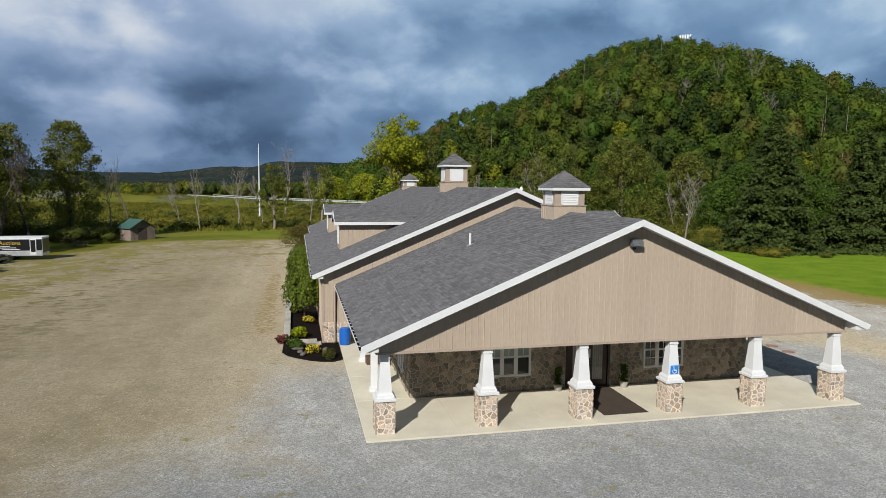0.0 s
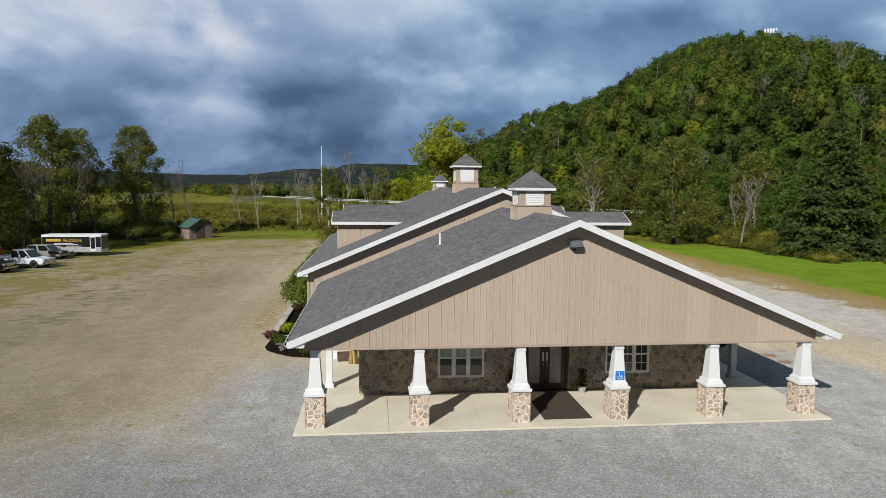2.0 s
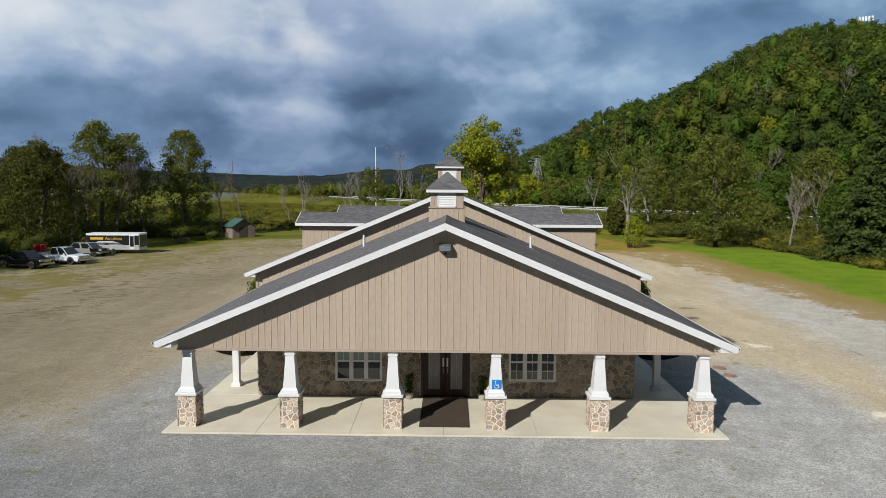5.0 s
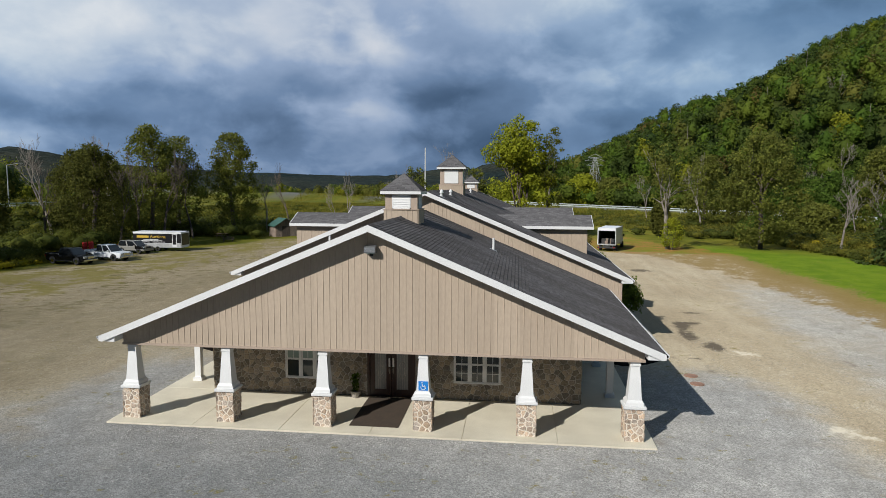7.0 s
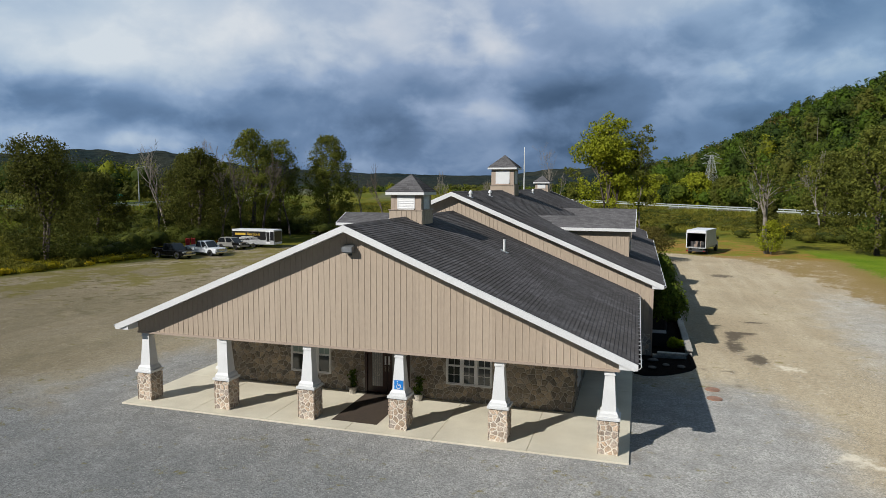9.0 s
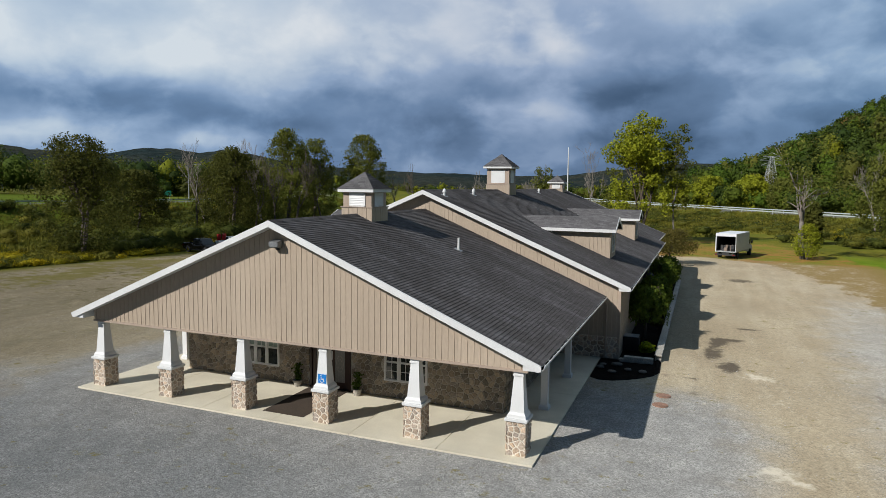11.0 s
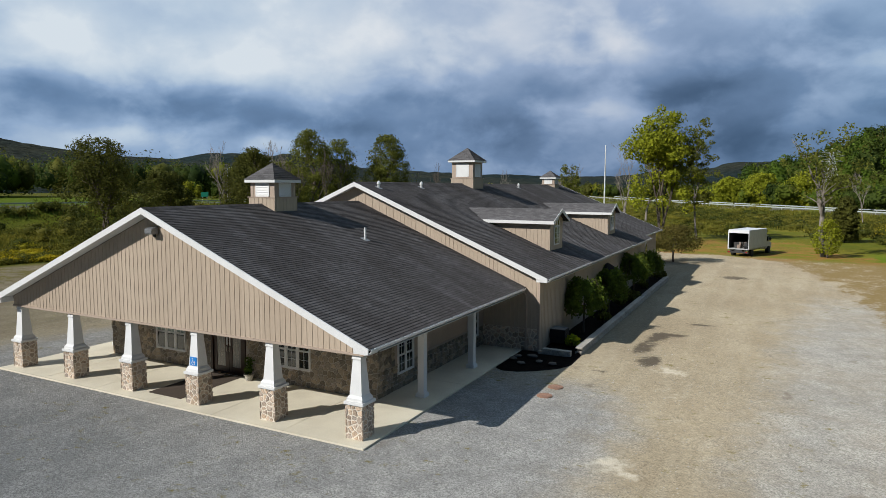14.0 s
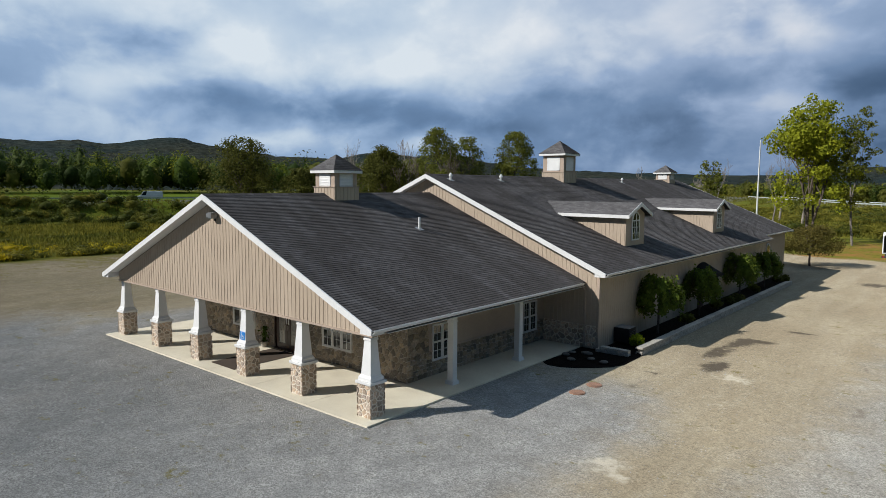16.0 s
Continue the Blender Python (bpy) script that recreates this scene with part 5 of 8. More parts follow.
# ---- cupolas ----
def cupola(y, ridge, w, eave_z, apex_z, body_w, base_w, base_top, panel_w, panel_h, louvred=True):
    low = ridge - SLOPE * base_w / 2 - 0.03
    c = thing("cupola", (0, y, low), 0, "tan cupola with white vents and shingled pyramid cap", "cupola", "cupolas on the roof ridge")
    z = lambda v: v - low
    b = base_w / 2
    bm = bmesh.new()
    frustum(bm, 0.0, base_w, z(base_top), base_w)
    base = part("base", bm, TAN_TRIM, c)
    for k, (ax, ay) in enumerate(((0, -1), (1, 0), (0, 1), (-1, 0))):
        siding(base, -b, b, (lambda u: max(0.02, z(ridge - SLOPE * abs(u)) if ay else (0.02))), lambda u: z(base_top), (lambda u, v, d: (u, ay * (b + 0.003 + d), v)) if ay else (lambda u, v, d: (ax * (b + 0.003 + d), u, v)))
    bm = bmesh.new()
    frustum(bm, z(base_top), base_w + 0.08, z(base_top) + 0.035, base_w + 0.08)
    part("ledge", bm, TAN_TRIM, c)
    bm = bmesh.new()
    frustum(bm, z(base_top) + 0.035, body_w, z(eave_z) - 0.14, body_w)
    body = part("body", bm, TAN_TRIM, c)
    h = body_w / 2
    for sx in (-1, 1):
        for sy in (-1, 1):
            bm = bmesh.new()
            x0, x1 = sorted((sx * (h + 0.012), sx * (h - 0.16)))
            y0, y1 = sorted((sy * (h + 0.012), sy * (h - 0.16)))
            box(bm, (x0, y0, z(base_top) + 0.036), (x1, y1, z(eave_z) - 0.145))
            part("corner_board", bm, TAN_TRIM, body)
    zc = (z(base_top) + z(eave_z) - 0.12) / 2
    for ang in (0, 90, 180, 270):
        bm = bmesh.new()
        p, q = panel_w / 2, panel_h / 2
        box(bm, (-p, -h - 0.03, zc - q), (p, -h - 0.002, zc - q + 0.04))
        box(bm, (-p, -h - 0.03, zc + q - 0.04), (p, -h - 0.002, zc + q))
        box(bm, (-p, -h - 0.03, zc - q), (-p + 0.04, -h - 0.002, zc + q))
        box(bm, (p - 0.04, -h - 0.03, zc - q), (p, -h - 0.002, zc + q))
        f = part("louvre", bm, WHITE, c, "white louvred vent")
        f.matrix_basis = pose(0, 0, 0, 0, 0, ang)
        k = max(4, int(panel_h / 0.085)) if louvred else 1
        bm = bmesh.new()
        if louvred:
            for i in range(k):
                zz = zc - q + 0.045 + (panel_h - 0.09) * i / k
                prism(bm, [(-h - 0.026, zz), (-h - 0.004, zz + 0.06), (-h - 0.004, zz + 0.085), (-h - 0.026, zz + 0.02)], "x", -p + 0.04, p - 0.04)
        else:
            box(bm, (-p + 0.04, -h - 0.018, zc - q + 0.04), (p - 0.04, -h - 0.003, zc + q - 0.04))
        part("slats" if louvred else "panel", bm, WHITE, f)
    bm = bmesh.new()
    box(bm, (-w / 2, -w / 2, z(eave_z) - 0.14), (w / 2, w / 2, z(eave_z)), 0.008)
    part("eave_board", bm, WHITE, c, "white eave board")
    bm = bmesh.new()
    frustum(bm, z(eave_z) + 0.002, w + 0.03, z(apex_z) - 0.015, 0.001)
    cap = part("cap", bm, UNDERLAY, c)
    # shingles in rows round the pyramid
    verts, faces = [], []
    rise, half = apex_z - eave_z, (w + 0.04) / 2
    rows = max(5, int(math.hypot(rise, half) / 0.13))
    rr = random.Random(int(y))
    for ang in range(4):
        t = math.radians(90 * ang)
        ct, st = math.cos(t), math.sin(t)
        for r in range(rows):
            f0, f1 = r / rows, min((r + 1.15) / rows, 1)
            a0, a1 = half * (1 - f0), half * (1 - f1)
            cells = max(1, int(2 * a0 / 0.30))
            for k in range(cells):
                e0, e1 = -1 + 2 * k / cells, -1 + 2 * (k + 1) / cells - 0.012
                lift = rr.uniform(0.010, 0.018)
                pts = [(e0 * a0, -a0 - 0.004, f0 * rise + lift), (e1 * a0, -a0 - 0.004, f0 * rise + lift), (e1 * a1, -a1, f1 * rise + 0.003), (e0 * a1, -a1, f1 * rise + 0.003), (e0 * a0, -a0, f0 * rise), (e1 * a0, -a0, f0 * rise)]
                o = len(verts)
                verts += [(px * ct - py * st, px * st + py * ct, z(eave_z) + 0.003 + pz) for px, py, pz in pts]
                faces += [(o, o + 1, o + 2, o + 3), (o + 4, o + 5, o + 1, o)]
    raw("roofing", verts, faces, SHINGLE, cap)["kind"] = "stuff"


cupola(6.70, F_RIDGE, 1.80, 8.44, 9.22, 1.40, 1.54, 7.62, 0.82, 0.62)
cupola(28.12, H_RIDGE, 2.20, 10.10, 11.06, 1.70, 1.84, 8.76, 1.06, 0.98, louvred=False)
cupola(48.47, H_RIDGE, 1.72, 9.14, 9.84, 1.30, 1.44, 8.42, 0.84, 0.50, louvred=False)


# ---- porch ----
def loose_gravel():
    """Coarse stones that gather along the edges of the slab."""
    nr = np.random.default_rng(17)
    k = 5000
    along = nr.uniform(0, 31.5, k)
    off = np.minimum(nr.exponential(0.75, k), 4.5) + 0.02
    front = along < 20.5
    x = np.where(front, along - 10.2, 9.84 + off)
    y = np.where(front, -0.48 - off, along - 20.9)
    r = nr.uniform(0.010, 0.026, k)
    tip = np.array([(1, 0, 0), (0, 1, 0), (-1, 0, 0), (0, -1, 0), (0, 0, 1), (0, 0, -1)], float)
    tri = np.array([(i, (i + 1) % 4, 4) for i in range(4)] + [((i + 1) % 4, i, 5) for i in range(4)])
    turn = nr.uniform(0, 6.283, k)
    ct, st = np.cos(turn)[:, None], np.sin(turn)[:, None]
    q = tip[None] * nr.uniform(0.7, 1.3, (k, 6, 1)) * (r[:, None] * np.array([1.0, 0.8, 0.6]))[:, None]
    v = np.stack([q[:, :, 0] * ct - q[:, :, 1] * st + x[:, None], q[:, :, 0] * st + q[:, :, 1] * ct + y[:, None], q[:, :, 2] + GROUND + 0.15 * r[:, None]], 2)
    f = tri[None] + 6 * np.arange(k)[:, None, None]
    ob = raw("loose_gravel", v.reshape(-1, 3).tolist(), f.reshape(-1, 3).tolist(), PEBBLE)
    tagged(ob, "coarse grey gravel loose along the edge of the porch slab", "gravel", kind="stuff")


loose_gravel()


def lot_stones():
    """Single coarse stones lying about the lot in front of and beside the porch."""
    nr = np.random.default_rng(29)
    k = 4200
    x = np.where(np.arange(k) < 2200, nr.uniform(-16, 22, k), nr.uniform(10.5, 24, k))
    y = np.where(np.arange(k) < 2200, nr.uniform(-15, -0.7, k), nr.uniform(-4, 22, k))
    ok = wobble(x, y, 5, 61) + nr.normal(0, 0.5, k) > 0.0
    ok &= ~((np.abs(x) < 10.2) & (y > -0.8)) & ~((x < 13.2) & (y > 9.5))
    x, y = x[ok], y[ok]
    k = len(x)
    r = nr.uniform(0.014, 0.042, k)
    tip = np.array([(1, 0, 0), (-0.5, 0.87, 0), (-0.5, -0.87, 0), (0.1, 0.1, 0.8)])
    tri = np.array([(0, 1, 3), (1, 2, 3), (2, 0, 3)])
    turn = nr.uniform(0, 6.283, k)
    ct, st = np.cos(turn)[:, None], np.sin(turn)[:, None]
    q = tip[None] * nr.uniform(0.7, 1.3, (k, 4, 1)) * r[:, None, None]
    v = np.stack([q[:, :, 0] * ct - q[:, :, 1] * st + x[:, None], q[:, :, 0] * st + q[:, :, 1] * ct + y[:, None], q[:, :, 2] + height(x, y)[:, None] - 0.004], 2)
    f = tri[None] + 4 * np.arange(k)[:, None, None]
    ob = raw("lot_stones", v.reshape(-1, 3).tolist(), f.reshape(-1, 3).tolist(), PEBBLE)
    tagged(ob, "coarse pale stones lying about the gravel lot", "gravel", kind="stuff")


lot_stones()
slab = part("porch_slab", boxes(*[((x, -0.46, GROUND - 0.1), (x + 3.273 - 0.012, 3.66, 0.0)) for x in (-9.82 + 3.273 * k for k in range(6))], *[((x0, a, GROUND - 0.1), (x1, a + 3.33 - 0.012, 0.0)) for x0, x1 in ((-9.82, -7.64), (7.64, 9.82)) for a in (3.672, 7.002, 10.332)], bevel=0.012), CONCRETE)
tagged(slab, "pale concrete porch slab with cut joints round the entrance", "pavement", kind="structure")
part("joint_bed", boxes(((-9.80, -0.44, GROUND - 0.1), (9.80, 3.65, -0.02)), ((-9.80, 3.65, GROUND - 0.1), (-7.66, 13.64, -0.02)), ((7.66, 3.65, GROUND - 0.1), (9.80, 13.64, -0.02))), CONCRETE, slab)

rug = part("door_mat", boxes(((-0.90, 0.26, 0.001), (0.92, 3.50, 0.014)), bevel=0.004), MAT_RUG)
tagged(rug, "long dark brown entrance mat lying on the concrete porch", "mat")


def porch_column():
    """Square stone pier with a white tapered shaft."""
    c = thing("porch_column", (0, 0, 0), 0, "white tapered column on a pale field stone pier", "column", "columns along the front of the porch")
    bm = bmesh.new()
    frustum(bm, 0.0, 0.64, 1.14, 0.62)
    pier = part("pier", bm, MORTAR_LIGHT, c, "pale mortared stone pier")
    for ang in range(4):
        t = math.radians(90 * ang)
        ct, st = math.cos(t), math.sin(t)
        stones = field_stones(0.70, 1.13, 0.22, 50 + ang, gap=0.042)

        def place(u, v, d):
            x, y = u - 0.35, -(0.312 + d)
            return (x * ct - y * st, x * st + y * ct, v + 0.004)
        for poly, depth in stones:
            v, f = stone_mesh(poly, depth * 0.5, place)
            raw("stone", v, f, STONE_LIGHT, pier)
    bm = bmesh.new()
    frustum(bm, 1.14, 0.76, 1.24, 0.76)
    bmesh.ops.bevel(bm, geom=list(bm.edges), offset=0.012, segments=2, affect="EDGES")
    part("cap", bm, WHITE, c)
    bm = bmesh.new()
    frustum(bm, 1.242, 0.62, 1.35, 0.60)
    frustum(bm, 1.35, 0.58, 1.42, 0.50)
    part("plinth", bm, WHITE, c)
    bm = bmesh.new()
    frustum(bm, 1.42, 0.47, 2.62, 0.30)
    part("shaft", bm, WHITE, c, "white tapered shaft")
    bm = bmesh.new()
    frustum(bm, 2.60, 0.36, 2.65, 0.36)
    frustum(bm, 2.651, 0.32, BEAM - 0.03, 0.34)
    part("capital", bm, WHITE, c)
    return c


COLUMN_X = [-9.12 + 3.648 * k for k in range(6)]
first = porch_column()
first.matrix_basis = pose(COLUMN_X[0], 0.36, 0)
for k in range(1, 6):
    copy_thing(first, pose(COLUMN_X[k], 0.36, 0, 0, 0, 90 * (k % 4)))


def porch_post(x, y):
    p = thing("porch_post", (x, y, 0), 0, "slender square white post at the side of the porch", "post", "posts along the porch sides")
    bm = bmesh.new()
    frustum(bm, 0.0, 0.40, 0.14, 0.38)
    frustum(bm, 0.141, 0.34, 0.18, 0.29)
    part("foot", bm, WHITE, p)
    part("shaft", boxes(((-0.135, -0.135, 0.16), (0.135, 0.135, BEAM - 0.12)), bevel=0.008), WHITE, p)
    bm = bmesh.new()
    frustum(bm, BEAM - 0.30, 0.31, BEAM - 0.26, 0.31)
    frustum(bm, BEAM - 0.12, 0.32, BEAM, 0.36)
    part("capital", bm, WHITE, p)


for x in (-8.95, 8.95):
    for y in (4.88, 9.52):
        porch_post(x, y)


def parking_sign():
    s = thing("accessible_parking_sign", (1.84, 0.128, 1.63), 0, "small blue sign with a white wheelchair symbol on the column", "sign")
    s.scale = (1.12, 1.0, 1.12)
    part("plate", boxes(((-0.15, -0.012, -0.15), (0.15, 0.0, 0.15)), bevel=0.004), BLUE_SIGN, s)
    bm = bmesh.new()
    for q in range(12):
        t0, t1 = math.radians(-200 + 22 * q), math.radians(-200 + 22 * (q + 1))
        tube(bm, (0.0 + 0.075 * math.cos(t0), -0.016, -0.045 + 0.075 * math.sin(t0)), (0.075 * math.cos(t1), -0.016, -0.045 + 0.075 * math.sin(t1)), 0.010, 0.010, 5)
    tube(bm, (-0.03, -0.016, 0.06), (-0.015, -0.016, -0.02), 0.014, 0.014, 6)
    tube(bm, (-0.015, -0.016, -0.02), (0.05, -0.016, -0.025), 0.013, 0.013, 6)
    tube(bm, (0.05, -0.016, -0.025), (0.085, -0.016, -0.09), 0.012, 0.012, 6)
    bmesh.ops.create_uvsphere(bm, u_segments=8, v_segments=6, radius=0.022, matrix=Matrix.Translation((-0.035, -0.014, 0.10)))
    part("symbol", bm, WHITE, s)


parking_sign()


def flood_lamp():
    f = thing("floodlight", (0.0, GABLE_Y - 0.03, 6.45), 0, "dark bronze floodlight fixed high on the gable", "lamp")
    bm = bmesh.new()
    prism(bm, [(-0.30, -0.10), (-0.30, 0.08), (-0.04, 0.16), (0.0, 0.16), (0.0, -0.14)], "x", -0.20, 0.20)
    bmesh.ops.bevel(bm, geom=list(bm.edges), offset=0.012, segments=2, affect="EDGES")
    part("housing", bm, GREY_METAL, f)
    part("lens", boxes(((-0.17, -0.26, -0.128), (0.17, -0.04, -0.118))), PANE_PALE, f)
    part("bracket", boxes(((-0.06, -0.02, -0.24), (0.06, 0.03, -0.14))), DARK_METAL, f)


flood_lamp()


def vent_pipe(x, y, h, ridge, name="vent_pipe", r=0.055):
    z = ridge - SLOPE * abs(x)
    v = thing(name, (x, y, z), 0, "white plastic vent pipe standing on the roof", "vent pipe", "vent pipes on the roof")
    bm = bmesh.new()
    tube(bm, (0, 0, -0.05), (0, 0, h), r, r, 12)
    part("pipe", bm, WHITE, v)
    bm = bmesh.new()
    s = 1 if x > 0 else -1
    prism(bm, [(-0.17, 0.02 + s * SLOPE * 0.17), (0.17, 0.02 - s * SLOPE * 0.17), (0.17, 0.035 - s * SLOPE * 0.17), (-0.17, 0.035 + s * SLOPE * 0.17)], "y", -0.17, 0.17)
    part("flashing", bm, GREY_METAL, v)
    return v


vent_pipe(3.95, 8.43, 0.58, F_RIDGE)
vent_pipe(-3.95, 8.43, 0.58, F_RIDGE)


def ridge_vent(x, y):
    v = vent_pipe(x, y, 0.22, H_RIDGE, "roof_vent", 0.07)
    v["label"] = "small white capped vent beside the hall ridge"
    v["category"] = "roof vent"
    bm = bmesh.new()
    tube(bm, (0, 0, 0.22), (0, 0, 0.34), 0.12, 0.09, 12)
    tube(bm, (0, 0, 0.34), (0, 0, 0.42), 0.09, 0.02, 12)
    part("cap", bm, WHITE, v)


for y in (14.6, 19.6, 37.2):
    ridge_vent(0.75, y)


# ---- trees and plants ----
def tubes_mesh(name, segs, material, parent, sides=6, label=""):
    """Tapered limbs: segs are (p, q, r0, r1)."""
    verts, faces = [], []
    for p, q, r0, r1 in segs:
        p, q = Vector(p), Vector(q)
        d = (q - p).normalized()
        a = d.orthogonal().normalized()
        b = d.cross(a)
        o = len(verts)
        for c, r in ((p, r0), (q, r1)):
            for i in range(sides):
                t = 2 * math.pi * i / sides
                verts.append(tuple(c + (a * math.cos(t) + b * math.sin(t)) * r))
        faces += [(o + i, o + (i + 1) % sides, o + sides + (i + 1) % sides, o + sides + i) for i in range(sides)]
        faces.append(tuple(o + sides + i for i in range(sides)))
    ob = raw(name, verts, faces, material, parent, label)
    for p in ob.data.polygons:
        p.use_smooth = True
    return ob


def grow(rr, height_m, trunk, fork, spread, levels, twist=0.25, lean=0.0):
    """A branching skeleton: limbs and the ends of the twigs."""
    segs, ends = [], []

    def limb(p, d, length, r, level):
        steps = 3 if level == 0 else 2
        for k in range(steps):
            d2 = (d + Vector((rr.gauss(0, twist), rr.gauss(0, twist), rr.gauss(0.05, twist * 0.5)))).normalized()
            q = p + d2 * (length / steps)
            r2 = r * (0.86 if k < steps - 1 else 0.74)
            segs.append((p, q, r, r2))
            p, d, r = q, d2, r2
            if level < levels and (level > 0 or k >= 1):
                n = fork if k == steps - 1 else max(1, fork - 1)
                for j in range(n):
                    a = rr.uniform(0, 6.283)
                    side = Vector((math.cos(a), math.sin(a), 0))
                    d3 = (d * (1.0 - spread * 0.45) + side * spread * rr.uniform(0.7, 1.2)).normalized()
                    limb(p, d3, length * rr.uniform(0.52, 0.74), max(0.018, r * rr.uniform(0.50, 0.68)), level + 1)
        ends.append((p, level))
    limb(Vector((0, 0, -0.15)), Vector((lean, lean * 0.4, 1)).normalized(), height_m * 0.52, trunk, 0)
    top = max(p.z for p, _ in ends)
    k = height_m / top
    segs = [(p * k, q * k, a, b) for p, q, a, b in segs]
    return segs, [p * k for p, _ in ends]


def crown_points(centres, radii, n, rr, hollow=0.35):
    """Points spread over clumps, and the way out from each clump."""
    centres, radii = np.array(centres), np.array(radii)
    pick = rr.choice(len(centres), n, p=radii ** 2 / np.sum(radii ** 2))
    d = rr.normal(0, 1, (n, 3))
    d /= np.linalg.norm(d, axis=1, keepdims=True)
    rad = rr.uniform(hollow ** 3, 1, n) ** (1 / 3)
    return centres[pick] + d * (rad * radii[pick])[:, None] * np.array([1, 1, 0.8]), d


def broad_tree(name, x, y, h, r, leaf, n=9000, size=0.3, seed=1, low=0.28, label="", bark=None, trunk=None, fill=1.0, shape=1.0, group="", stems=1):
    """A leafy tree: trunk, limbs and clumped crown. low: where the crown begins; shape > 1 narrows the top."""
    rr = random.Random(seed)
    nr = np.random.default_rng(seed)
    t = thing(name, (x, y, spot(x, y)), 0, label or "leafy deciduous tree at the edge of the lot", "tree", group)
    segs, ends = [], []
    for k in range(stems):
        sg, en = grow(rr, h * rr.uniform(0.86, 0.97), (trunk or h * 0.022) / math.sqrt(stems), 3, 0.75, 2, lean=0.0 if stems == 1 else rr.uniform(-0.22, 0.22))
        segs += sg
        ends += en
    reach = max(math.hypot(p.x, p.y) for p in ends)
    k = min(1.0, 0.80 * r / reach)
    segs = [(Vector((p.x * k, p.y * k, p.z)), Vector((q.x * k, q.y * k, q.z)), a, b) for p, q, a, b in segs]
    ends = [Vector((p.x * k, p.y * k, p.z)) for p in ends]
    tubes_mesh("trunk", segs, bark or BARK, t)
    centres, radii = [], []
    for p in ends:
        zz = p.z / h
        if zz < low * 0.9:
            continue
        lim = r * max(0.25, math.sin(min(1, max(0.02, (zz - low * 0.6) / (1.06 - low * 0.6))) ** (0.75 / shape) * math.pi) ** 0.6)
        q = p.copy()
        d = math.hypot(q.x, q.y)
        if d > lim:
            q.x, q.y = q.x * lim / d, q.y * lim / d
        centres.append((q.x, q.y, q.z))
        radii.append(rr.uniform(0.10, 0.19) * r + 0.25)
    extra = int(95 * fill)
    for k in range(extra):
        f = rr.uniform(low, 0.97)
        lim = r * max(0.2, math.sin(((f - low * 0.7) / (1.04 - low * 0.7)) ** (0.75 / shape) * math.pi) ** 0.6)
        a, d = rr.uniform(0, 6.283), lim * math.sqrt(rr.uniform(0.25, 1))
        centres.append((d * math.cos(a), d * math.sin(a), f * h))
        radii.append(rr.uniform(0.09, 0.19) * r + 0.25)
    pts, out = crown_points(centres, radii, n, nr)
    if fill >= 0.8:
        # leaves between the clumps round off the crown
        k = int(n * 0.26)
        f = nr.uniform(low, 1.0, k)
        a = nr.uniform(0, 6.283, k)
        lump = 1.0 + 0.22 * np.sin(3 * a + 9 * f + seed) + 0.18 * np.sin(7 * a - 17 * f + 2 * seed) + 0.14 * np.sin(13 * a + 31 * f)
        lim = r * np.maximum(0.10, np.sin(np.clip((f - low * 0.7) / (1.01 - low * 0.7), 0, 1) ** (0.75 / shape) * math.pi)) ** 0.6 * lump * nr.uniform(0.2, 1.1, k) ** 0.5
        pts[:k] = np.stack([lim * np.cos(a), lim * np.sin(a), f * h], 1) + nr.normal(0, 0.12, (k, 3))
        out[:k] = np.stack([np.cos(a), np.sin(a), 1.4 * (f - 0.45)], 1)
    pts[:, 2] = np.maximum(pts[:, 2], 0.5)
    u, v = blades(pts, out, size, 0, 0.45)
    quad_mesh("crown", pts, u, v, leaf, t, sides=3)
    return t


def bare_tree(name, x, y, h, seed, label="", bark=None, levels=5, trunk=None, spread=0.52, group=""):
    rr = random.Random(seed)
    t = thing(name, (x, y, spot(x, y)), 0, label or "bare grey dead tree with forked limbs", "tree", group)
    segs, ends = grow(rr, h, trunk or h * 0.015, 2, spread, levels, 0.20)
    reach = max(math.hypot(p.x, p.y) for p in ends)
    k = min(1.0, 0.30 * h / reach)
    segs = [(Vector((p.x * k, p.y * k, p.z)), Vector((q.x * k, q.y * k, q.z)), a, b) for p, q, a, b in segs]
    tubes_mesh("trunk", segs, bark or BARK_PALE, t, 4)
    return t


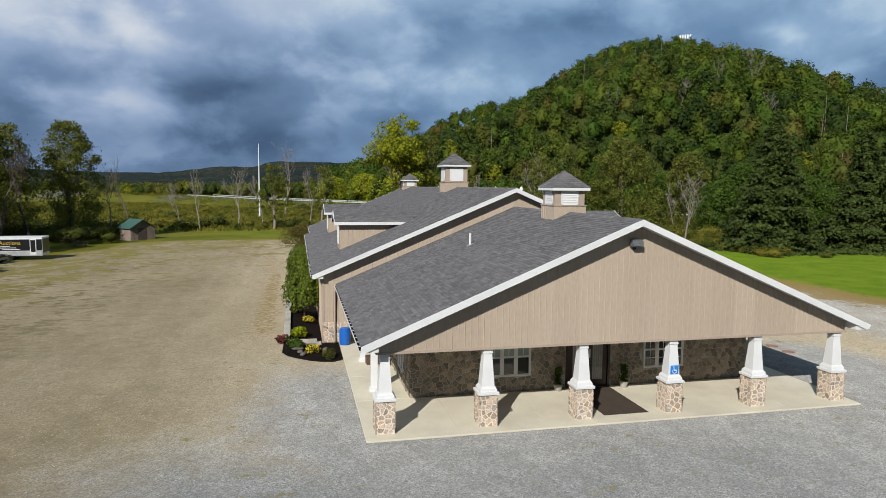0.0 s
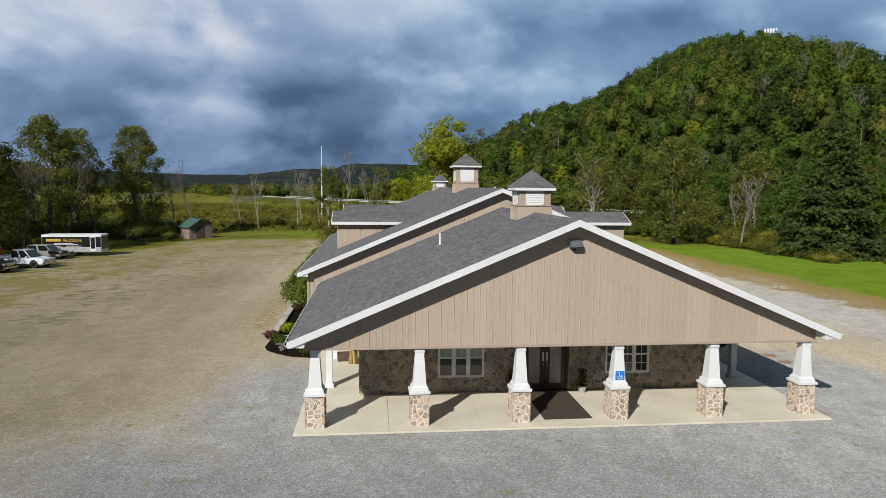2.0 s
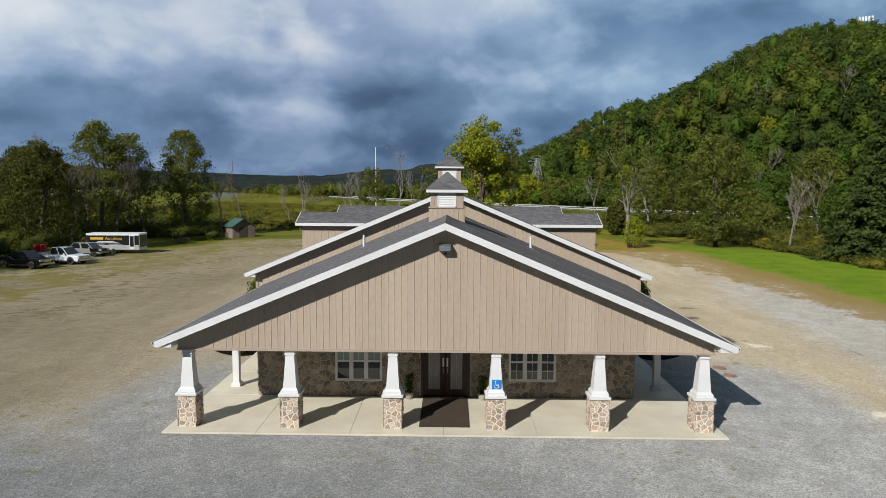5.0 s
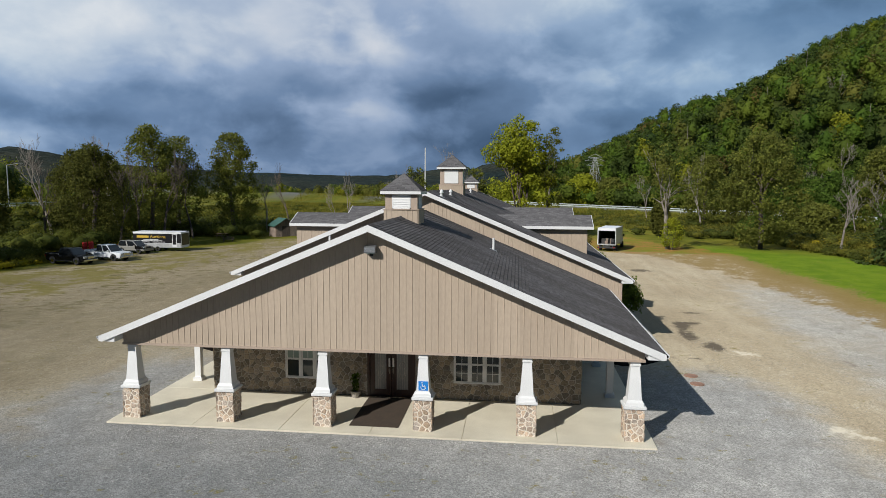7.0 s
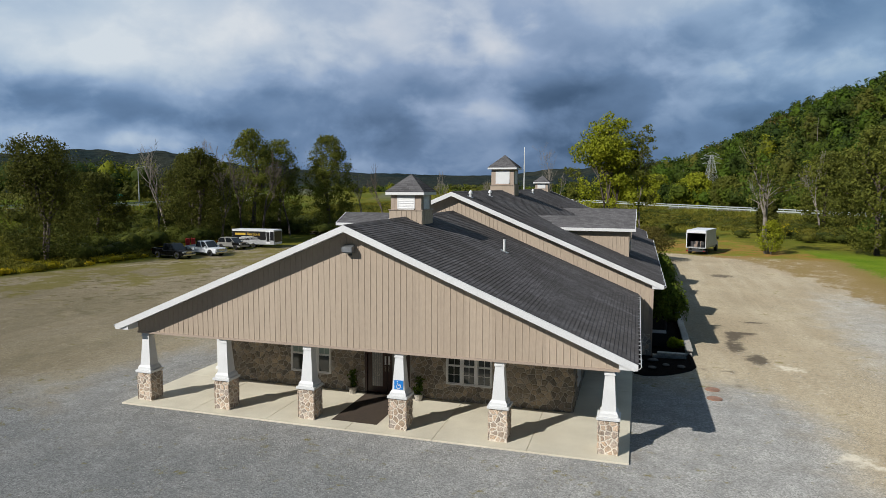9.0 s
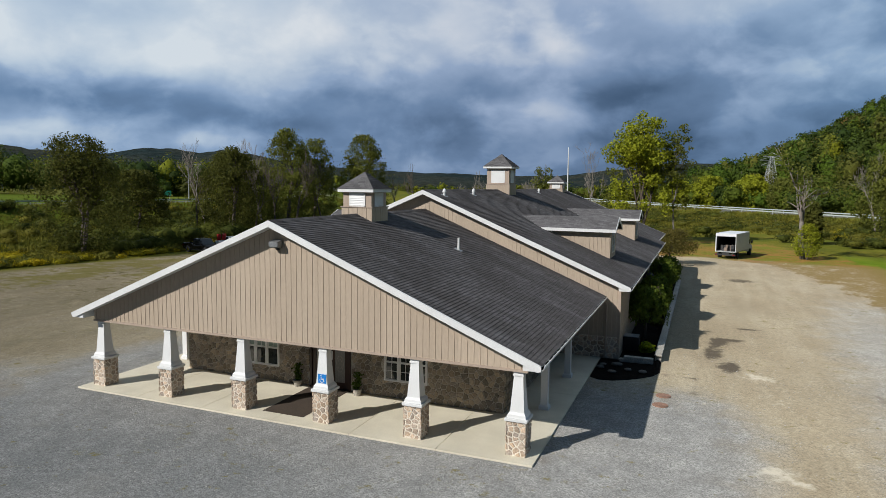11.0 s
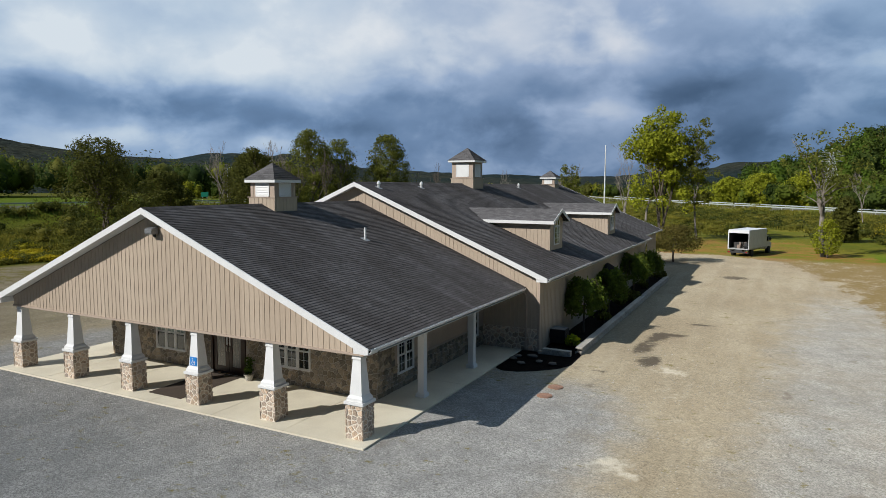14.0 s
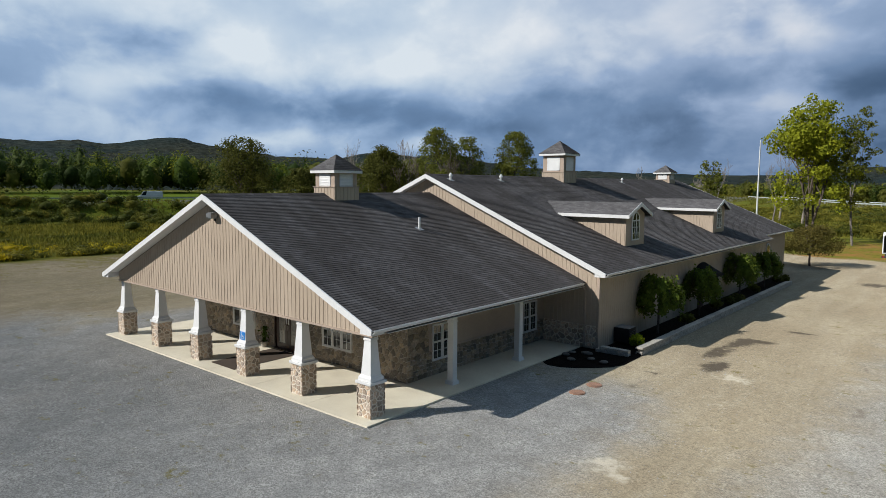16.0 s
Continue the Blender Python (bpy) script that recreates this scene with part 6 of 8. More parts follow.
def spruce(name, x, y, h, r, n, seed, label, size=0.55):
    rr, nr = random.Random(seed), np.random.default_rng(seed)
    t = thing(name, (x, y, spot(x, y)), 0, label, "tree")
    segs = [(Vector((0, 0, -0.2)), Vector((0, 0, h * 0.97)), h * 0.018, 0.03)]
    pts, outs = [], []
    tiers = int(h / 0.85)
    for k in range(tiers):
        f = 0.05 + 0.94 * k / tiers
        reach = r * (1 - f) ** 0.92 * rr.uniform(0.78, 1.15) + 0.25
        arms = max(5, int(8 * (1 - f)) + 3)
        for j in range(arms):
            a = 6.283 * j / arms + rr.uniform(-0.3, 0.3)
            ln = reach * rr.uniform(0.66, 1.10)
            p = Vector((0, 0, f * h))
            q = Vector((ln * math.cos(a), ln * math.sin(a), f * h - ln * rr.uniform(0.10, 0.34)))
            segs.append((p, q, 0.05 * (1 - f) + 0.015, 0.008))
            m = max(5, int(n * ln / (tiers * 6.2 * r * 0.55)))
            s = nr.uniform(0.15, 1.0, m) ** 0.7
            c = np.array(p)[None] + s[:, None] * (np.array(q) - np.array(p))[None]
            # a fan of twigs that widens and hangs towards the tip
            side = nr.normal(0, 0.17, m) * ln * (0.25 + 0.75 * np.sin(s * 2.6))
            c += side[:, None] * np.array([-math.sin(a), math.cos(a), 0.0])[None] + nr.normal(0, 0.10, (m, 3))
            c[:, 2] -= nr.uniform(0, 1.0, m) ** 2 * s * 0.9 + 0.35 * np.abs(side)
            pts.append(c)
            o = np.tile(np.array([math.cos(a) * 0.5, math.sin(a) * 0.5, 0.7]), (m, 1))
            outs.append(o)
    tubes_mesh("trunk", segs, BARK, t, 5)
    pts, outs = np.concatenate(pts), np.concatenate(outs)
    pts[:, 2] = np.maximum(pts[:, 2], 0.2)
    u, v = blades(pts, outs, size, 1.2)
    quad_mesh("crown", pts, u, v, LEAF_SPRUCE, t, sides=3)
    return t


def shrub(name, x, y, r, h, leaf, n, size, seed, label, z=None, flower=None):
    nr = np.random.default_rng(seed)
    t = thing(name, (x, y, spot(x, y) if z is None else z), 0, label, "shrub")
    rr = random.Random(seed)
    segs = [(Vector((0, 0, -0.05)), Vector((rr.uniform(-r, r) * 0.6, rr.uniform(-r, r) * 0.6, h * 0.7)), 0.02, 0.006) for _ in range(7)]
    tubes_mesh("stem", segs, BARK, t, 4)
    c = [(rr.uniform(-0.45, 0.45) * r, rr.uniform(-0.45, 0.45) * r, h * rr.uniform(0.35, 0.68)) for _ in range(7)]
    pts, out = crown_points(c, [min(r, h) * rr.uniform(0.42, 0.6) for _ in c], n, nr, 0.5)
    pts[:, 2] = np.clip(pts[:, 2], 0.03, None)
    u, v = blades(pts, out, size)
    quad_mesh("foliage", pts, u, v, leaf, t)
    if flower:
        k = n
        pts, out = crown_points(c, [min(r, h) * 0.58 for _ in c], k, nr, 0.95)
        pts[:, 2] = np.clip(pts[:, 2], 0.08, None)
        u, v = blades(pts, out, size * 0.8)
        quad_mesh("blossom", pts, u, v, flower, t)


def weeping_tree(x, y, h, r, seed):
    """An umbrella-shaped weeping tree with hanging shoots."""
    rr, nr = random.Random(seed), np.random.default_rng(seed)
    t = thing("weeping_tree", (x, y, 0.05), 0, "small weeping mulberry with a dense hanging green crown in the bed", "tree", "weeping trees along the hall beds")
    segs = [(Vector((0, 0, -0.3)), Vector((0.03, 0.02, h * 0.78)), 0.07, 0.05)]
    cs, outs = [], []
    for k in range(46):
        a = rr.uniform(0, 6.283)
        ln = r * rr.uniform(0.55, 1.0)
        top = h * rr.uniform(0.80, 0.98)
        p = Vector((0.03, 0.02, h * 0.76))
        q = Vector((ln * 0.55 * math.cos(a), ln * 0.55 * math.sin(a), top))
        e = Vector((ln * math.cos(a), ln * math.sin(a), h * rr.uniform(0.30, 0.52)))
        segs += [(p, q, 0.03, 0.015), (q, e, 0.015, 0.005)]
        m = 130
        s = nr.uniform(0, 1, m)
        b = np.where(s[:, None] < 0.3, np.array(p)[None] * (1 - s[:, None] / 0.3) + np.array(q)[None] * (s[:, None] / 0.3), np.array(q)[None] * (1 - (s[:, None] - 0.3) / 0.7) + np.array(e)[None] * ((s[:, None] - 0.3) / 0.7))
        b[:, :2] += np.outer(np.sin(np.clip((s - 0.3) / 0.7, 0, 1) * 3.14), [0.22 * r * math.cos(a), 0.22 * r * math.sin(a)])
        cs.append(b + nr.normal(0, 0.10, (m, 3)))
        outs.append(np.tile([math.cos(a), math.sin(a), 0.55], (m, 1)))
    tubes_mesh("trunk", segs, BARK, t, 5)
    c, o = np.concatenate(cs), np.concatenate(outs)
    u, v = blades(c, o, 0.125, 1.4)
    quad_mesh("crown", c, u, v, LEAF_WEEP, t)


for s in (-1, 1):
    for k, (y, h, r) in enumerate(((18.8, 3.15, 1.18), (25.1, 2.9, 1.12), (33.2, 3.15, 1.3), (39.6, 2.8, 1.2))):
        weeping_tree(s * 11.6, y + (0.4 if s < 0 else 0), h * (1.0 if s > 0 else 1.02), r, 40 + k * 3 + s)


def planting_beds():
    for s in (-1, 1):
        rr = random.Random(60 + s)
        # mulch, heaped up behind the wall
        outline = [(s * 9.86, 10.15), (s * 10.3, 9.85), (s * 10.9, 9.95), (s * 11.5, 10.3), (s * 12.1, 10.85), (s * 12.55, 11.4), (s * 12.8, 12.1), (s * 12.75, 14.4), (s * 12.6, 16.0), (s * 12.5, 44.0), (s * 11.4, 46.2), (s * 10.72, 46.0), (s * 10.72, 13.66), (s * 9.86, 13.66)]
        bm = bmesh.new()
        vs = [bm.verts.new((x, y, GROUND + (0.03 if y < 14.5 else 0.22))) for x, y in outline]
        f = bm.faces.new(vs)
        if f.normal.z < 0:
            f.normal_flip()
        ret = bmesh.ops.inset_region(bm, faces=[f], thickness=0.25, depth=0.07)
        lo = bmesh.ops.extrude_edge_only(bm, edges=[e for e in bm.edges if e.is_boundary])["geom"]
        for v in lo:
            if isinstance(v, bmesh.types.BMVert):
                v.co.z = GROUND - 0.06
        bmesh.ops.recalc_face_normals(bm, faces=bm.faces)
        bed = part("planting_bed", bm, MULCH)
        tagged(bed, "dark mulched planting bed along the hall wall", "bed", kind="structure")
        wall = thing("retaining_wall", (s * 12.6, 14.1, GROUND), 0, "low pale stone block wall edging the planting bed", "wall")
        bm = bmesh.new()
        box(bm, (-0.15, 0, -0.1), (0.15, 0.46, 0.165), 0.02)
        me = bpy.data.meshes.new("block")
        bm.to_mesh(me)
        bm.free()
        me.materials.append(BLOCK)
        cap = bmesh.new()
        box(cap, (-0.18, 0, 0.30), (0.18, 0.60, 0.38), 0.015)
        cme = bpy.data.meshes.new("cap_stone")
        cap.to_mesh(cme)
        cap.free()
        cme.materials.append(BLOCK)
        n = int(29.2 / 0.47)
        for k in range(n):
            for c in (0, 1):
                piece("block", me, wall, Matrix.Translation((rr.uniform(-0.012, 0.012), 0.47 * k + 0.23 * c, 0.165 * c - (0.0 if not c else 0.02))))
        for k in range(int(29.2 / 0.61)):
            piece("cap_stone", cme, wall, Matrix.Translation((rr.uniform(-0.015, 0.015), 0.61 * k, -0.012)))
        # a short wall across the front of the raised bed
        cross = thing("cross_wall", (s * 10.78, 13.48, GROUND), 0, "short pale stone block wall across the front of the bed", "wall")
        for k in range(3):
            for c in (0, 1):
                ob = piece("block", me, cross, Matrix.Translation((s * (0.47 * k + 0.23 * c), 0, 0.165 * c - 0.02 * c)) @ Matrix.Rotation(math.radians(-90 * s), 4, "Z"))
        # rocks at the front of the bed
        for k in range(6):
            x, y = s * rr.uniform(10.1, 12.2), rr.uniform(10.9, 12.6)
            bm = bmesh.new()
            bmesh.ops.create_icosphere(bm, subdivisions=2, radius=1.0)
            w, d, h = rr.uniform(0.14, 0.30), rr.uniform(0.12, 0.22), rr.uniform(0.05, 0.10)
            for v in bm.verts:
                q = 1 + 0.22 * noise.noise(v.co * 1.6 + Vector((k, s, 0)))
                v.co = Vector((v.co.x * w, v.co.y * d, v.co.z * h)) * q
            ro = part("rock", bm, ROCK, smooth=True)
            ro.matrix_basis = pose(x, y, GROUND + 0.10, 0, 0, rr.uniform(0, 180))
            tagged(ro, "rounded grey garden rock lying in the mulch", "rock", "rocks in the beds")
        # low clipped shrubs between the trees
        for k, y in enumerate((21.6, 27.3, 29.6, 31.0, 36.3, 42.2, 43.5)):
            shrub("low_shrub", s * rr.uniform(11.7, 12.1), y, 0.5, 0.65, LEAF_DARK, 500, 0.12, 80 + k * 2 + s, "dark green clipped shrub in the mulched bed", 0.12)


planting_beds()
shrub("lime_shrub", 12.0, 15.3, 0.50, 0.62, SHRUB_LIME, 900, 0.10, 5, "bright yellow-green shrub behind the block wall", 0.0)
shrub("lime_shrub", -12.0, 14.8, 0.55, 0.7, SHRUB_LIME, 900, 0.10, 6, "bright yellow-green shrub behind the block wall", 0.0)
shrub("red_mum", -12.85, 14.2, 0.42, 0.52, LEAF_DARK, 500, 0.08, 7, "mound of dark magenta chrysanthemum", GROUND, FLOWER_RED)
shrub("yellow_mum", -11.3, 11.8, 0.42, 0.45, LEAF_GREEN, 450, 0.08, 8, "mound of yellow chrysanthemum in the mulch", GROUND, FLOWER_YELLOW)
shrub("low_shrub", -12.1, 12.8, 0.55, 0.6, LEAF_GREEN, 500, 0.10, 9, "green shrub in the front of the bed", GROUND)
shrub("low_shrub", -10.55, 10.5, 0.45, 0.5, LEAF_DARK, 500, 0.09, 10, "dark shrub beside the porch slab", GROUND)
shrub("yellow_mum", -11.35, 18.6, 0.38, 0.42, LEAF_GREEN, 400, 0.08, 12, "mound of yellow chrysanthemum in the mulch", 0.1, FLOWER_YELLOW)


def barrel():
    b = thing("barrel", (-9.55, 13.05, 0), 0, "blue plastic barrel standing on the porch slab by the wall", "barrel")
    bm = bmesh.new()
    for z0, r0, z1, r1 in ((0, 0.27, 0.05, 0.29), (0.05, 0.29, 0.30, 0.30), (0.30, 0.31, 0.34, 0.31), (0.34, 0.30, 0.60, 0.30), (0.60, 0.31, 0.64, 0.31), (0.64, 0.30, 0.86, 0.29), (0.86, 0.29, 0.90, 0.24)):
        tube(bm, (0, 0, z0), (0, 0, z1), r0, r1, 20)
    part("drum", bm, BLUE_BARREL, b, smooth=False)


barrel()


def entrance_plant(x, y, seed):
    t = thing("entrance_plant", (x, y, 0), 0, "tall green plant in a pale stone-coloured pot beside the entrance", "potted plant")
    bm = bmesh.new()
    tube(bm, (0, 0, 0), (0, 0, 0.24), 0.13, 0.19, 14)
    tube(bm, (0, 0, 0.24), (0, 0, 0.28), 0.21, 0.21, 14)
    part("pot", bm, BLOCK, t, "pale pot")
    nr = np.random.default_rng(seed)
    c = np.stack([nr.normal(0, 0.075, 150), nr.normal(0, 0.07, 150), nr.uniform(0.26, 1.0, 150)], 1)
    o = nr.normal(0, 1, (150, 3))
    u, v = blades(c, o, 0.10)
    quad_mesh("foliage", c, u, v, LEAF_GREEN, t)


entrance_plant(1.50, 3.30, 3)
entrance_plant(-1.45, 3.38, 4)


STRAW = surface("dry_straw", (0.50, 0.36, 0.12), (0.34, 0.22, 0.07), 6, 30, 0.9, 0.4, 0.01, vary="ISLAND", spread=0.35)
CRATE_BROWN = surface("brown_crate_wood", (0.115, 0.075, 0.05), (0.075, 0.05, 0.035), 2, 30, 0.85, 0.3, stretch=(0.2, 1, 1))


def corn_shock(x, y):
    """Dry corn stalks tied round the middle."""
    t = thing("corn_shock", (x, y, 0), 0, "tied bundle of dry golden corn stalks standing by the porch wall", "corn shock")
    rr = random.Random(77)
    verts, faces = [], []
    for k in range(150):
        a, r0, r1, r2 = rr.uniform(0, 6.283), rr.uniform(0.05, 0.30), rr.uniform(0.02, 0.13), rr.uniform(0.06, 0.36)
        h = rr.uniform(1.3, 1.95)
        w = rr.uniform(0.010, 0.028)
        o = len(verts)
        tx, ty = -math.sin(a) * w, math.cos(a) * w
        for r, z in ((r0, 0.0), (r1, h * 0.62), (r2, h)):
            cx, cy = r * math.cos(a), r * math.sin(a)
            verts += [(cx - tx, cy - ty, z), (cx + tx, cy + ty, z)]
        faces += [(o, o + 1, o + 3, o + 2), (o + 2, o + 3, o + 5, o + 4)]
    raw("stalks", verts, faces, STRAW, t)
    bm = bmesh.new()
    tube(bm, (0, 0, 1.02), (0, 0, 1.07), 0.145, 0.145, 16)
    part("twine", bm, CRATE_BROWN, t)


def porch_crate(x, y):
    c = thing("wooden_crate", (x, y, 0), 6, "low brown wooden crate standing on the porch slab", "crate")
    for z in (0.02, 0.15, 0.28):
        part("slat", boxes(((-0.30, -0.22, z), (0.30, -0.20, z + 0.11)), bevel=0.004), CRATE_BROWN, c)
        part("slat", boxes(((-0.30, 0.20, z), (0.30, 0.22, z + 0.11)), bevel=0.004), CRATE_BROWN, c)
        part("end_board", boxes(((-0.30, -0.198, z), (-0.28, 0.198, z + 0.11)), bevel=0.004), CRATE_BROWN, c)
        part("end_board", boxes(((0.28, -0.198, z), (0.30, 0.198, z + 0.11)), bevel=0.004), CRATE_BROWN, c)
    part("bottom", boxes(((-0.28, -0.198, 0.0), (0.28, 0.198, 0.02))), CRATE_BROWN, c)


corn_shock(-8.06, 8.5)
porch_crate(-8.55, 9.0)


def picnic_table(x, y, turn):
    t = thing("picnic_table", (x, y, spot(x, y)), turn, "dark weathered picnic table standing below the trees", "table")
    for k in range(4):
        part("top_board", boxes(((-0.9, -0.37 + 0.19 * k, 0.72), (0.9, -0.20 + 0.19 * k, 0.76)), bevel=0.005), CRATE_BROWN, t)
    for s in (-1, 1):
        part("bench_board", boxes(((-0.9, min(s * 0.58, s * 0.84), 0.42), (0.9, max(s * 0.58, s * 0.84), 0.46)), bevel=0.005), CRATE_BROWN, t)
        for q in (-1, 1):
            bm = bmesh.new()
            tube(bm, (q * 0.65, s * 0.75, 0.0), (q * 0.65, s * 0.22, 0.72), 0.045, 0.045, 4)
            part("leg", bm, CRATE_BROWN, t)
    for q in (-1, 1):
        part("brace", boxes(((q * 0.65 - 0.02, -0.82, 0.36), (q * 0.65 + 0.02, 0.82, 0.42))), CRATE_BROWN, t)


picnic_table(-41.6, 78.2, 20)
picnic_table(-43.6, 80.4, -10)


# ---- vehicles and yard things ----
def paint(name, c, rough=0.3, metal=0.0):
    return surface(name, c, tuple(v * 0.85 for v in c), 0.8, 30, rough, 0.02, metal=metal, grain=0.06)


CAR_BLACK = paint("black_car_paint", (0.005, 0.005, 0.006), 0.25)
CAR_WHITE = paint("white_car_paint", (0.72, 0.74, 0.76), 0.25)
CAR_SILVER = paint("silver_car_paint", (0.36, 0.35, 0.32), 0.35, 0.4)
CAR_GLASS = surface("car_glass", (0.010, 0.012, 0.014), (0.008, 0.010, 0.012), 1, 20, 0.12, 0.0, grain=0.02, spec=0.35)
TYRE = surface("tyre_rubber", (0.02, 0.02, 0.02), (0.012, 0.012, 0.012), 3, 40, 0.8, 0.2)
CHROME = paint("chrome", (0.55, 0.55, 0.56), 0.15, 1.0)
LAMP_LENS = glass("lamp_lens", (0.45, 0.46, 0.46), 0.1)
TAIL_RED = paint("red_lens", (0.35, 0.01, 0.01), 0.2)
GOLD = paint("gold_lettering", (0.62, 0.40, 0.05), 0.4)
TRAILER_BLACK = paint("black_trailer_panel", (0.012, 0.012, 0.013), 0.3)
BOX_WHITE = paint("white_truck_panel", (0.74, 0.75, 0.76), 0.45)
BOX_DARK = paint("dark_hold_tone", (0.045, 0.042, 0.04), 0.8)
RED_PAINT = paint("red_paint", (0.45, 0.015, 0.015), 0.5)
GREEN_ROOF = paint("green_roof_metal", (0.028, 0.090, 0.066), 0.6)
GREY_WOOD = surface("weathered_wood", (0.28, 0.21, 0.165), (0.17, 0.135, 0.11), 2, 20, 0.9, 0.4, stretch=(1, 1, 0.15))
RUST = surface("rusty_iron", (0.33, 0.18, 0.115), (0.22, 0.125, 0.085), 3, 30, 0.8, 0.5, 0.01)
SIGN_GREEN = paint("green_sign", (0.015, 0.30, 0.18), 0.5)
GALV = surface("galvanised_steel", (0.50, 0.51, 0.51), (0.40, 0.41, 0.41), 1, 20, 0.45, 0.05, metal=0.4)


def wheel(parent, x, y, r=0.38, w=0.26):
    s = 1 if y > 0 else -1
    bm = bmesh.new()
    tube(bm, (x, y - s * w, r), (x, y, r), r, r, 20)
    bmesh.ops.bevel(bm, geom=[e for e in bm.edges if len(e.link_faces) == 2 and any(len(f.verts) > 8 for f in e.link_faces)], offset=0.05, segments=2, affect="EDGES")
    ty = part("wheel", bm, TYRE, parent)
    bm = bmesh.new()
    tube(bm, (x, y - s * 0.03, r), (x, y + s * 0.008, r), r * 0.60, r * 0.55, 16)
    part("rim", bm, CHROME, ty)


def car(name, x, y, turn, profile, cabin, length, width, colour, label, r=0.38, bed=None, front_bar=True, panelled=False):
    """A vehicle with its nose along +x. profile: side outline of the body; cabin: (x0, x1, x2, x3, z0, z1) rear foot, rear top, front top, front foot."""
    c = thing(name, (x, y, spot(x, y)), turn, label, "car")
    w = width / 2
    bm = bmesh.new()
    prism(bm, profile, "y", -w, w)
    bmesh.ops.bevel(bm, geom=list(bm.edges), offset=0.09, segments=3, affect="EDGES")
    part("body", bm, colour, c)
    x0, x1, x2, x3, z0, z1 = cabin
    bm = bmesh.new()
    ins = 0.16
    lo = [(x0, -w + 0.06), (x3, -w + 0.06), (x3, w - 0.06), (x0, w - 0.06)]
    hi = [(x1, -w + ins), (x2, -w + ins), (x2, w - ins), (x1, w - ins)]
    a = [bm.verts.new((p, q, z0)) for p, q in lo]
    b = [bm.verts.new((p, q, z1)) for p, q in hi]
    bm.faces.new(a[::-1]), bm.faces.new(b)
    for i in range(4):
        bm.faces.new((a[i], a[(i + 1) % 4], b[(i + 1) % 4], b[i]))
    bmesh.ops.bevel(bm, geom=list(bm.edges), offset=0.07, segments=3, affect="EDGES")
    part("cabin", bm, colour, c)

    def pane(name2, q0, q1, q2, q3):
        m = [Vector(p) for p in (q0, q1, q2, q3)]
        nrm = (m[1] - m[0]).cross(m[3] - m[0]).normalized()
        cen = sum(m, Vector()) / 4
        vs = [tuple(cen + (p - cen) * 0.88 + nrm * 0.012) for p in m] + [tuple(cen + (p - cen) * 0.88 - nrm * 0.02) for p in m]
        raw(name2, vs, [(0, 1, 2, 3), (4, 7, 6, 5), (0, 4, 5, 1), (1, 5, 6, 2), (2, 6, 7, 3), (3, 7, 4, 0)], CAR_GLASS, c)
    for s in (-1, 1):
        yl, yh = s * (w - 0.06), s * (w - ins)
        mid, midh = (x0 + x3) / 2, (x1 + x2) / 2
        for p, q, ph, qh in (((x3 - 1.3, x3, x2 - 0.75, x2),) if panelled else ((x0, mid, x1, midh), (mid, x3, midh, x2))):
            pts = ((p + 0.05, yl, z0 + 0.02), (q - 0.03, yl, z0 + 0.02), (qh - 0.02, yh, z1), (ph + 0.03, yh, z1))
            pane("side_window", *(pts if s < 0 else pts[::-1]))
        part("mirror", boxes(((x3 - 0.35, min(s * w, s * (w + 0.2)), z0 + 0.02), (x3 - 0.22, max(s * w, s * (w + 0.2)), z0 + 0.22)), bevel=0.02), colour, c)
        for fx in (profile[0][0] + length * 0.19, profile[0][0] + length * 0.81):
            wheel(c, fx, s * (w + 0.01), r)
            bm = bmesh.new()
            y0, y1 = sorted((s * (w - 0.30), s * (w + 0.004)))
            prism(bm, [(fx + (r + 0.09) * math.cos(math.pi * q / 12), r + (r + 0.07) * math.sin(math.pi * q / 12)) for q in range(13)] + [(fx - r - 0.09, 0.32), (fx + r + 0.09, 0.32)], "y", y0, y1)
            part("wheel_arch", bm, TYRE, c, "dark wheel arch")
        part("sill", boxes(((profile[0][0] + length * 0.30, min(s * w, s * (w + 0.02)), 0.36), (profile[0][0] + length * 0.70, max(s * w, s * (w + 0.02)), 0.47)), bevel=0.01), TYRE, c)
        part("door_seam", boxes(((0.0 if bed else -0.3, min(s * w, s * (w + 0.004)), 0.5), (0.015 if bed else -0.285, max(s * w, s * (w + 0.004)), z0))), TYRE, c)
        nose = profile[0][0] + length
        part("headlight", boxes(((nose - 0.10, min(s * 0.5 * w, s * 0.92 * w), 0.78), (nose + 0.012, max(s * 0.5 * w, s * 0.92 * w), 0.98)), bevel=0.015), LAMP_LENS, c)
        part("tail_light", boxes(((profile[0][0] - 0.012, min(s * 0.78 * w, s * 0.97 * w), 0.85), (profile[0][0] + 0.05, max(s * 0.78 * w, s * 0.97 * w), 1.15))), TAIL_RED, c)
    pane("windscreen", (x3, -w + 0.08, z0), (x3, w - 0.08, z0), (x2, w - ins, z1), (x2, -w + ins, z1))
    pane("rear_window", (x0, w - 0.08, z0), (x0, -w + 0.08, z0), (x1, -w + ins, z1), (x1, w - ins, z1))
    nose = profile[0][0] + length
    part("grille", boxes(((nose - 0.05, -0.45 * w, 0.70), (nose + 0.02, 0.45 * w, 0.98)), bevel=0.02), CHROME if front_bar else DARK_METAL, c)
    part("bumper", boxes(((nose - 0.10, -w * 0.96, 0.42), (nose + 0.06, w * 0.96, 0.62)), bevel=0.03), CHROME if front_bar else colour, c)
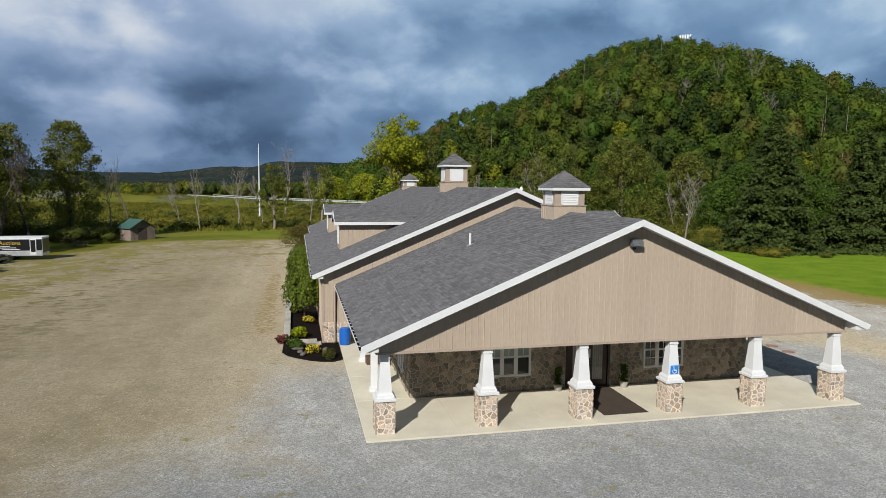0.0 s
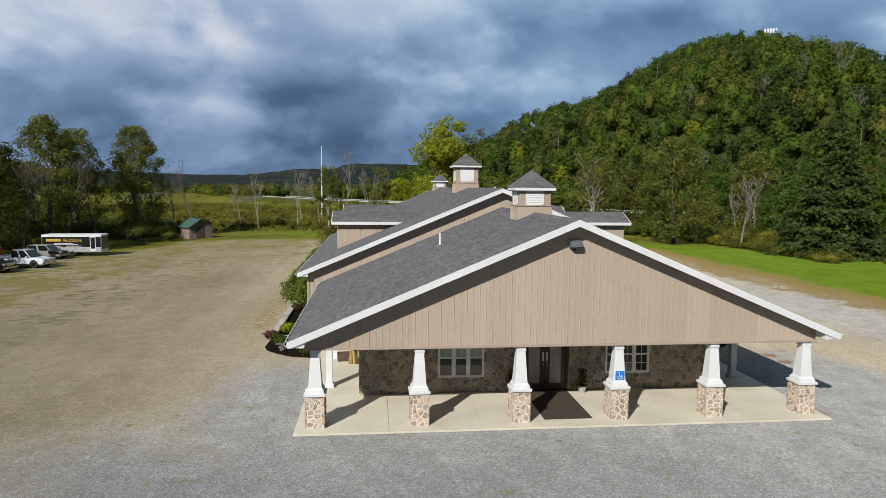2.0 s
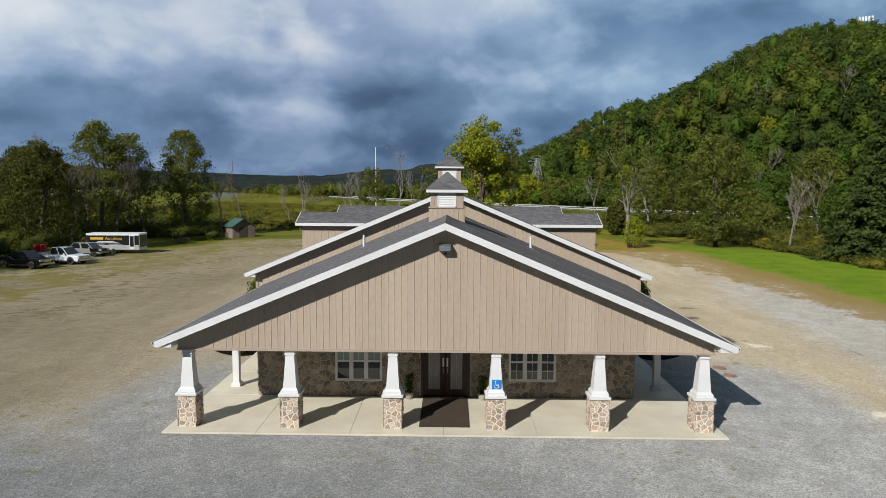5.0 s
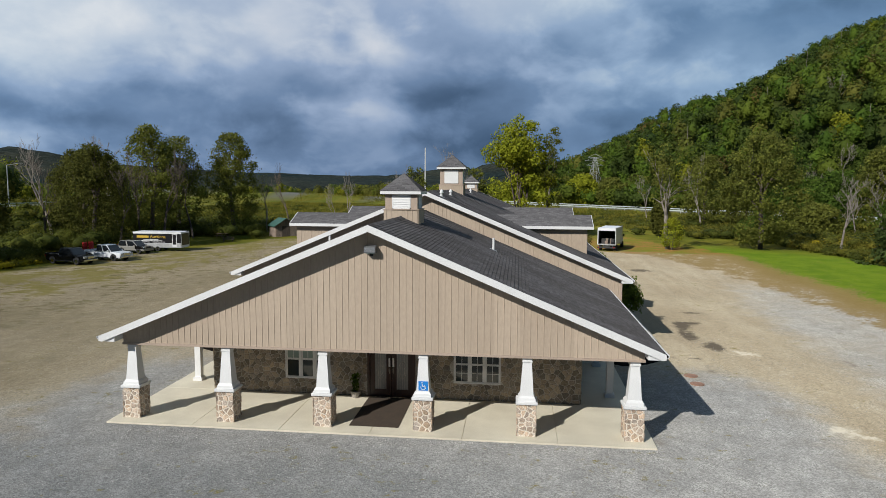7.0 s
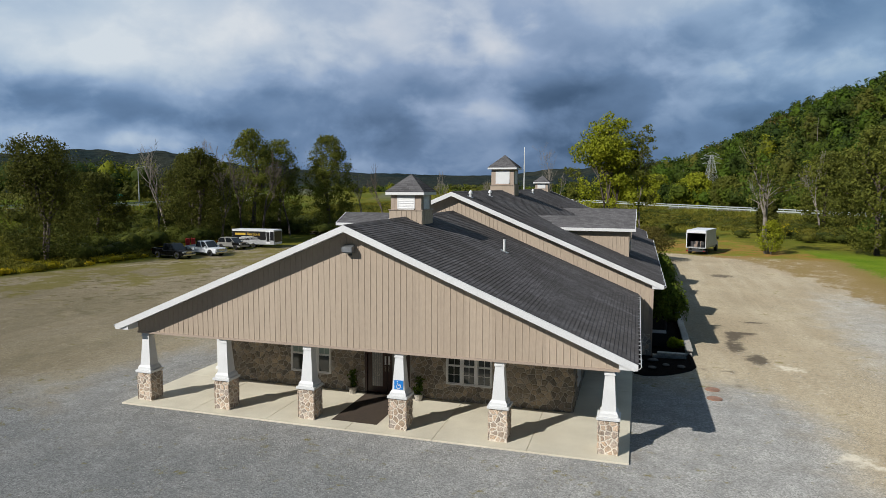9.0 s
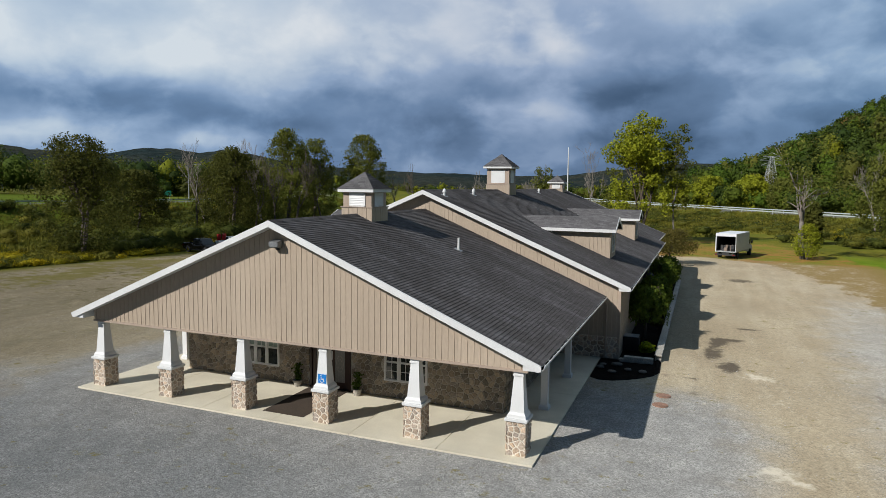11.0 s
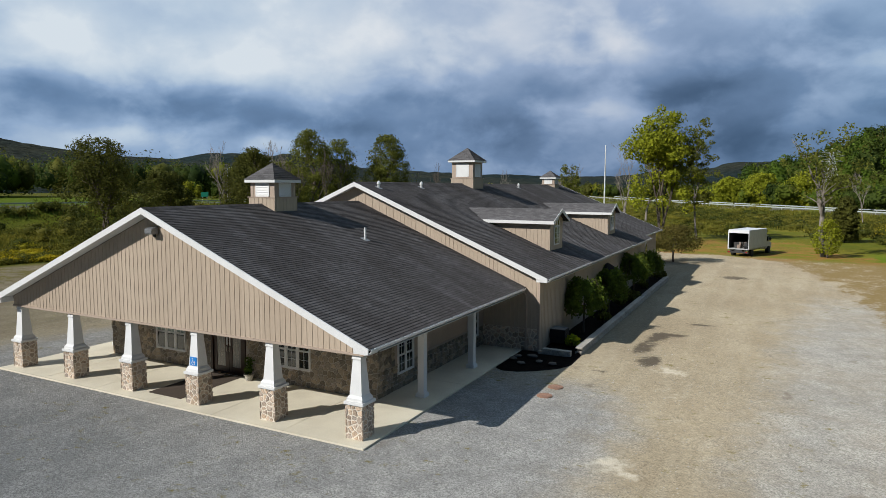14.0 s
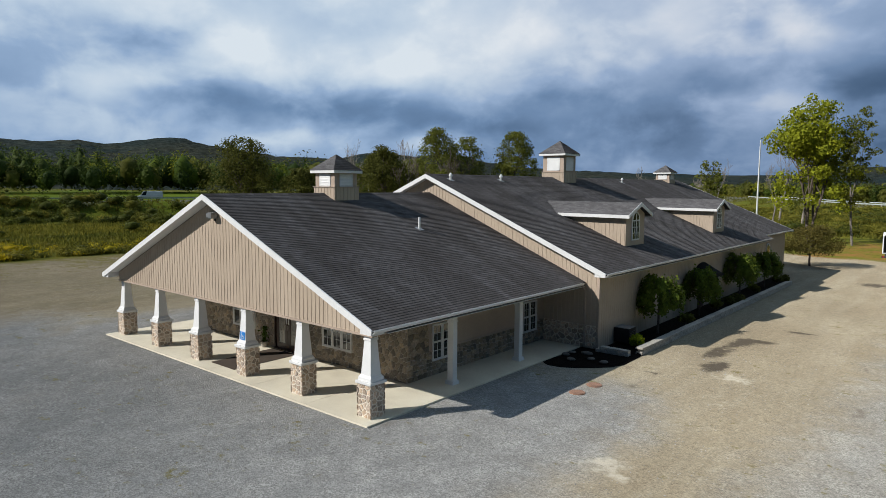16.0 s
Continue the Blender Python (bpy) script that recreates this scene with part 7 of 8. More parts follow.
    if bed:
        b0, b1 = bed
        part("load_bed", boxes(((b0, -w + 0.10, 1.03), (b1, w - 0.10, 1.055))), DARK_METAL, c)
        for s in (-1, 1):
            part("bed_side", boxes(((b0, min(s * (w - 0.10), s * w), 1.0), (b1, max(s * (w - 0.10), s * w), 1.22)), bevel=0.02), colour, c)
        part("tailgate", boxes(((b0 - 0.04, -w + 0.11, 0.75), (b0 + 0.05, w - 0.11, 1.22)), bevel=0.02), colour, c)


PICKUP = [(-2.9, 0.45), (-2.9, 1.02), (0.55, 1.05), (1.35, 1.12), (2.75, 1.02), (2.9, 0.85), (2.9, 0.42), (2.3, 0.36), (-2.3, 0.36)]
car("pickup_truck", -46.2, 47.2, -12, PICKUP, (-0.95, -0.80, 0.62, 1.38, 1.08, 1.86), 5.8, 1.98, CAR_BLACK, "black pickup truck with chrome grille parked on the lot edge", 0.41, (-2.85, -1.0))
car("pickup_truck", -44.35, 51.2, -12, PICKUP, (-0.95, -0.80, 0.62, 1.38, 1.08, 1.90), 5.8, 1.98, CAR_WHITE, "white crew-cab pickup truck parked on the lot edge", 0.41, (-2.85, -1.0))
SUV = [(-2.25, 0.45), (-2.25, 0.98), (0.75, 1.02), (2.0, 0.95), (2.25, 0.80), (2.25, 0.42), (1.9, 0.34), (-1.9, 0.34)]
car("sport_utility_car", -45.9, 59.3, -12, SUV, (-2.15, -1.85, 0.35, 1.15, 0.98, 1.68), 4.5, 1.80, CAR_SILVER, "silver sport utility car with a dark bonnet parked beside the trailer", 0.36, None, False)

for ob in [q for q in bpy.data.objects if q.name == "sport_utility_car"]:
    bm = bmesh.new()
    prism(bm, [(0.80, 0.62), (0.80, 1.035), (1.98, 0.972), (2.20, 0.84), (2.262, 0.62)], "y", -0.908, 0.908)
    bmesh.ops.bevel(bm, geom=list(bm.edges), offset=0.04, segments=2, affect="EDGES")
    part("bonnet", bm, CAR_BLACK, ob, "dark bonnet and front wings")

VAN = [(-2.75, 0.45), (-2.75, 1.12), (1.5, 1.12), (2.55, 1.0), (2.75, 0.82), (2.75, 0.42), (2.3, 0.36), (-2.3, 0.36)]
car("panel_van", -120.0, 54.5, 246, VAN, (-2.72, -2.66, 1.15, 1.95, 1.08, 2.08), 5.5, 2.0, CAR_WHITE, "white panel van on the western road", 0.36, None, False, True)


def cargo_trailer(x, y, turn):
    t = thing("cargo_trailer", (x, y, spot(x, y)), turn, "enclosed black and white cargo trailer with gold lettering", "trailer")
    L, w = 6.9, 1.2
    body = part("body", boxes(((-L / 2, -w, 0.50), (L / 2, w, 2.62)), bevel=0.04), BOX_WHITE, t)
    part("side_panel", boxes(((-L / 2 + 0.03, -w - 0.012, 1.12), (L / 2 - 1.3, -w + 0.01, 2.42)), ((L / 2 - 0.62, -w - 0.012, 1.12), (L / 2 - 0.04, -w + 0.01, 2.42))), TRAILER_BLACK, body, "black side panel")
    part("lower_skirt", boxes(((-L / 2 + 0.02, -w - 0.008, 0.52), (L / 2 - 0.02, -w + 0.01, 1.08))), GALV, body)
    door = part("side_door", boxes(((L / 2 - 1.28, -w - 0.03, 0.62), (L / 2 - 0.64, -w + 0.01, 2.42)), bevel=0.01), BOX_WHITE, t, "white-framed side door")
    part("door_panel", boxes(((L / 2 - 1.21, -w - 0.04, 0.95), (L / 2 - 0.71, -w - 0.031, 2.34))), TRAILER_BLACK, door)
    part("roof_rail", boxes(((-L / 2, -w - 0.02, 2.62), (L / 2, w + 0.02, 2.68)), bevel=0.015), BOX_WHITE, t)
    part("end_panel", boxes(((L / 2 + 0.002, -w + 0.12, 0.85), (L / 2 + 0.015, w - 0.12, 2.45))), TRAILER_BLACK, t)
    for k in (-0.55, 0.35):
        for s in (-1, 1):
            wheel(t, k - 0.3, s * (w + 0.02), 0.36, 0.22)
    part("tongue", boxes(((-L / 2 - 1.2, -0.06, 0.40), (-L / 2 + 0.1, 0.06, 0.52))), DARK_METAL, t)
    part("jack", boxes(((-L / 2 - 1.0, -0.05, 0.0), (-L / 2 - 0.9, 0.05, 0.9))), DARK_METAL, t)
    part("name_bar", boxes(((-L / 2 + 0.55, -w - 0.022, 1.86), (-L / 2 + 2.25, -w - 0.014, 2.16))), GOLD, t, "gold lettering bar")
    cu = bpy.data.curves.new("word", "FONT")
    cu.body, cu.size, cu.extrude = "Auctions", 0.62, 0.006
    tx = new("word", cu)
    dg = bpy.context.evaluated_depsgraph_get()
    me = bpy.data.meshes.new_from_object(tx.evaluated_get(dg))
    bpy.data.objects.remove(tx)
    me.materials.clear()
    me.materials.append(GOLD)
    word = new("word", me)
    word.parent = t
    word.matrix_basis = pose(-L / 2 + 2.45, -w - 0.018, 1.82, 90, 0, 0)
    word["label"] = "gold painted lettering"
    for k, (a, b, z) in enumerate(((1.5, 3.6, 1.58), (1.2, 4.2, 1.42), (0.9, 2.4, 1.24), (2.8, 4.6, 1.24))):
        part("small_lettering", boxes(((-L / 2 + a, -w - 0.020, z), (-L / 2 + b, -w - 0.014, z + 0.07))), WHITE, t)


def red_drums():
    for k, (dx, dy) in enumerate(((0, 0), (0.7, 0.2), (0.3, 0.75))):
        d = thing("red_drum", (-48.9 + dx, 53.4 + dy, spot(-48.9 + dx, 53.4 + dy)), 0, "tall red steel drum standing behind the parked truck", "drum", "red drums")
        bm = bmesh.new()
        for z0, r0, z1, r1 in ((0, 0.29, 0.6, 0.29), (0.6, 0.31, 0.64, 0.31), (0.64, 0.29, 1.3, 0.29), (1.3, 0.31, 1.34, 0.31), (1.34, 0.29, 1.9, 0.27)):
            tube(bm, (0, 0, z0), (0, 0, z1), r0, r1, 16)
        part("shell", bm, RED_PAINT, d)


red_drums()
cargo_trailer(-44.35, 63.2, 2)


def box_truck(x, y, turn):
    """Rear doors at the origin's end, cab along +y."""
    t = thing("box_truck", (x, y, GROUND), turn, "white box truck with its rear door open and a loaded hold", "truck")
    w, L, z0, z1 = 1.22, 6.2, 0.95, 3.12
    part("floor", boxes(((-w, 0, z0 - 0.12), (w, L, z0))), GALV, t)
    for s in (-1, 1):
        x0, x1 = sorted((s * w, s * (w - 0.05)))
        part("side_panel", boxes(((x0, 0, z0), (x1, L, z1)), bevel=0.01), BOX_WHITE, t)
        part("door_post", boxes(((x0, -0.02, z0), (x1 - s * 0.06 if s > 0 else x1 + 0.06, 0.05, z1 - 0.2))), BOX_WHITE, t)
    part("roof", boxes(((-w, 0, z1), (w, L, z1 + 0.05)), bevel=0.015), BOX_WHITE, t)
    # thin dark panels over the white sides, put in for the hold's shade
    for s in (-1, 1):
        x0, x1 = sorted((s * (w - 0.052), s * (w - 0.065)))
        part("lining", boxes(((x0, 0.06, z0 + 0.003), (x1, L - 0.07, z1 - 0.02))), BOX_DARK, t, "dark panel added for the shade inside the hold")
    part("door_header", boxes(((-w + 0.05, -0.01, z1 - 0.32), (w - 0.05, 0.06, z1))), BOX_WHITE, t)
    part("bulkhead", boxes(((-w + 0.05, L - 0.06, z0), (w - 0.05, L, z1))), BOX_DARK, t)
    part("rear_bumper", boxes(((-w, -0.12, 0.42), (w, 0.0, 0.62)), ((-w + 0.3, -0.06, 0.62), (-w + 0.4, 0.04, 0.85)), ((w - 0.4, -0.06, 0.62), (w - 0.3, 0.04, 0.85))), DARK_METAL, t)
    for s in (-1, 1):
        wheel_part_y = (1.4, 7.4)
        for wy in wheel_part_y:
            bm = bmesh.new()
            tube(bm, (s * (w - 0.40), wy, 0.44), (s * (w - 0.04), wy, 0.44), 0.44, 0.44, 20)
            part("wheel", bm, TYRE, t)
        part("tail_light", boxes(((min(s * (w - 0.3), s * (w - 0.08)), -0.13, 0.48), (max(s * (w - 0.3), s * (w - 0.08)), -0.10, 0.58))), TAIL_RED, t)
    bm = bmesh.new()
    prism(bm, [(L + 0.12, 0.55), (L + 0.12, 2.30), (L + 1.25, 2.25), (L + 1.75, 1.45), (L + 2.5, 1.25), (L + 2.6, 0.55)], "x", -1.02, 1.02)
    bmesh.ops.bevel(bm, geom=list(bm.edges), offset=0.05, segments=2, affect="EDGES")
    cab = part("cab", bm, BOX_WHITE, t, "white cab")
    for s in (-1, 1):
        part("cab_window", boxes(((min(s * 1.0, s * 1.03), L + 0.45, 1.50), (max(s * 1.0, s * 1.03), L + 1.30, 2.12))), CAR_GLASS, cab)
        part("mirror", boxes(((min(s * 1.05, s * 1.30), L + 1.45, 1.55), (max(s * 1.05, s * 1.30), L + 1.55, 1.95)), bevel=0.015), DARK_METAL, cab)
    part("chassis", boxes(((-0.45, 0.1, 0.55), (0.45, L + 1.8, 0.83))), DARK_METAL, t)
    rr = random.Random(5)
    for k in range(34):
        px, py = rr.uniform(-0.95, 0.75), rr.uniform(0.15, 1.8)
        a, b, h = rr.uniform(0.15, 0.4), rr.uniform(0.15, 0.45), rr.uniform(0.15, 0.75)
        cl = part("crate", boxes(((0, 0, 0), (a, b, h)), bevel=0.02), rr.choice((BOX_DARK, GREY_WOOD, DARK_METAL, UNIT_BLACK, DARK_METAL, UNIT_BLACK)))
        cl.matrix_basis = t.matrix_basis @ pose(min(px, 1.1 - a), py, z0 + 0.002, 0, 0, 0)
        tagged(cl, "goods stacked in the open truck hold", "crate", "goods in the truck")


box_truck(17.15, 68.35, -17)


def shed(x, y, turn):
    t = thing("old_shed", (x, y, spot(x, y)), turn, "small weathered wooden shed with a faded green metal roof", "shed")
    w, d, h = 1.9, 1.7, 2.0
    bm = bmesh.new()
    prism(bm, [(-w, -0.2), (w, -0.2), (w, h), (0, h + 1.2), (-w, h)], "y", -d, d)
    body = part("wall", bm, GREY_WOOD, t)
    k = 0
    while k * 0.25 < 2 * w:
        x0 = -w + k * 0.25
        top = h + 1.2 * (1 - abs(x0 + 0.12) / w)
        part("plank", boxes(((x0 + 0.006, -d - 0.03, 0), (x0 + 0.244, -d - 0.002, top - 0.05))), GREY_WOOD, body)
        k += 1
    for s in (-1, 1):
        bm = bmesh.new()
        prism(bm, [(0, h + 1.29), (s * (w + 0.3), h - 0.11), (s * (w + 0.3), h - 0.17), (0, h + 1.23)], "y", -d - 0.4, d + 0.4)
        part("roof", bm, GREEN_ROOF, t, "faded green metal roof")
    part("door", boxes(((-0.7, -d - 0.06, 0), (0.7, -d - 0.031, 1.9))), BARK, t, "dark plank door")


shed(-37.0, 90.5, 40)


def manhole(x, y):
    m = thing("manhole_cover", (x, y, GROUND), 0, "round rusty iron cover lying in the gravel", "manhole cover", "iron covers in the gravel")
    bm = bmesh.new()
    tube(bm, (0, 0, -0.05), (0, 0, 0.03), 0.315, 0.305, 28)
    part("ring", bm, RUST, m)
    bm = bmesh.new()
    tube(bm, (0, 0, 0.03), (0, 0, 0.038), 0.255, 0.255, 28)
    part("lid", bm, RUST, m)


manhole(13.12, 7.3)
manhole(13.17, 8.58)


def flag_pole():
    x, y = -22.1, 167.3
    z = spot(x, y)
    p = thing("tall_lamp_mast", (x, y, z), 0, "tall white mast standing beyond the fields", "mast")
    bm = bmesh.new()
    tube(bm, (0, 0, -0.3), (0, 0, 19.9 - z), 0.24, 0.13, 10)
    part("shaft", bm, WHITE, p)
    bm = bmesh.new()
    tube(bm, (0, 0, 0), (0, 0, 0.5), 0.5, 0.35, 10)
    part("base", bm, GREY_METAL, p)


flag_pole()


def air_unit(x, y):
    a = thing("air_conditioner", (x, y, 0.08), 0, "black outdoor air conditioning unit beside the wall", "air conditioner")
    part("casing", boxes(((-0.4, -0.4, 0), (0.4, 0.4, 0.72)), bevel=0.03), UNIT_BLACK, a)
    part("top_grille", boxes(((-0.37, -0.37, 0.722), (0.37, 0.37, 0.75)), bevel=0.01), GREY_METAL, a)
    for k in range(7):
        part("fin", boxes(((-0.41, -0.36, 0.10 + 0.075 * k), (0.41, 0.36, 0.12 + 0.075 * k))), DARK_METAL, a)


air_unit(11.14, 15.75)


# ---- road rails, signs, pylons ----
def guard_rail(line, offset, name_label):
    g = thing("guard_rail", (0, 0, 0), 0, name_label, "guard rail")
    pts = []
    for (x0, y0, z0), (x1, y1, z1) in zip(line, line[1:]):
        n = max(2, int(math.hypot(x1 - x0, y1 - y0) / 4))
        d = Vector((x1 - x0, y1 - y0, 0)).normalized()
        side = Vector((-d.y, d.x, 0)) * offset
        for k in range(n):
            t = k / n
            pts.append(Vector((x0 + t * (x1 - x0), y0 + t * (y1 - y0), 0)) + side)
    verts, faces = [], []
    for p in pts:
        z = spot(p.x, p.y)
        verts += [(p.x, p.y, z + 0.52), (p.x, p.y, z + 0.83)]
    for k in range(len(pts) - 1):
        faces.append((2 * k, 2 * k + 2, 2 * k + 3, 2 * k + 1))
    ob = raw("rail", verts, faces, RAIL_WHITE, g)
    md = ob.modifiers.new("thick", "SOLIDIFY")
    md.thickness = 0.08
    bm = bmesh.new()
    box(bm, (-0.07, -0.07, -0.2), (0.07, 0.07, 0.8))
    me = bpy.data.meshes.new("post")
    bm.to_mesh(me)
    bm.free()
    me.materials.append(GALV)
    for p in pts[::1][:110]:
        piece("post", me, g, Matrix.Translation((p.x, p.y, spot(p.x, p.y))))


guard_rail(ROAD_A[:6], -5.2, "long pale guard rail along the western road")
guard_rail(ROAD_B[:5], 6.6, "long pale guard rail along the raised highway")
guard_rail(ROAD_B[:5], -6.6, "long pale guard rail along the far side of the highway")


def road_sign(x, y, z_top, w, h, turn):
    z = spot(x, y)
    s = thing("road_sign", (x, y, z), turn, "green highway sign on two steel posts", "sign")
    part("panel", boxes(((-w / 2, -0.03, z_top - z - h), (w / 2, 0.03, z_top - z)), bevel=0.01), SIGN_GREEN, s)
    for k in (-0.3, 0.3):
        bm = bmesh.new()
        tube(bm, (k * w, 0.06, -0.3), (k * w, 0.06, z_top - z), 0.06, 0.06, 6)
        part("post", bm, GALV, s)


road_sign(-96.0, 91.5, 6.75, 1.6, 1.05, 42)


def street_lamp(x, y, top, turn):
    z = spot(x, y)
    l = thing("street_lamp", (x, y, z), turn, "tall grey steel street lamp beside the road", "lamp post")
    bm = bmesh.new()
    tube(bm, (0, 0, -0.3), (0, 0, top - z - 0.4), 0.13, 0.08, 10)
    part("pole", bm, GALV, l)
    bm = bmesh.new()
    tube(bm, (0, 0, top - z - 0.45), (2.3, 0, top - z), 0.05, 0.04, 8)
    part("arm", bm, GALV, l)
    part("lantern", boxes(((2.1, -0.16, top - z - 0.09), (2.9, 0.16, top - z + 0.06)), bevel=0.04), GREY_METAL, l)


street_lamp(-104.5, 107.0, 13.2, 35)


def pylon(x, y, h):
    z = spot(x, y)
    p = thing("power_pylon", (x, y, z), 20, "steel lattice power pylon standing among the trees", "pylon")
    segs = []
    n = 8
    for k in range(n):
        f0, f1 = k / n, (k + 1) / n
        w0, w1 = 2.6 * (1 - f0) + 0.45, 2.6 * (1 - f1) + 0.45
        c0 = [Vector((sx * w0, sy * w0, f0 * h)) for sx, sy in ((-1, -1), (1, -1), (1, 1), (-1, 1))]
        c1 = [Vector((sx * w1, sy * w1, f1 * h)) for sx, sy in ((-1, -1), (1, -1), (1, 1), (-1, 1))]
        for i in range(4):
            segs += [(c0[i], c1[i], 0.08, 0.08), (c0[i], c1[(i + 1) % 4], 0.045, 0.045), (c1[i], c0[(i + 1) % 4], 0.045, 0.045), (c1[i], c1[(i + 1) % 4], 0.045, 0.045)]
    tubes_mesh("lattice", segs, GALV, p, 4)
    for f, r in ((0.78, 4.2), (0.90, 5.0), (0.99, 3.6)):
        tubes_mesh("cross_arm", [(Vector((-r, 0, f * h)), Vector((r, 0, f * h)), 0.12, 0.12), (Vector((-r, 0, f * h)), Vector((0, 0, f * h + 1.6)), 0.08, 0.08), (Vector((r, 0, f * h)), Vector((0, 0, f * h + 1.6)), 0.08, 0.08)], GALV, p, 4)


pylon(114.0, 456.0, 55.0 - spot(114.0, 456.0))
pylon(40.0, 286.0, 22.5 - spot(40.0, 286.0))


def hilltop_array(x, y, top):
    """A row of white panels on posts that just clears the trees."""
    z = spot(x, y)
    a = thing("antenna_array", (x, y, z), -30, "row of white antenna panels on posts on the wooded hilltop", "antenna")
    for k in range(5):
        u = (k - 2) * 1.9
        bm = bmesh.new()
        tube(bm, (u, 0, -0.5), (u, 0, top - z), 0.16, 0.12, 6)
        part("post", bm, GALV, a)
        part("panel", boxes(((u - 0.6, -0.30, top - z - 3.2), (u + 0.6, -0.13, top - z)), bevel=0.03), WHITE, a)
    part("cross_bar", boxes(((-4.2, -0.12, top - z - 1.9), (4.2, 0.0, top - z - 1.6))), GALV, a)


hilltop_array(290.0, 451.0, 130.0)


# ---- single trees round the lot ----
broad_tree("oak_tree", -46.7, 92.0, 18.2, 4.8, LEAF_OLIVE, 19000, 0.24, 21, 0.09, "tall oval oak with olive autumn leaves", shape=1.1, fill=1.3)
broad_tree("broad_tree", -53.7, 76.7, 18.2, 5.2, LEAF_OLIVE, 15000, 0.25, 22, 0.08, "broad olive-green tree at the lot edge", fill=1.1)
broad_tree("broad_tree", -53.0, 84.0, 17.0, 4.8, LEAF_OLIVE, 13000, 0.25, 29, 0.08, "olive-green tree beside its larger neighbour", fill=1.1)
broad_tree("broad_tree", -54.5, 63.0, 14.2, 4.8, LEAF_DARK, 14000, 0.24, 23, 0.06, "dark green tree at the lot edge", fill=1.1)
broad_tree("broad_tree", -60.0, 69.0, 13.8, 5.4, LEAF_DARK, 12000, 0.27, 24, 0.06, "dark green tree behind the parked trailer")
broad_tree("broad_tree", -56.3, 37.8, 14.6, 5.9, LEAF_DARK, 18000, 0.22, 25, 0.06, "dark many-stemmed tree at the field edge", stems=4, fill=0.9)
broad_tree("broad_tree", -68.0, 57.0, 10.5, 4.8, LEAF_DARK, 11000, 0.27, 26, 0.05, "dark green tree at the field edge")
broad_tree("broad_tree", -66.0, 84.0, 13.0, 5.0, LEAF_OLIVE, 12000, 0.30, 27, 0.08, "olive-green tree behind the lot edge")
bare_tree("bare_tree", -51.0, 64.0, 13.5, 31, "bare grey tree among leafy ones", BARK, group="bare trees")
bare_tree("bare_tree", -49.6, 73.0, 14.5, 32, "bare grey tree among leafy ones", BARK, group="bare trees")
bare_tree("bare_tree", -65.8, 69.8, 16.4, 33, "tall bare grey tree among leafy ones", group="bare trees")
bare_tree("bare_tree", -61.0, 79.0, 17.0, 34, "tall bare grey tree among leafy ones", group="bare trees")
bare_tree("bare_tree", -42.0, 108.0, 13.5, 35, "dark bare tree with spreading limbs beside the shed", BARK, group="bare trees")
bare_tree("bare_tree", -48.5, 80.0, 13.0, 61, "bare grey tree among leafy ones", BARK, group="bare trees")
bare_tree("bare_tree", -53.0, 72.0, 12.0, 62, "bare grey tree among leafy ones", BARK, group="bare trees")
bare_tree("bare_tree", -62.0, 63.5, 13.5, 63, "bare grey tree among leafy ones", BARK, group="bare trees")
bare_tree("bare_tree", -42.0, 96.0, 11.0, 64, "bare grey tree beside the oak", group="bare trees")
bare_tree("bare_tree", -26.0, 150.0, 15.0, 65, group="bare trees")
bare_tree("bare_tree", -9.0, 128.0, 13.0, 66, group="bare trees")
bare_tree("bare_tree", -30.6, 113.4, 12.2, 36, group="bare trees")
bare_tree("bare_tree", -35.0, 118.0, 9.5, 37, group="bare trees")
bare_tree("bare_tree", -19.0, 122.0, 11.0, 38, group="bare trees")
bare_tree("bare_tree", -15.0, 160.0, 21.0, 39, "tall bare grey tree beyond the field", group="bare trees")
bare_tree("bare_tree", -24.5, 128.0, 10.5, 28, group="bare trees")
broad_tree("thin_tree", -16.3, 112.0, 13.0, 3.4, LEAF_OLIVE, 3200, 0.28, 41, 0.2, "thin olive tree with few leaves", BARK_PALE, fill=0.5)
broad_tree("thin_tree", -6.0, 140.0, 14.0, 3.4, LEAF_OLIVE, 3200, 0.30, 42, 0.2, "thin olive tree with few leaves", BARK_PALE, fill=0.5)
broad_tree("ash_tree", 5.2, 88.0, 20.6, 6.6, LEAF_YELLOW, 15000, 0.33, 43, 0.24, "tall yellow-green tree with several stems behind the hall", stems=4, trunk=0.42, fill=0.5)
broad_tree("young_tree", 10.4, 89.0, 19.0, 3.0, LEAF_OLIVE, 3600, 0.26, 44, 0.30, "slim tree with sparse olive leaves", BARK_PALE, trunk=0.17, fill=0.5)
broad_tree("dying_tree", 26.3, 72.8, 15.6, 5.2, LEAF_OLIVE, 1500, 0.28, 47, 0.42, "tall half-dead tree with pale limbs and few leaves", BARK_PALE, trunk=0.34, fill=0.25)
broad_tree("sapling", 26.6, 71.8, 4.4, 1.5, LEAF_YELLOW, 2200, 0.18, 48, 0.08, "yellow-green sapling on the lawn edge")
broad_tree("round_tree", 11.1, 58.6, 3.9, 2.7, LEAF_BROWN, 9000, 0.13, 45, 0.36, "low round-headed ornamental tree at the hall corner", trunk=0.13)
broad_tree("round_tree", -11.1, 56.5, 3.9, 2.7, LEAF_BROWN, 7000, 0.13, 46, 0.36, "low round-headed ornamental tree at the hall corner", trunk=0.13)
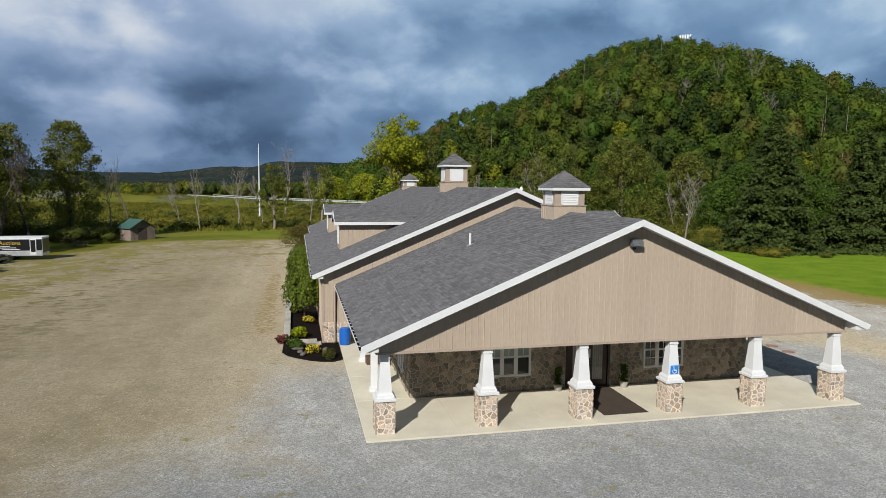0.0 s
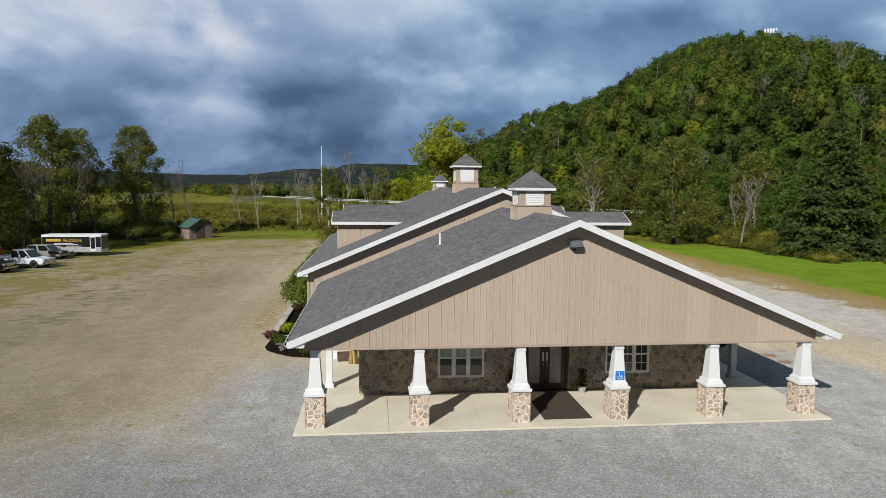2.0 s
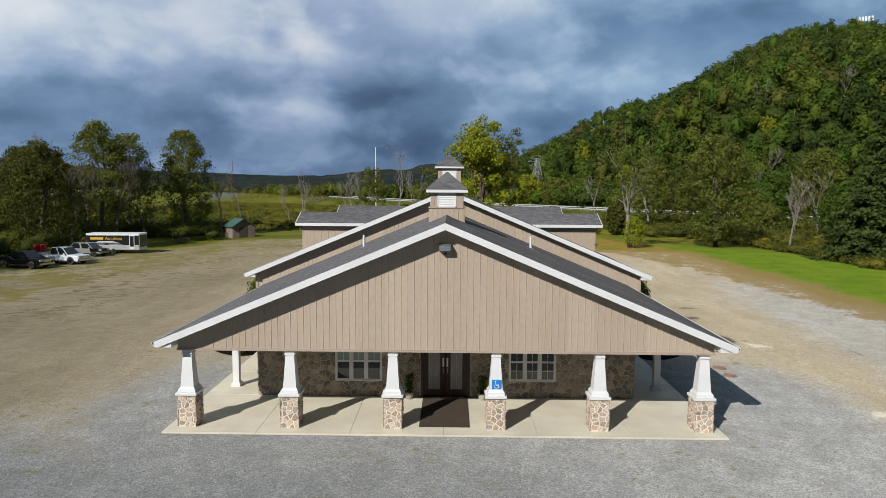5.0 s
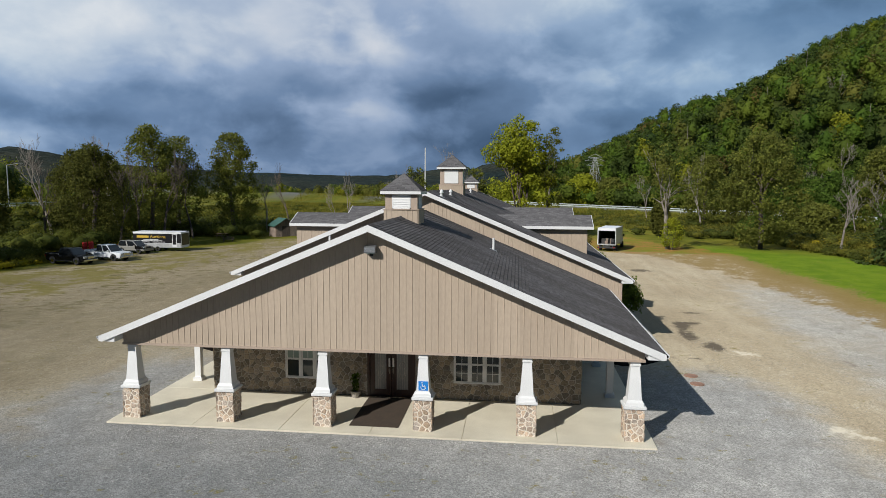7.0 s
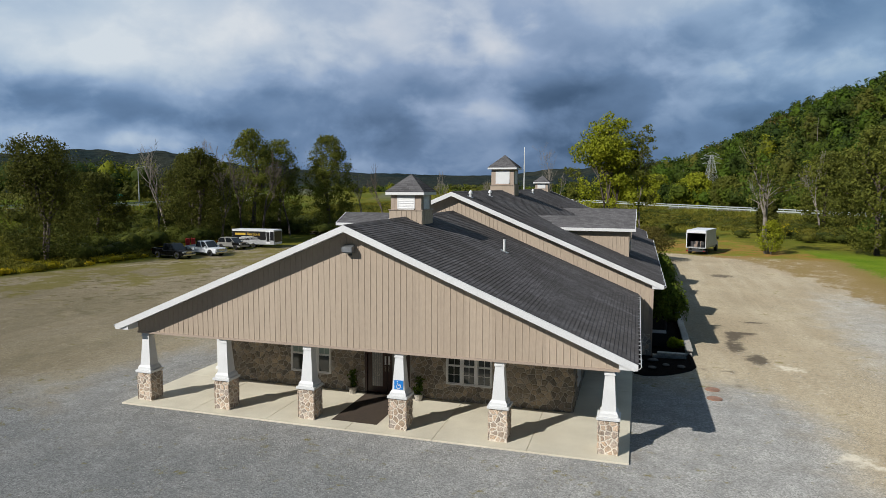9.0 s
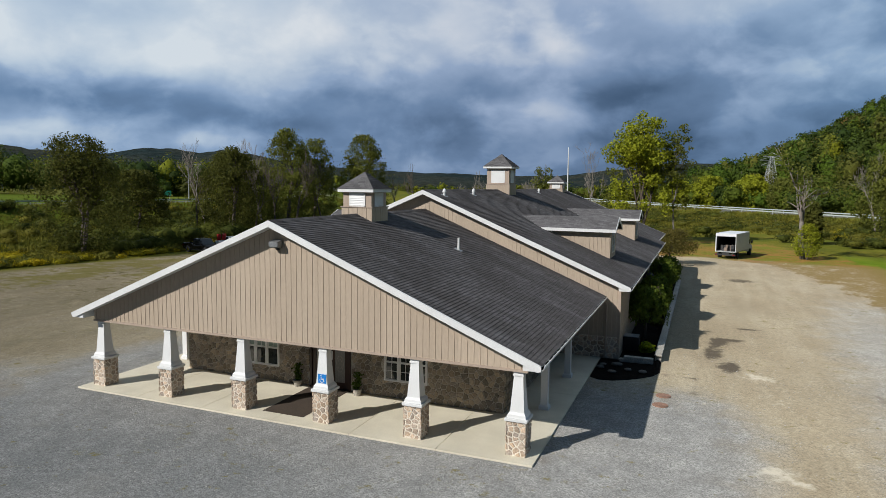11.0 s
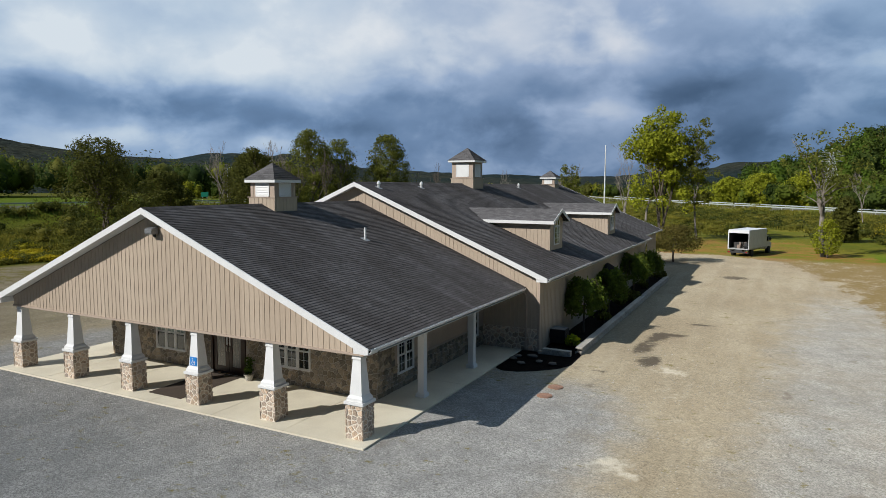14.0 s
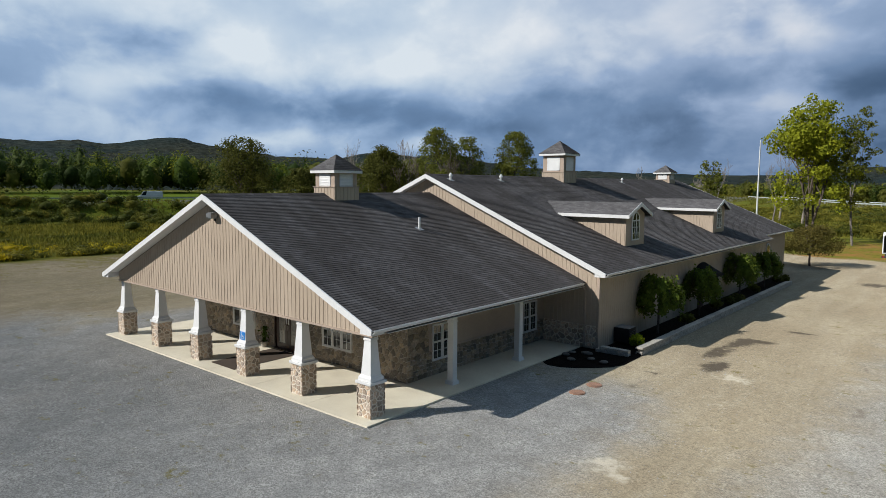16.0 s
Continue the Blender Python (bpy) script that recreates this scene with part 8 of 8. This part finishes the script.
for k, (x, y, h, r, leaf) in enumerate(((30.5, 98.0, 6.8, 1.5, LEAF_DARK), (47.0, 131, 16.0, 5.0, LEAF_OLIVE), (60.0, 120, 17.0, 6.2, LEAF_GREEN), (73.0, 108, 16.5, 5.8, LEAF_OLIVE), (66.0, 112, 12.0, 5.0, LEAF_GREEN), (44.0, 90, 4.0, 2.6, LEAF_GREEN), (62.0, 72, 6.5, 3.6, LEAF_GREEN), (85.0, 92, 15.0, 6.0, LEAF_GREEN), (92.0, 75, 15.0, 6.0, LEAF_GREEN), (16.0, 252, 13.0, 7.5, LEAF_YELLOW), (30.0, 238, 13.0, 7.5, LEAF_YELLOW), (4.0, 268, 12.0, 7.0, LEAF_YELLOW), (40.0, 226, 12.0, 6.0, LEAF_OLIVE), (54.0, 126, 13.0, 5.0, LEAF_DARK), (80.0, 100, 14.0, 6.0, LEAF_GREEN), (68.0, 90, 10.0, 5.0, LEAF_GREEN), (57.0, 98, 6.0, 4.0, LEAF_OLIVE), (78.0, 84, 13.0, 5.5, LEAF_DARK), (72.0, 74, 11.0, 5.0, LEAF_GREEN))):
    broad_tree("hedgerow_tree", x, y, h, r, leaf, 9500, 0.36 if y < 200 else 0.6, 100 + k, 0.03, "mixed green tree in the hedgerow beyond the lawn", group="hedgerow trees")
for k, (x, y, h) in enumerate(((45.5, 128.0, 16.5), (70.0, 102.0, 12.5), (38.0, 150.0, 12.0), (64.0, 99.0, 10.0), (185.0, 232.0, 21.0), (176.0, 244.0, 17.0), (150.0, 232.0, 17.0), (205.0, 262.0, 18.0), (128.0, 250.0, 16.0), (170.0, 205.0, 16.0), (110.0, 205.0, 15.0), (96.0, 190.0, 15.0))):
    bare_tree("bare_tree", x, y, h, 130 + k, "pale bare tree standing before the wooded hill", group="bare trees")
broad_tree("broad_tree", 39.6, 75.0, 16.6, 5.6, LEAF_OLIVE, 16000, 0.27, 71, 0.06, "tall olive tree beyond the lawn", fill=1.0)
bare_tree("bare_tree", 48.5, 71.0, 11.0, 72, "pale bare dead tree at the edge of the lawn", group="bare trees", spread=0.7)
spruce("spruce_tree", 52.8, 57.0, 19.6, 7.6, 36000, 51, "large dark Norway spruce with drooping boughs beyond the lawn", 0.42)
spruce("pine_tree", 66.5, 55.5, 17.5, 7.5, 32000, 52, "broad dark green conifer beyond the lawn", 0.42)
spruce("pine_tree", 77.0, 62.0, 18.0, 6.5, 20000, 53, "broad dark green conifer beyond the lawn", 0.42)


# ---- woods, hedges and weeds ----
def woods(name, places, leaf, label, near=150, seed=3, quads=(400, 200), sizes=(0.48, 0.86), low=0.10, clumps=10, even=0.38):
    """Far woodland or brush: places are (x, y, z, height, radius). Each plant is a rounded core with clumps of leaves over it, in its own tone."""
    nr = np.random.default_rng(seed)
    cs, us, vs, leaf_tone, core_tone = [], [], [], [], []
    ball = bmesh.new()
    bmesh.ops.create_icosphere(ball, subdivisions=1, radius=1.0)
    ball_v = np.array([v.co[:] for v in ball.verts])
    ball_f = np.array([[v.index for v in f.verts] for f in ball.faces])
    ball.free()
    core_v, core_f, count = [], [], 0
    for x, y, z, h, r in places:
        d = math.hypot(x, y + 20)
        f = min(1, max(0, (d - near) / 160))
        n = int(quads[0] + (quads[1] - quads[0]) * f)
        size = sizes[0] + (sizes[1] - sizes[0]) * f
        at = np.array([x, y, z])
        a = nr.uniform(0, 6.283, clumps)
        ff = nr.uniform(low + 0.1, 0.90, clumps)
        lim = r * np.sin(np.clip(ff * 0.98, 0.05, 1) ** 0.9 * 3.05) ** 0.6 * nr.uniform(0.45, 0.95, clumps)
        c = np.stack([lim * np.cos(a), lim * np.sin(a), ff * h], 1)
        rad = r * nr.uniform(0.28, 0.46, clumps)
        p, o = crown_points(c, rad, n, nr, 0.75)
        # nearly half of the leaves fill the crown between the clumps
        k = int(n * 0.45)
        o[:k] = nr.normal(0, 1, (k, 3))
        o[:k, 2] = np.abs(o[:k, 2]) * 1.1 - 0.35
        o[:k] /= np.linalg.norm(o[:k], axis=1, keepdims=True)
        p[:k] = o[:k] * np.array([r * 0.86, r * 0.86, h * (0.97 - low) * 0.52]) * nr.uniform(0.70, 1.05, (k, 1)) + np.array([0, 0, h * (low + (0.97 - low) * 0.46)])
        p[:, 2] = np.maximum(p[:, 2], 0.0)
        # light falls on the crown as a whole more than on each clump
        out = p - np.array([0, 0, h * 0.45])
        out /= np.linalg.norm(out, axis=1, keepdims=True) + 1e-6
        u, v = blades(p, 0.55 * o + 0.6 * out, size, 0, even)
        own = nr.uniform()
        leaf_tone.append(np.full(n, own))
        span = h * (0.96 - low) / 2
        body = ball_v * np.array([r * 0.58, r * 0.58, span * 0.72]) * nr.uniform(0.75, 1.15, (len(ball_v), 1)) + at + np.array([0, 0, low * h + span])
        core_v.append(body)
        core_f.append(ball_f + count)
        count += len(ball_v)
        core_tone.append(np.full(len(ball_f), own))
        cs.append(p + at)
        us.append(u)
        vs.append(v)
    ob = quad_mesh(name, np.concatenate(cs), np.concatenate(us), np.concatenate(vs), leaf, sides=3, cores=(np.concatenate(core_v), np.concatenate(core_f)), tone=np.concatenate(leaf_tone + core_tone))
    return tagged(ob, label, "woodland", kind="stuff")


def plant_woods():
    nr = np.random.default_rng(77)
    groups = [[], [], [], [], [], []]
    trunks = []
    step = 8.0
    for x in np.arange(-10, 440, step):
        for y in np.arange(40, 640, step):
            px, py = x + nr.uniform(-3.4, 3.4), y + nr.uniform(-3.4, 3.4)
            hh = float(hill(np.array([px]), np.array([py]))[0])
            dr, _ = near_road(np.array([px]), np.array([py]), ROAD_B)
            if dr[0] < 9:
                continue
            far = math.hypot(px, py + 20)
            head = math.degrees(math.atan2(px, py + 20))
            beyond = px * 0.76 + py * 0.65 > 0.76 * 89 + 0.65 * 139 + 8
            if head < 1 or head > 72 or not beyond or far > 660:
                continue
            # the power line's cutting below its pylon
            if abs(px - 104 - 0.24 * (py - 420)) < 13 and 375 < py < 470:
                continue
            if hh < 1.2 and (nr.uniform() > 0.95 or far > 520):
                continue
            # nothing behind the skyline
            hx, hy = px * 1.10, py * 1.10 + 2
            if float(hill(np.array([hx]), np.array([hy]))[0]) < hh - 9 and hh > 25:
                continue
            h = nr.uniform(10.5, 17.0) * (0.58 if 0.76 * px + 0.65 * py < 215 else 1.0)
            patch = float(wobble(np.array([px]), np.array([py]), 60, 15)[0]) + nr.uniform(-0.8, 0.8)
            g = 0 if patch < -0.25 else 1 if patch < 0.35 else 2
            pick = nr.uniform()
            g = 3 if pick < 0.02 else 4 if pick < 0.12 else 5 if pick < 0.14 else g
            groups[g].append((px, py, spot(px, py), h, nr.uniform(3.4, 6.2)))
            if nr.uniform() < 0.035:
                z = spot(px, py)
                trunks.append((Vector((px, py - 4, z)), Vector((px + nr.uniform(-0.6, 0.6), py - 4.6, z + h * nr.uniform(0.85, 1.05))), 0.16, 0.05))
    for k, (leaf, label) in enumerate(((WOOD_DARK, "dark green woodland covering the hill"), (LEAF_FOREST, "green woodland covering the hill"), (WOOD_GREEN, "fresh green woodland covering the hill"), (WOOD_YELLOW, "yellowing trees scattered in the hill woodland"), (WOOD_OLIVE, "olive trees scattered in the hill woodland"), (WOOD_RUST, "russet trees scattered in the hill woodland"))):
        woods("hill_woodland", groups[k], leaf, label, seed=1 + k, quads=(355, 228), sizes=(0.58, 1.02))
    ob = tubes_mesh("woodland_trunks", trunks, BARK_PALE, None, 4)
    tagged(ob, "pale bare trunks among the hill woodland", "woodland", kind="stuff")
    # woods beyond the roads, to the north and west
    g = [[], [], [], []]
    for k in range(900):
        a = math.radians(nr.uniform(-86, 3))
        d = nr.uniform(215, 560)
        x, y = d * math.sin(a), -15 + d * math.cos(a)
        ra, _ = near_road(np.array([x]), np.array([y]), ROAD_A)
        rb, _ = near_road(np.array([x]), np.array([y]), ROAD_B)
        road_y = np.interp(x, [p[0] for p in ROAD_B[::-1]], [p[1] for p in ROAD_B[::-1]])
        if min(ra[0], rb[0]) < 22 or (y < road_y + 15 and x > -170) or (math.degrees(a) < -44 and d > 300) or (math.degrees(a) < -48 and d < 275):
            continue
        west = math.degrees(a) < -48
        h = nr.uniform(11, 20) if west else nr.uniform(5, 10)
        g[int(nr.choice([0, 0, 1, 2] if west else [0, 1, 2, 3]))].append((x, y, spot(x, y), h, h * nr.uniform(0.30, 0.42)))
    # a row of low trees along the far side of the highway
    for k in range(300):
        (x0, y0, _), (x1, y1, _) = ROAD_B[k % 3 + 3:k % 3 + 5]
        t = nr.uniform()
        ln = math.hypot(x1 - x0, y1 - y0)
        off = nr.uniform(15, 50)
        x, y = x0 + t * (x1 - x0) + (y1 - y0) / ln * off, y0 + t * (y1 - y0) - (x1 - x0) / ln * off
        h = nr.uniform(5.5, 11)
        g[int(nr.choice([0, 1, 2, 2, 3]))].append((x, y, spot(x, y), h, h * nr.uniform(0.36, 0.52)))
    # tall belt behind the western road
    firs = []
    for k in range(230):
        deg = nr.uniform(-84, -40)
        a = math.radians(deg)
        d = nr.uniform(285, 345)
        x, y = d * math.sin(a), -15 + d * math.cos(a)
        h = nr.uniform(13, 21)
        if nr.uniform() < (0.45 if deg < -67 else 0.10):
            firs.append((x, y, spot(x, y), h + 4, 3.6))
        else:
            g[int(nr.choice([0, 0, 1, 1, 2, 3]))].append((x, y, spot(x, y), h, h * nr.uniform(0.36, 0.52)))
    woods("valley_woodland", firs, LEAF_SPRUCE, "dark conifers in the belt behind the western road", seed=15, low=0.02)
    woods("valley_woodland", g[0], WOOD_DARK, "dark woodland beyond the highway", seed=5, low=0.02)
    woods("valley_woodland", g[1], LEAF_FOREST, "green woodland beyond the highway", seed=6, low=0.02)
    woods("valley_woodland", g[2], WOOD_OLIVE, "olive woodland beyond the highway", seed=7, low=0.02)
    woods("valley_woodland", g[3], WOOD_YELLOW, "yellow-green trees beyond the roads", seed=16, low=0.02)


plant_woods()


def brush():
    """Hedges and tall weeds round the lot and in the fields."""
    nr = np.random.default_rng(91)
    dark, weed, gold = [], [], []
    road_x = lambda y: float(np.interp(y, [p[1] for p in ROAD_A], [p[0] for p in ROAD_A]))
    for k in range(380):
        # hedge on the bank below the western road
        y = nr.uniform(-45, 150)
        x = road_x(y) + nr.uniform(8, 21)
        s = nr.uniform(0.7, 1.3)
        (weed if nr.uniform() < 0.3 else dark).append((x, y, spot(x, y) - 0.2, s * 2.0, s * 2.0))
    for k in range(110):
        # bushes in the western field
        y = nr.uniform(-45, 125)
        x = nr.uniform(road_x(y) + 20, -62)
        bush = nr.uniform() < 0.5
        s = nr.uniform(1.0, 1.7) if bush else nr.uniform(0.5, 0.9)
        (dark if bush and nr.uniform() < 0.6 else weed).append((x, y, spot(x, y) - 0.15, s * 1.5 if bush else s, s * (1.4 if bush else 3.0)))
    for k in range(400):
        # goldenrod along the lot
        x, y = -49.8 - 14 * nr.uniform() ** 1.5, nr.uniform(-45, 62)
        s = nr.uniform(0.45, 0.9)
        (gold if nr.uniform() < 0.36 else weed).append((x, y, spot(x, y) - 0.1, s * 1.2, s * 1.7))
    for k in range(110):
        # undergrowth behind the parked vehicles, its dark leaf also carrying the tree shade
        x, y = -nr.uniform(51.5, 63), nr.uniform(38, 100)
        s = nr.uniform(1.1, 2.2)
        dark.append((x, y, spot(x, y) - 0.1, s * 1.5, s * 1.4))
    for k in range(330):
        # hedge along the north of the lot, and rough ground below the highway
        x = nr.uniform(-110, 16)
        hedge = nr.uniform() < 0.4
        y = nr.uniform(112, 122) if hedge else nr.uniform(122, 250)
        s = nr.uniform(0.7, 1.6) if hedge else nr.uniform(0.5, 1.1)
        (dark if nr.uniform() < (0.6 if hedge else 0.25) else weed).append((x, y, spot(x, y) - 0.1, s * (1.5 if hedge else 1.1), s * (1.5 if hedge else 2.6)))
    for k in range(64):
        # more undergrowth in dark leaf, for the shade below the oak
        x, y = nr.uniform(-54, -39.5), nr.uniform(82, 104)
        s = nr.uniform(1.0, 1.9)
        dark.append((x, y, spot(x, y) - 0.1, s * 1.5, s * 1.5))
    for k in range(330):
        # thicket beyond the lawn
        t = nr.uniform(0, 1)
        x, y = 38 + 42 * t + nr.normal(0, 3), 92 - 34 * t + abs(nr.normal(0, 12)) + 2
        if math.hypot(x - 52.8, y - 57) < 5:
            continue
        s = nr.uniform(0.5, 1.6)
        (dark if nr.uniform() < 0.4 else gold if nr.uniform() < 0.05 else weed).append((x, y, spot(x, y) - 0.1, s * 1.4, s * 1.7))
    for k in range(150):
        # rough growth along the back of the lawn
        t = nr.uniform(0, 1)
        x, y = 46.5 - 2.5 * t + abs(nr.normal(0, 5)), 48 + 48 * t + nr.normal(0, 2)
        if math.hypot(x - 52.8, y - 57) < 6:
            continue
        s = nr.uniform(0.4, 1.1)
        (dark if nr.uniform() < 0.3 else gold if nr.uniform() < 0.12 else weed).append((x, y, spot(x, y) - 0.1, s * 1.4, s * 1.7))
    for k in range(400):
        # bank below the highway
        x = nr.uniform(-14, 84)
        y = (158.0 - nr.uniform(17, 60) - 0.76 * x) / 0.65
        if y < 99 or lot_edge(np.array([x]), np.array([y]))[0] > -6:
            continue
        bush = nr.uniform() < 0.35
        s = nr.uniform(0.8, 1.5)
        (dark if bush else weed).append((x, y, spot(x, y) - 0.15, s * (1.25 if bush else 0.85), s * (1.7 if bush else 2.6)))
    woods("brush", dark, BRUSH_DARK, "dark bushes in the rough ground round the lot", 90, 8, (260, 125), (0.19, 0.34), 0.0, 7, 0.35)
    woods("brush", weed, BRUSH_WEED, "tall olive weeds in the rough ground round the lot", 90, 9, (260, 130), (0.17, 0.32), 0.0, 6, 0.4)
    woods("brush", gold, BRUSH_GOLD, "yellow goldenrod along the lot edge", 90, 10, (240, 120), (0.14, 0.26), 0.0, 6, 0.5)


brush()


def tall_grass(name, places, leaf, label, seed):
    """Rank grass as upright blades: places are N x 3 feet of the tufts."""
    nr = np.random.default_rng(seed)
    k = len(places)
    a = nr.uniform(0, 6.283, k)
    h = nr.uniform(0.35, 0.85, k)
    u = np.stack([np.cos(a), np.sin(a), np.zeros(k)], 1) * nr.uniform(0.10, 0.22, k)[:, None]
    v = np.stack([nr.normal(0, 0.22, k), nr.normal(0, 0.22, k), np.ones(k)], 1) * (h / 2)[:, None]
    patch = 0.5 + 0.55 * wobble(places[:, 0] * 1.6, places[:, 1] * 0.5, 24, seed)
    ob = quad_mesh(name, places + v * 0.8, u, v, leaf, sides=3, tone=np.clip(patch + nr.normal(0, 0.18, k), 0, 1))
    tagged(ob, label, "grass", kind="stuff")


def fields():
    nr = np.random.default_rng(23)

    def scatter(k, x0, x1, y0, y1, keep):
        x, y = nr.uniform(x0, x1, k), nr.uniform(y0, y1, k)
        ok = keep(x, y) & (wobble(x, y, 9, 41) + nr.normal(0, 0.4, k) > -0.45)
        x, y = x[ok], y[ok]
        return np.stack([x, y, height(x, y) - 0.03], 1)
    road = lambda y: np.interp(y, [p[1] for p in ROAD_A], [p[0] for p in ROAD_A])
    tall_grass("field_grass", scatter(95000, -132, -50, -45, 130, lambda x, y: (x > road(y) + 7) & (x < -50 - 0.04 * np.maximum(y - 40, 0))), BRUSH_WEED, "rank olive grass in the field beside the lot", 51)
    tall_grass("field_grass", scatter(80000, -120, 20, 106, 345, lambda x, y: (near_road(x, y, ROAD_B)[0] > 5.5) & (near_road(x, y, ROAD_A)[0] > 9)), BRUSH_WEED, "rank olive grass below the highway", 52)
    tall_grass("field_grass", scatter(60000, -14, 95, 74, 205, lambda x, y: (0.76 * x + 0.65 * y > 98) & (near_road(x, y, ROAD_B)[0] > 8) & (0.76 * x + 0.65 * y < 158) & (lot_edge(x, y) < -8)), BRUSH_WEED, "rank yellow-green grass on the bank below the highway", 53)


fields()


def far_hills():
    """Wooded ridges closing the valley."""
    prof = [(-180, 2.5), (-110, 3.0), (-80, 3.2), (-71, 3.1), (-69, 3.35), (-67, 3.05), (-65.8, 3.2), (-63.5, 3.67), (-61.4, 3.66), (-59, 3.05), (-53.7, 2.35), (-48.5, 2.2), (-46.5, 2.76), (-44.3, 2.76), (-42, 2.45), (-40, 2.73), (-37, 2.3), (-33, 1.6), (-23, 1.1), (-15.6, 0.95), (-11, 0.97), (-7, 1.5), (-4, 1.55), (-2.4, 2.0), (0, 2.1), (2.7, 2.0), (5.6, 2.1), (9, 1.8), (20, 1.5), (40, 1.6), (70, 2.0), (110, 2.4), (180, 2.5)]
    az = np.arange(-180, 180.01, 0.6)
    el = np.interp(az, [p[0] for p in prof], [p[1] for p in prof])
    nr = np.random.default_rng(8)
    verts, faces = [], []
    rings = (0.0, 0.12, 0.3, 0.5, 0.7, 0.86, 0.96, 1.0, 0.9)
    radius = (800, 880, 980, 1080, 1180, 1270, 1330, 1380, 1500)
    for a, e in zip(az, el):
        t = math.radians(a)
        for k, (f, r) in enumerate(zip(rings, radius)):
            w = 1 + 0.06 * math.sin(a * 0.35 + k * 0.5)
            z = 8 + (r * math.tan(math.radians(e)) * (f if k == 7 else f * w) if f else -14)
            z += nr.uniform(-1.6, 1.6) if f else 0
            verts.append((r * math.sin(t), r * math.cos(t) - 15, z))
    m = len(rings)
    for i in range(len(az) - 1):
        for k in range(m - 1):
            faces.append((i * m + k, (i + 1) * m + k, (i + 1) * m + k + 1, i * m + k + 1))
    # the blue of distance haze is mixed into the slope's base colour
    mat = surface("far_wooded_slope", (0.012, 0.022, 0.023), (0.034, 0.036, 0.025), 0.008, 0.09, 0.95, 1.0, 6.0, grain=0.6, spec=0.02)
    ob = raw("far_hills", verts, faces, mat)
    for p in ob.data.polygons:
        p.use_smooth = True
    tagged(ob, "distant wooded ridges along the valley", "backdrop", kind="structure")


far_hills()
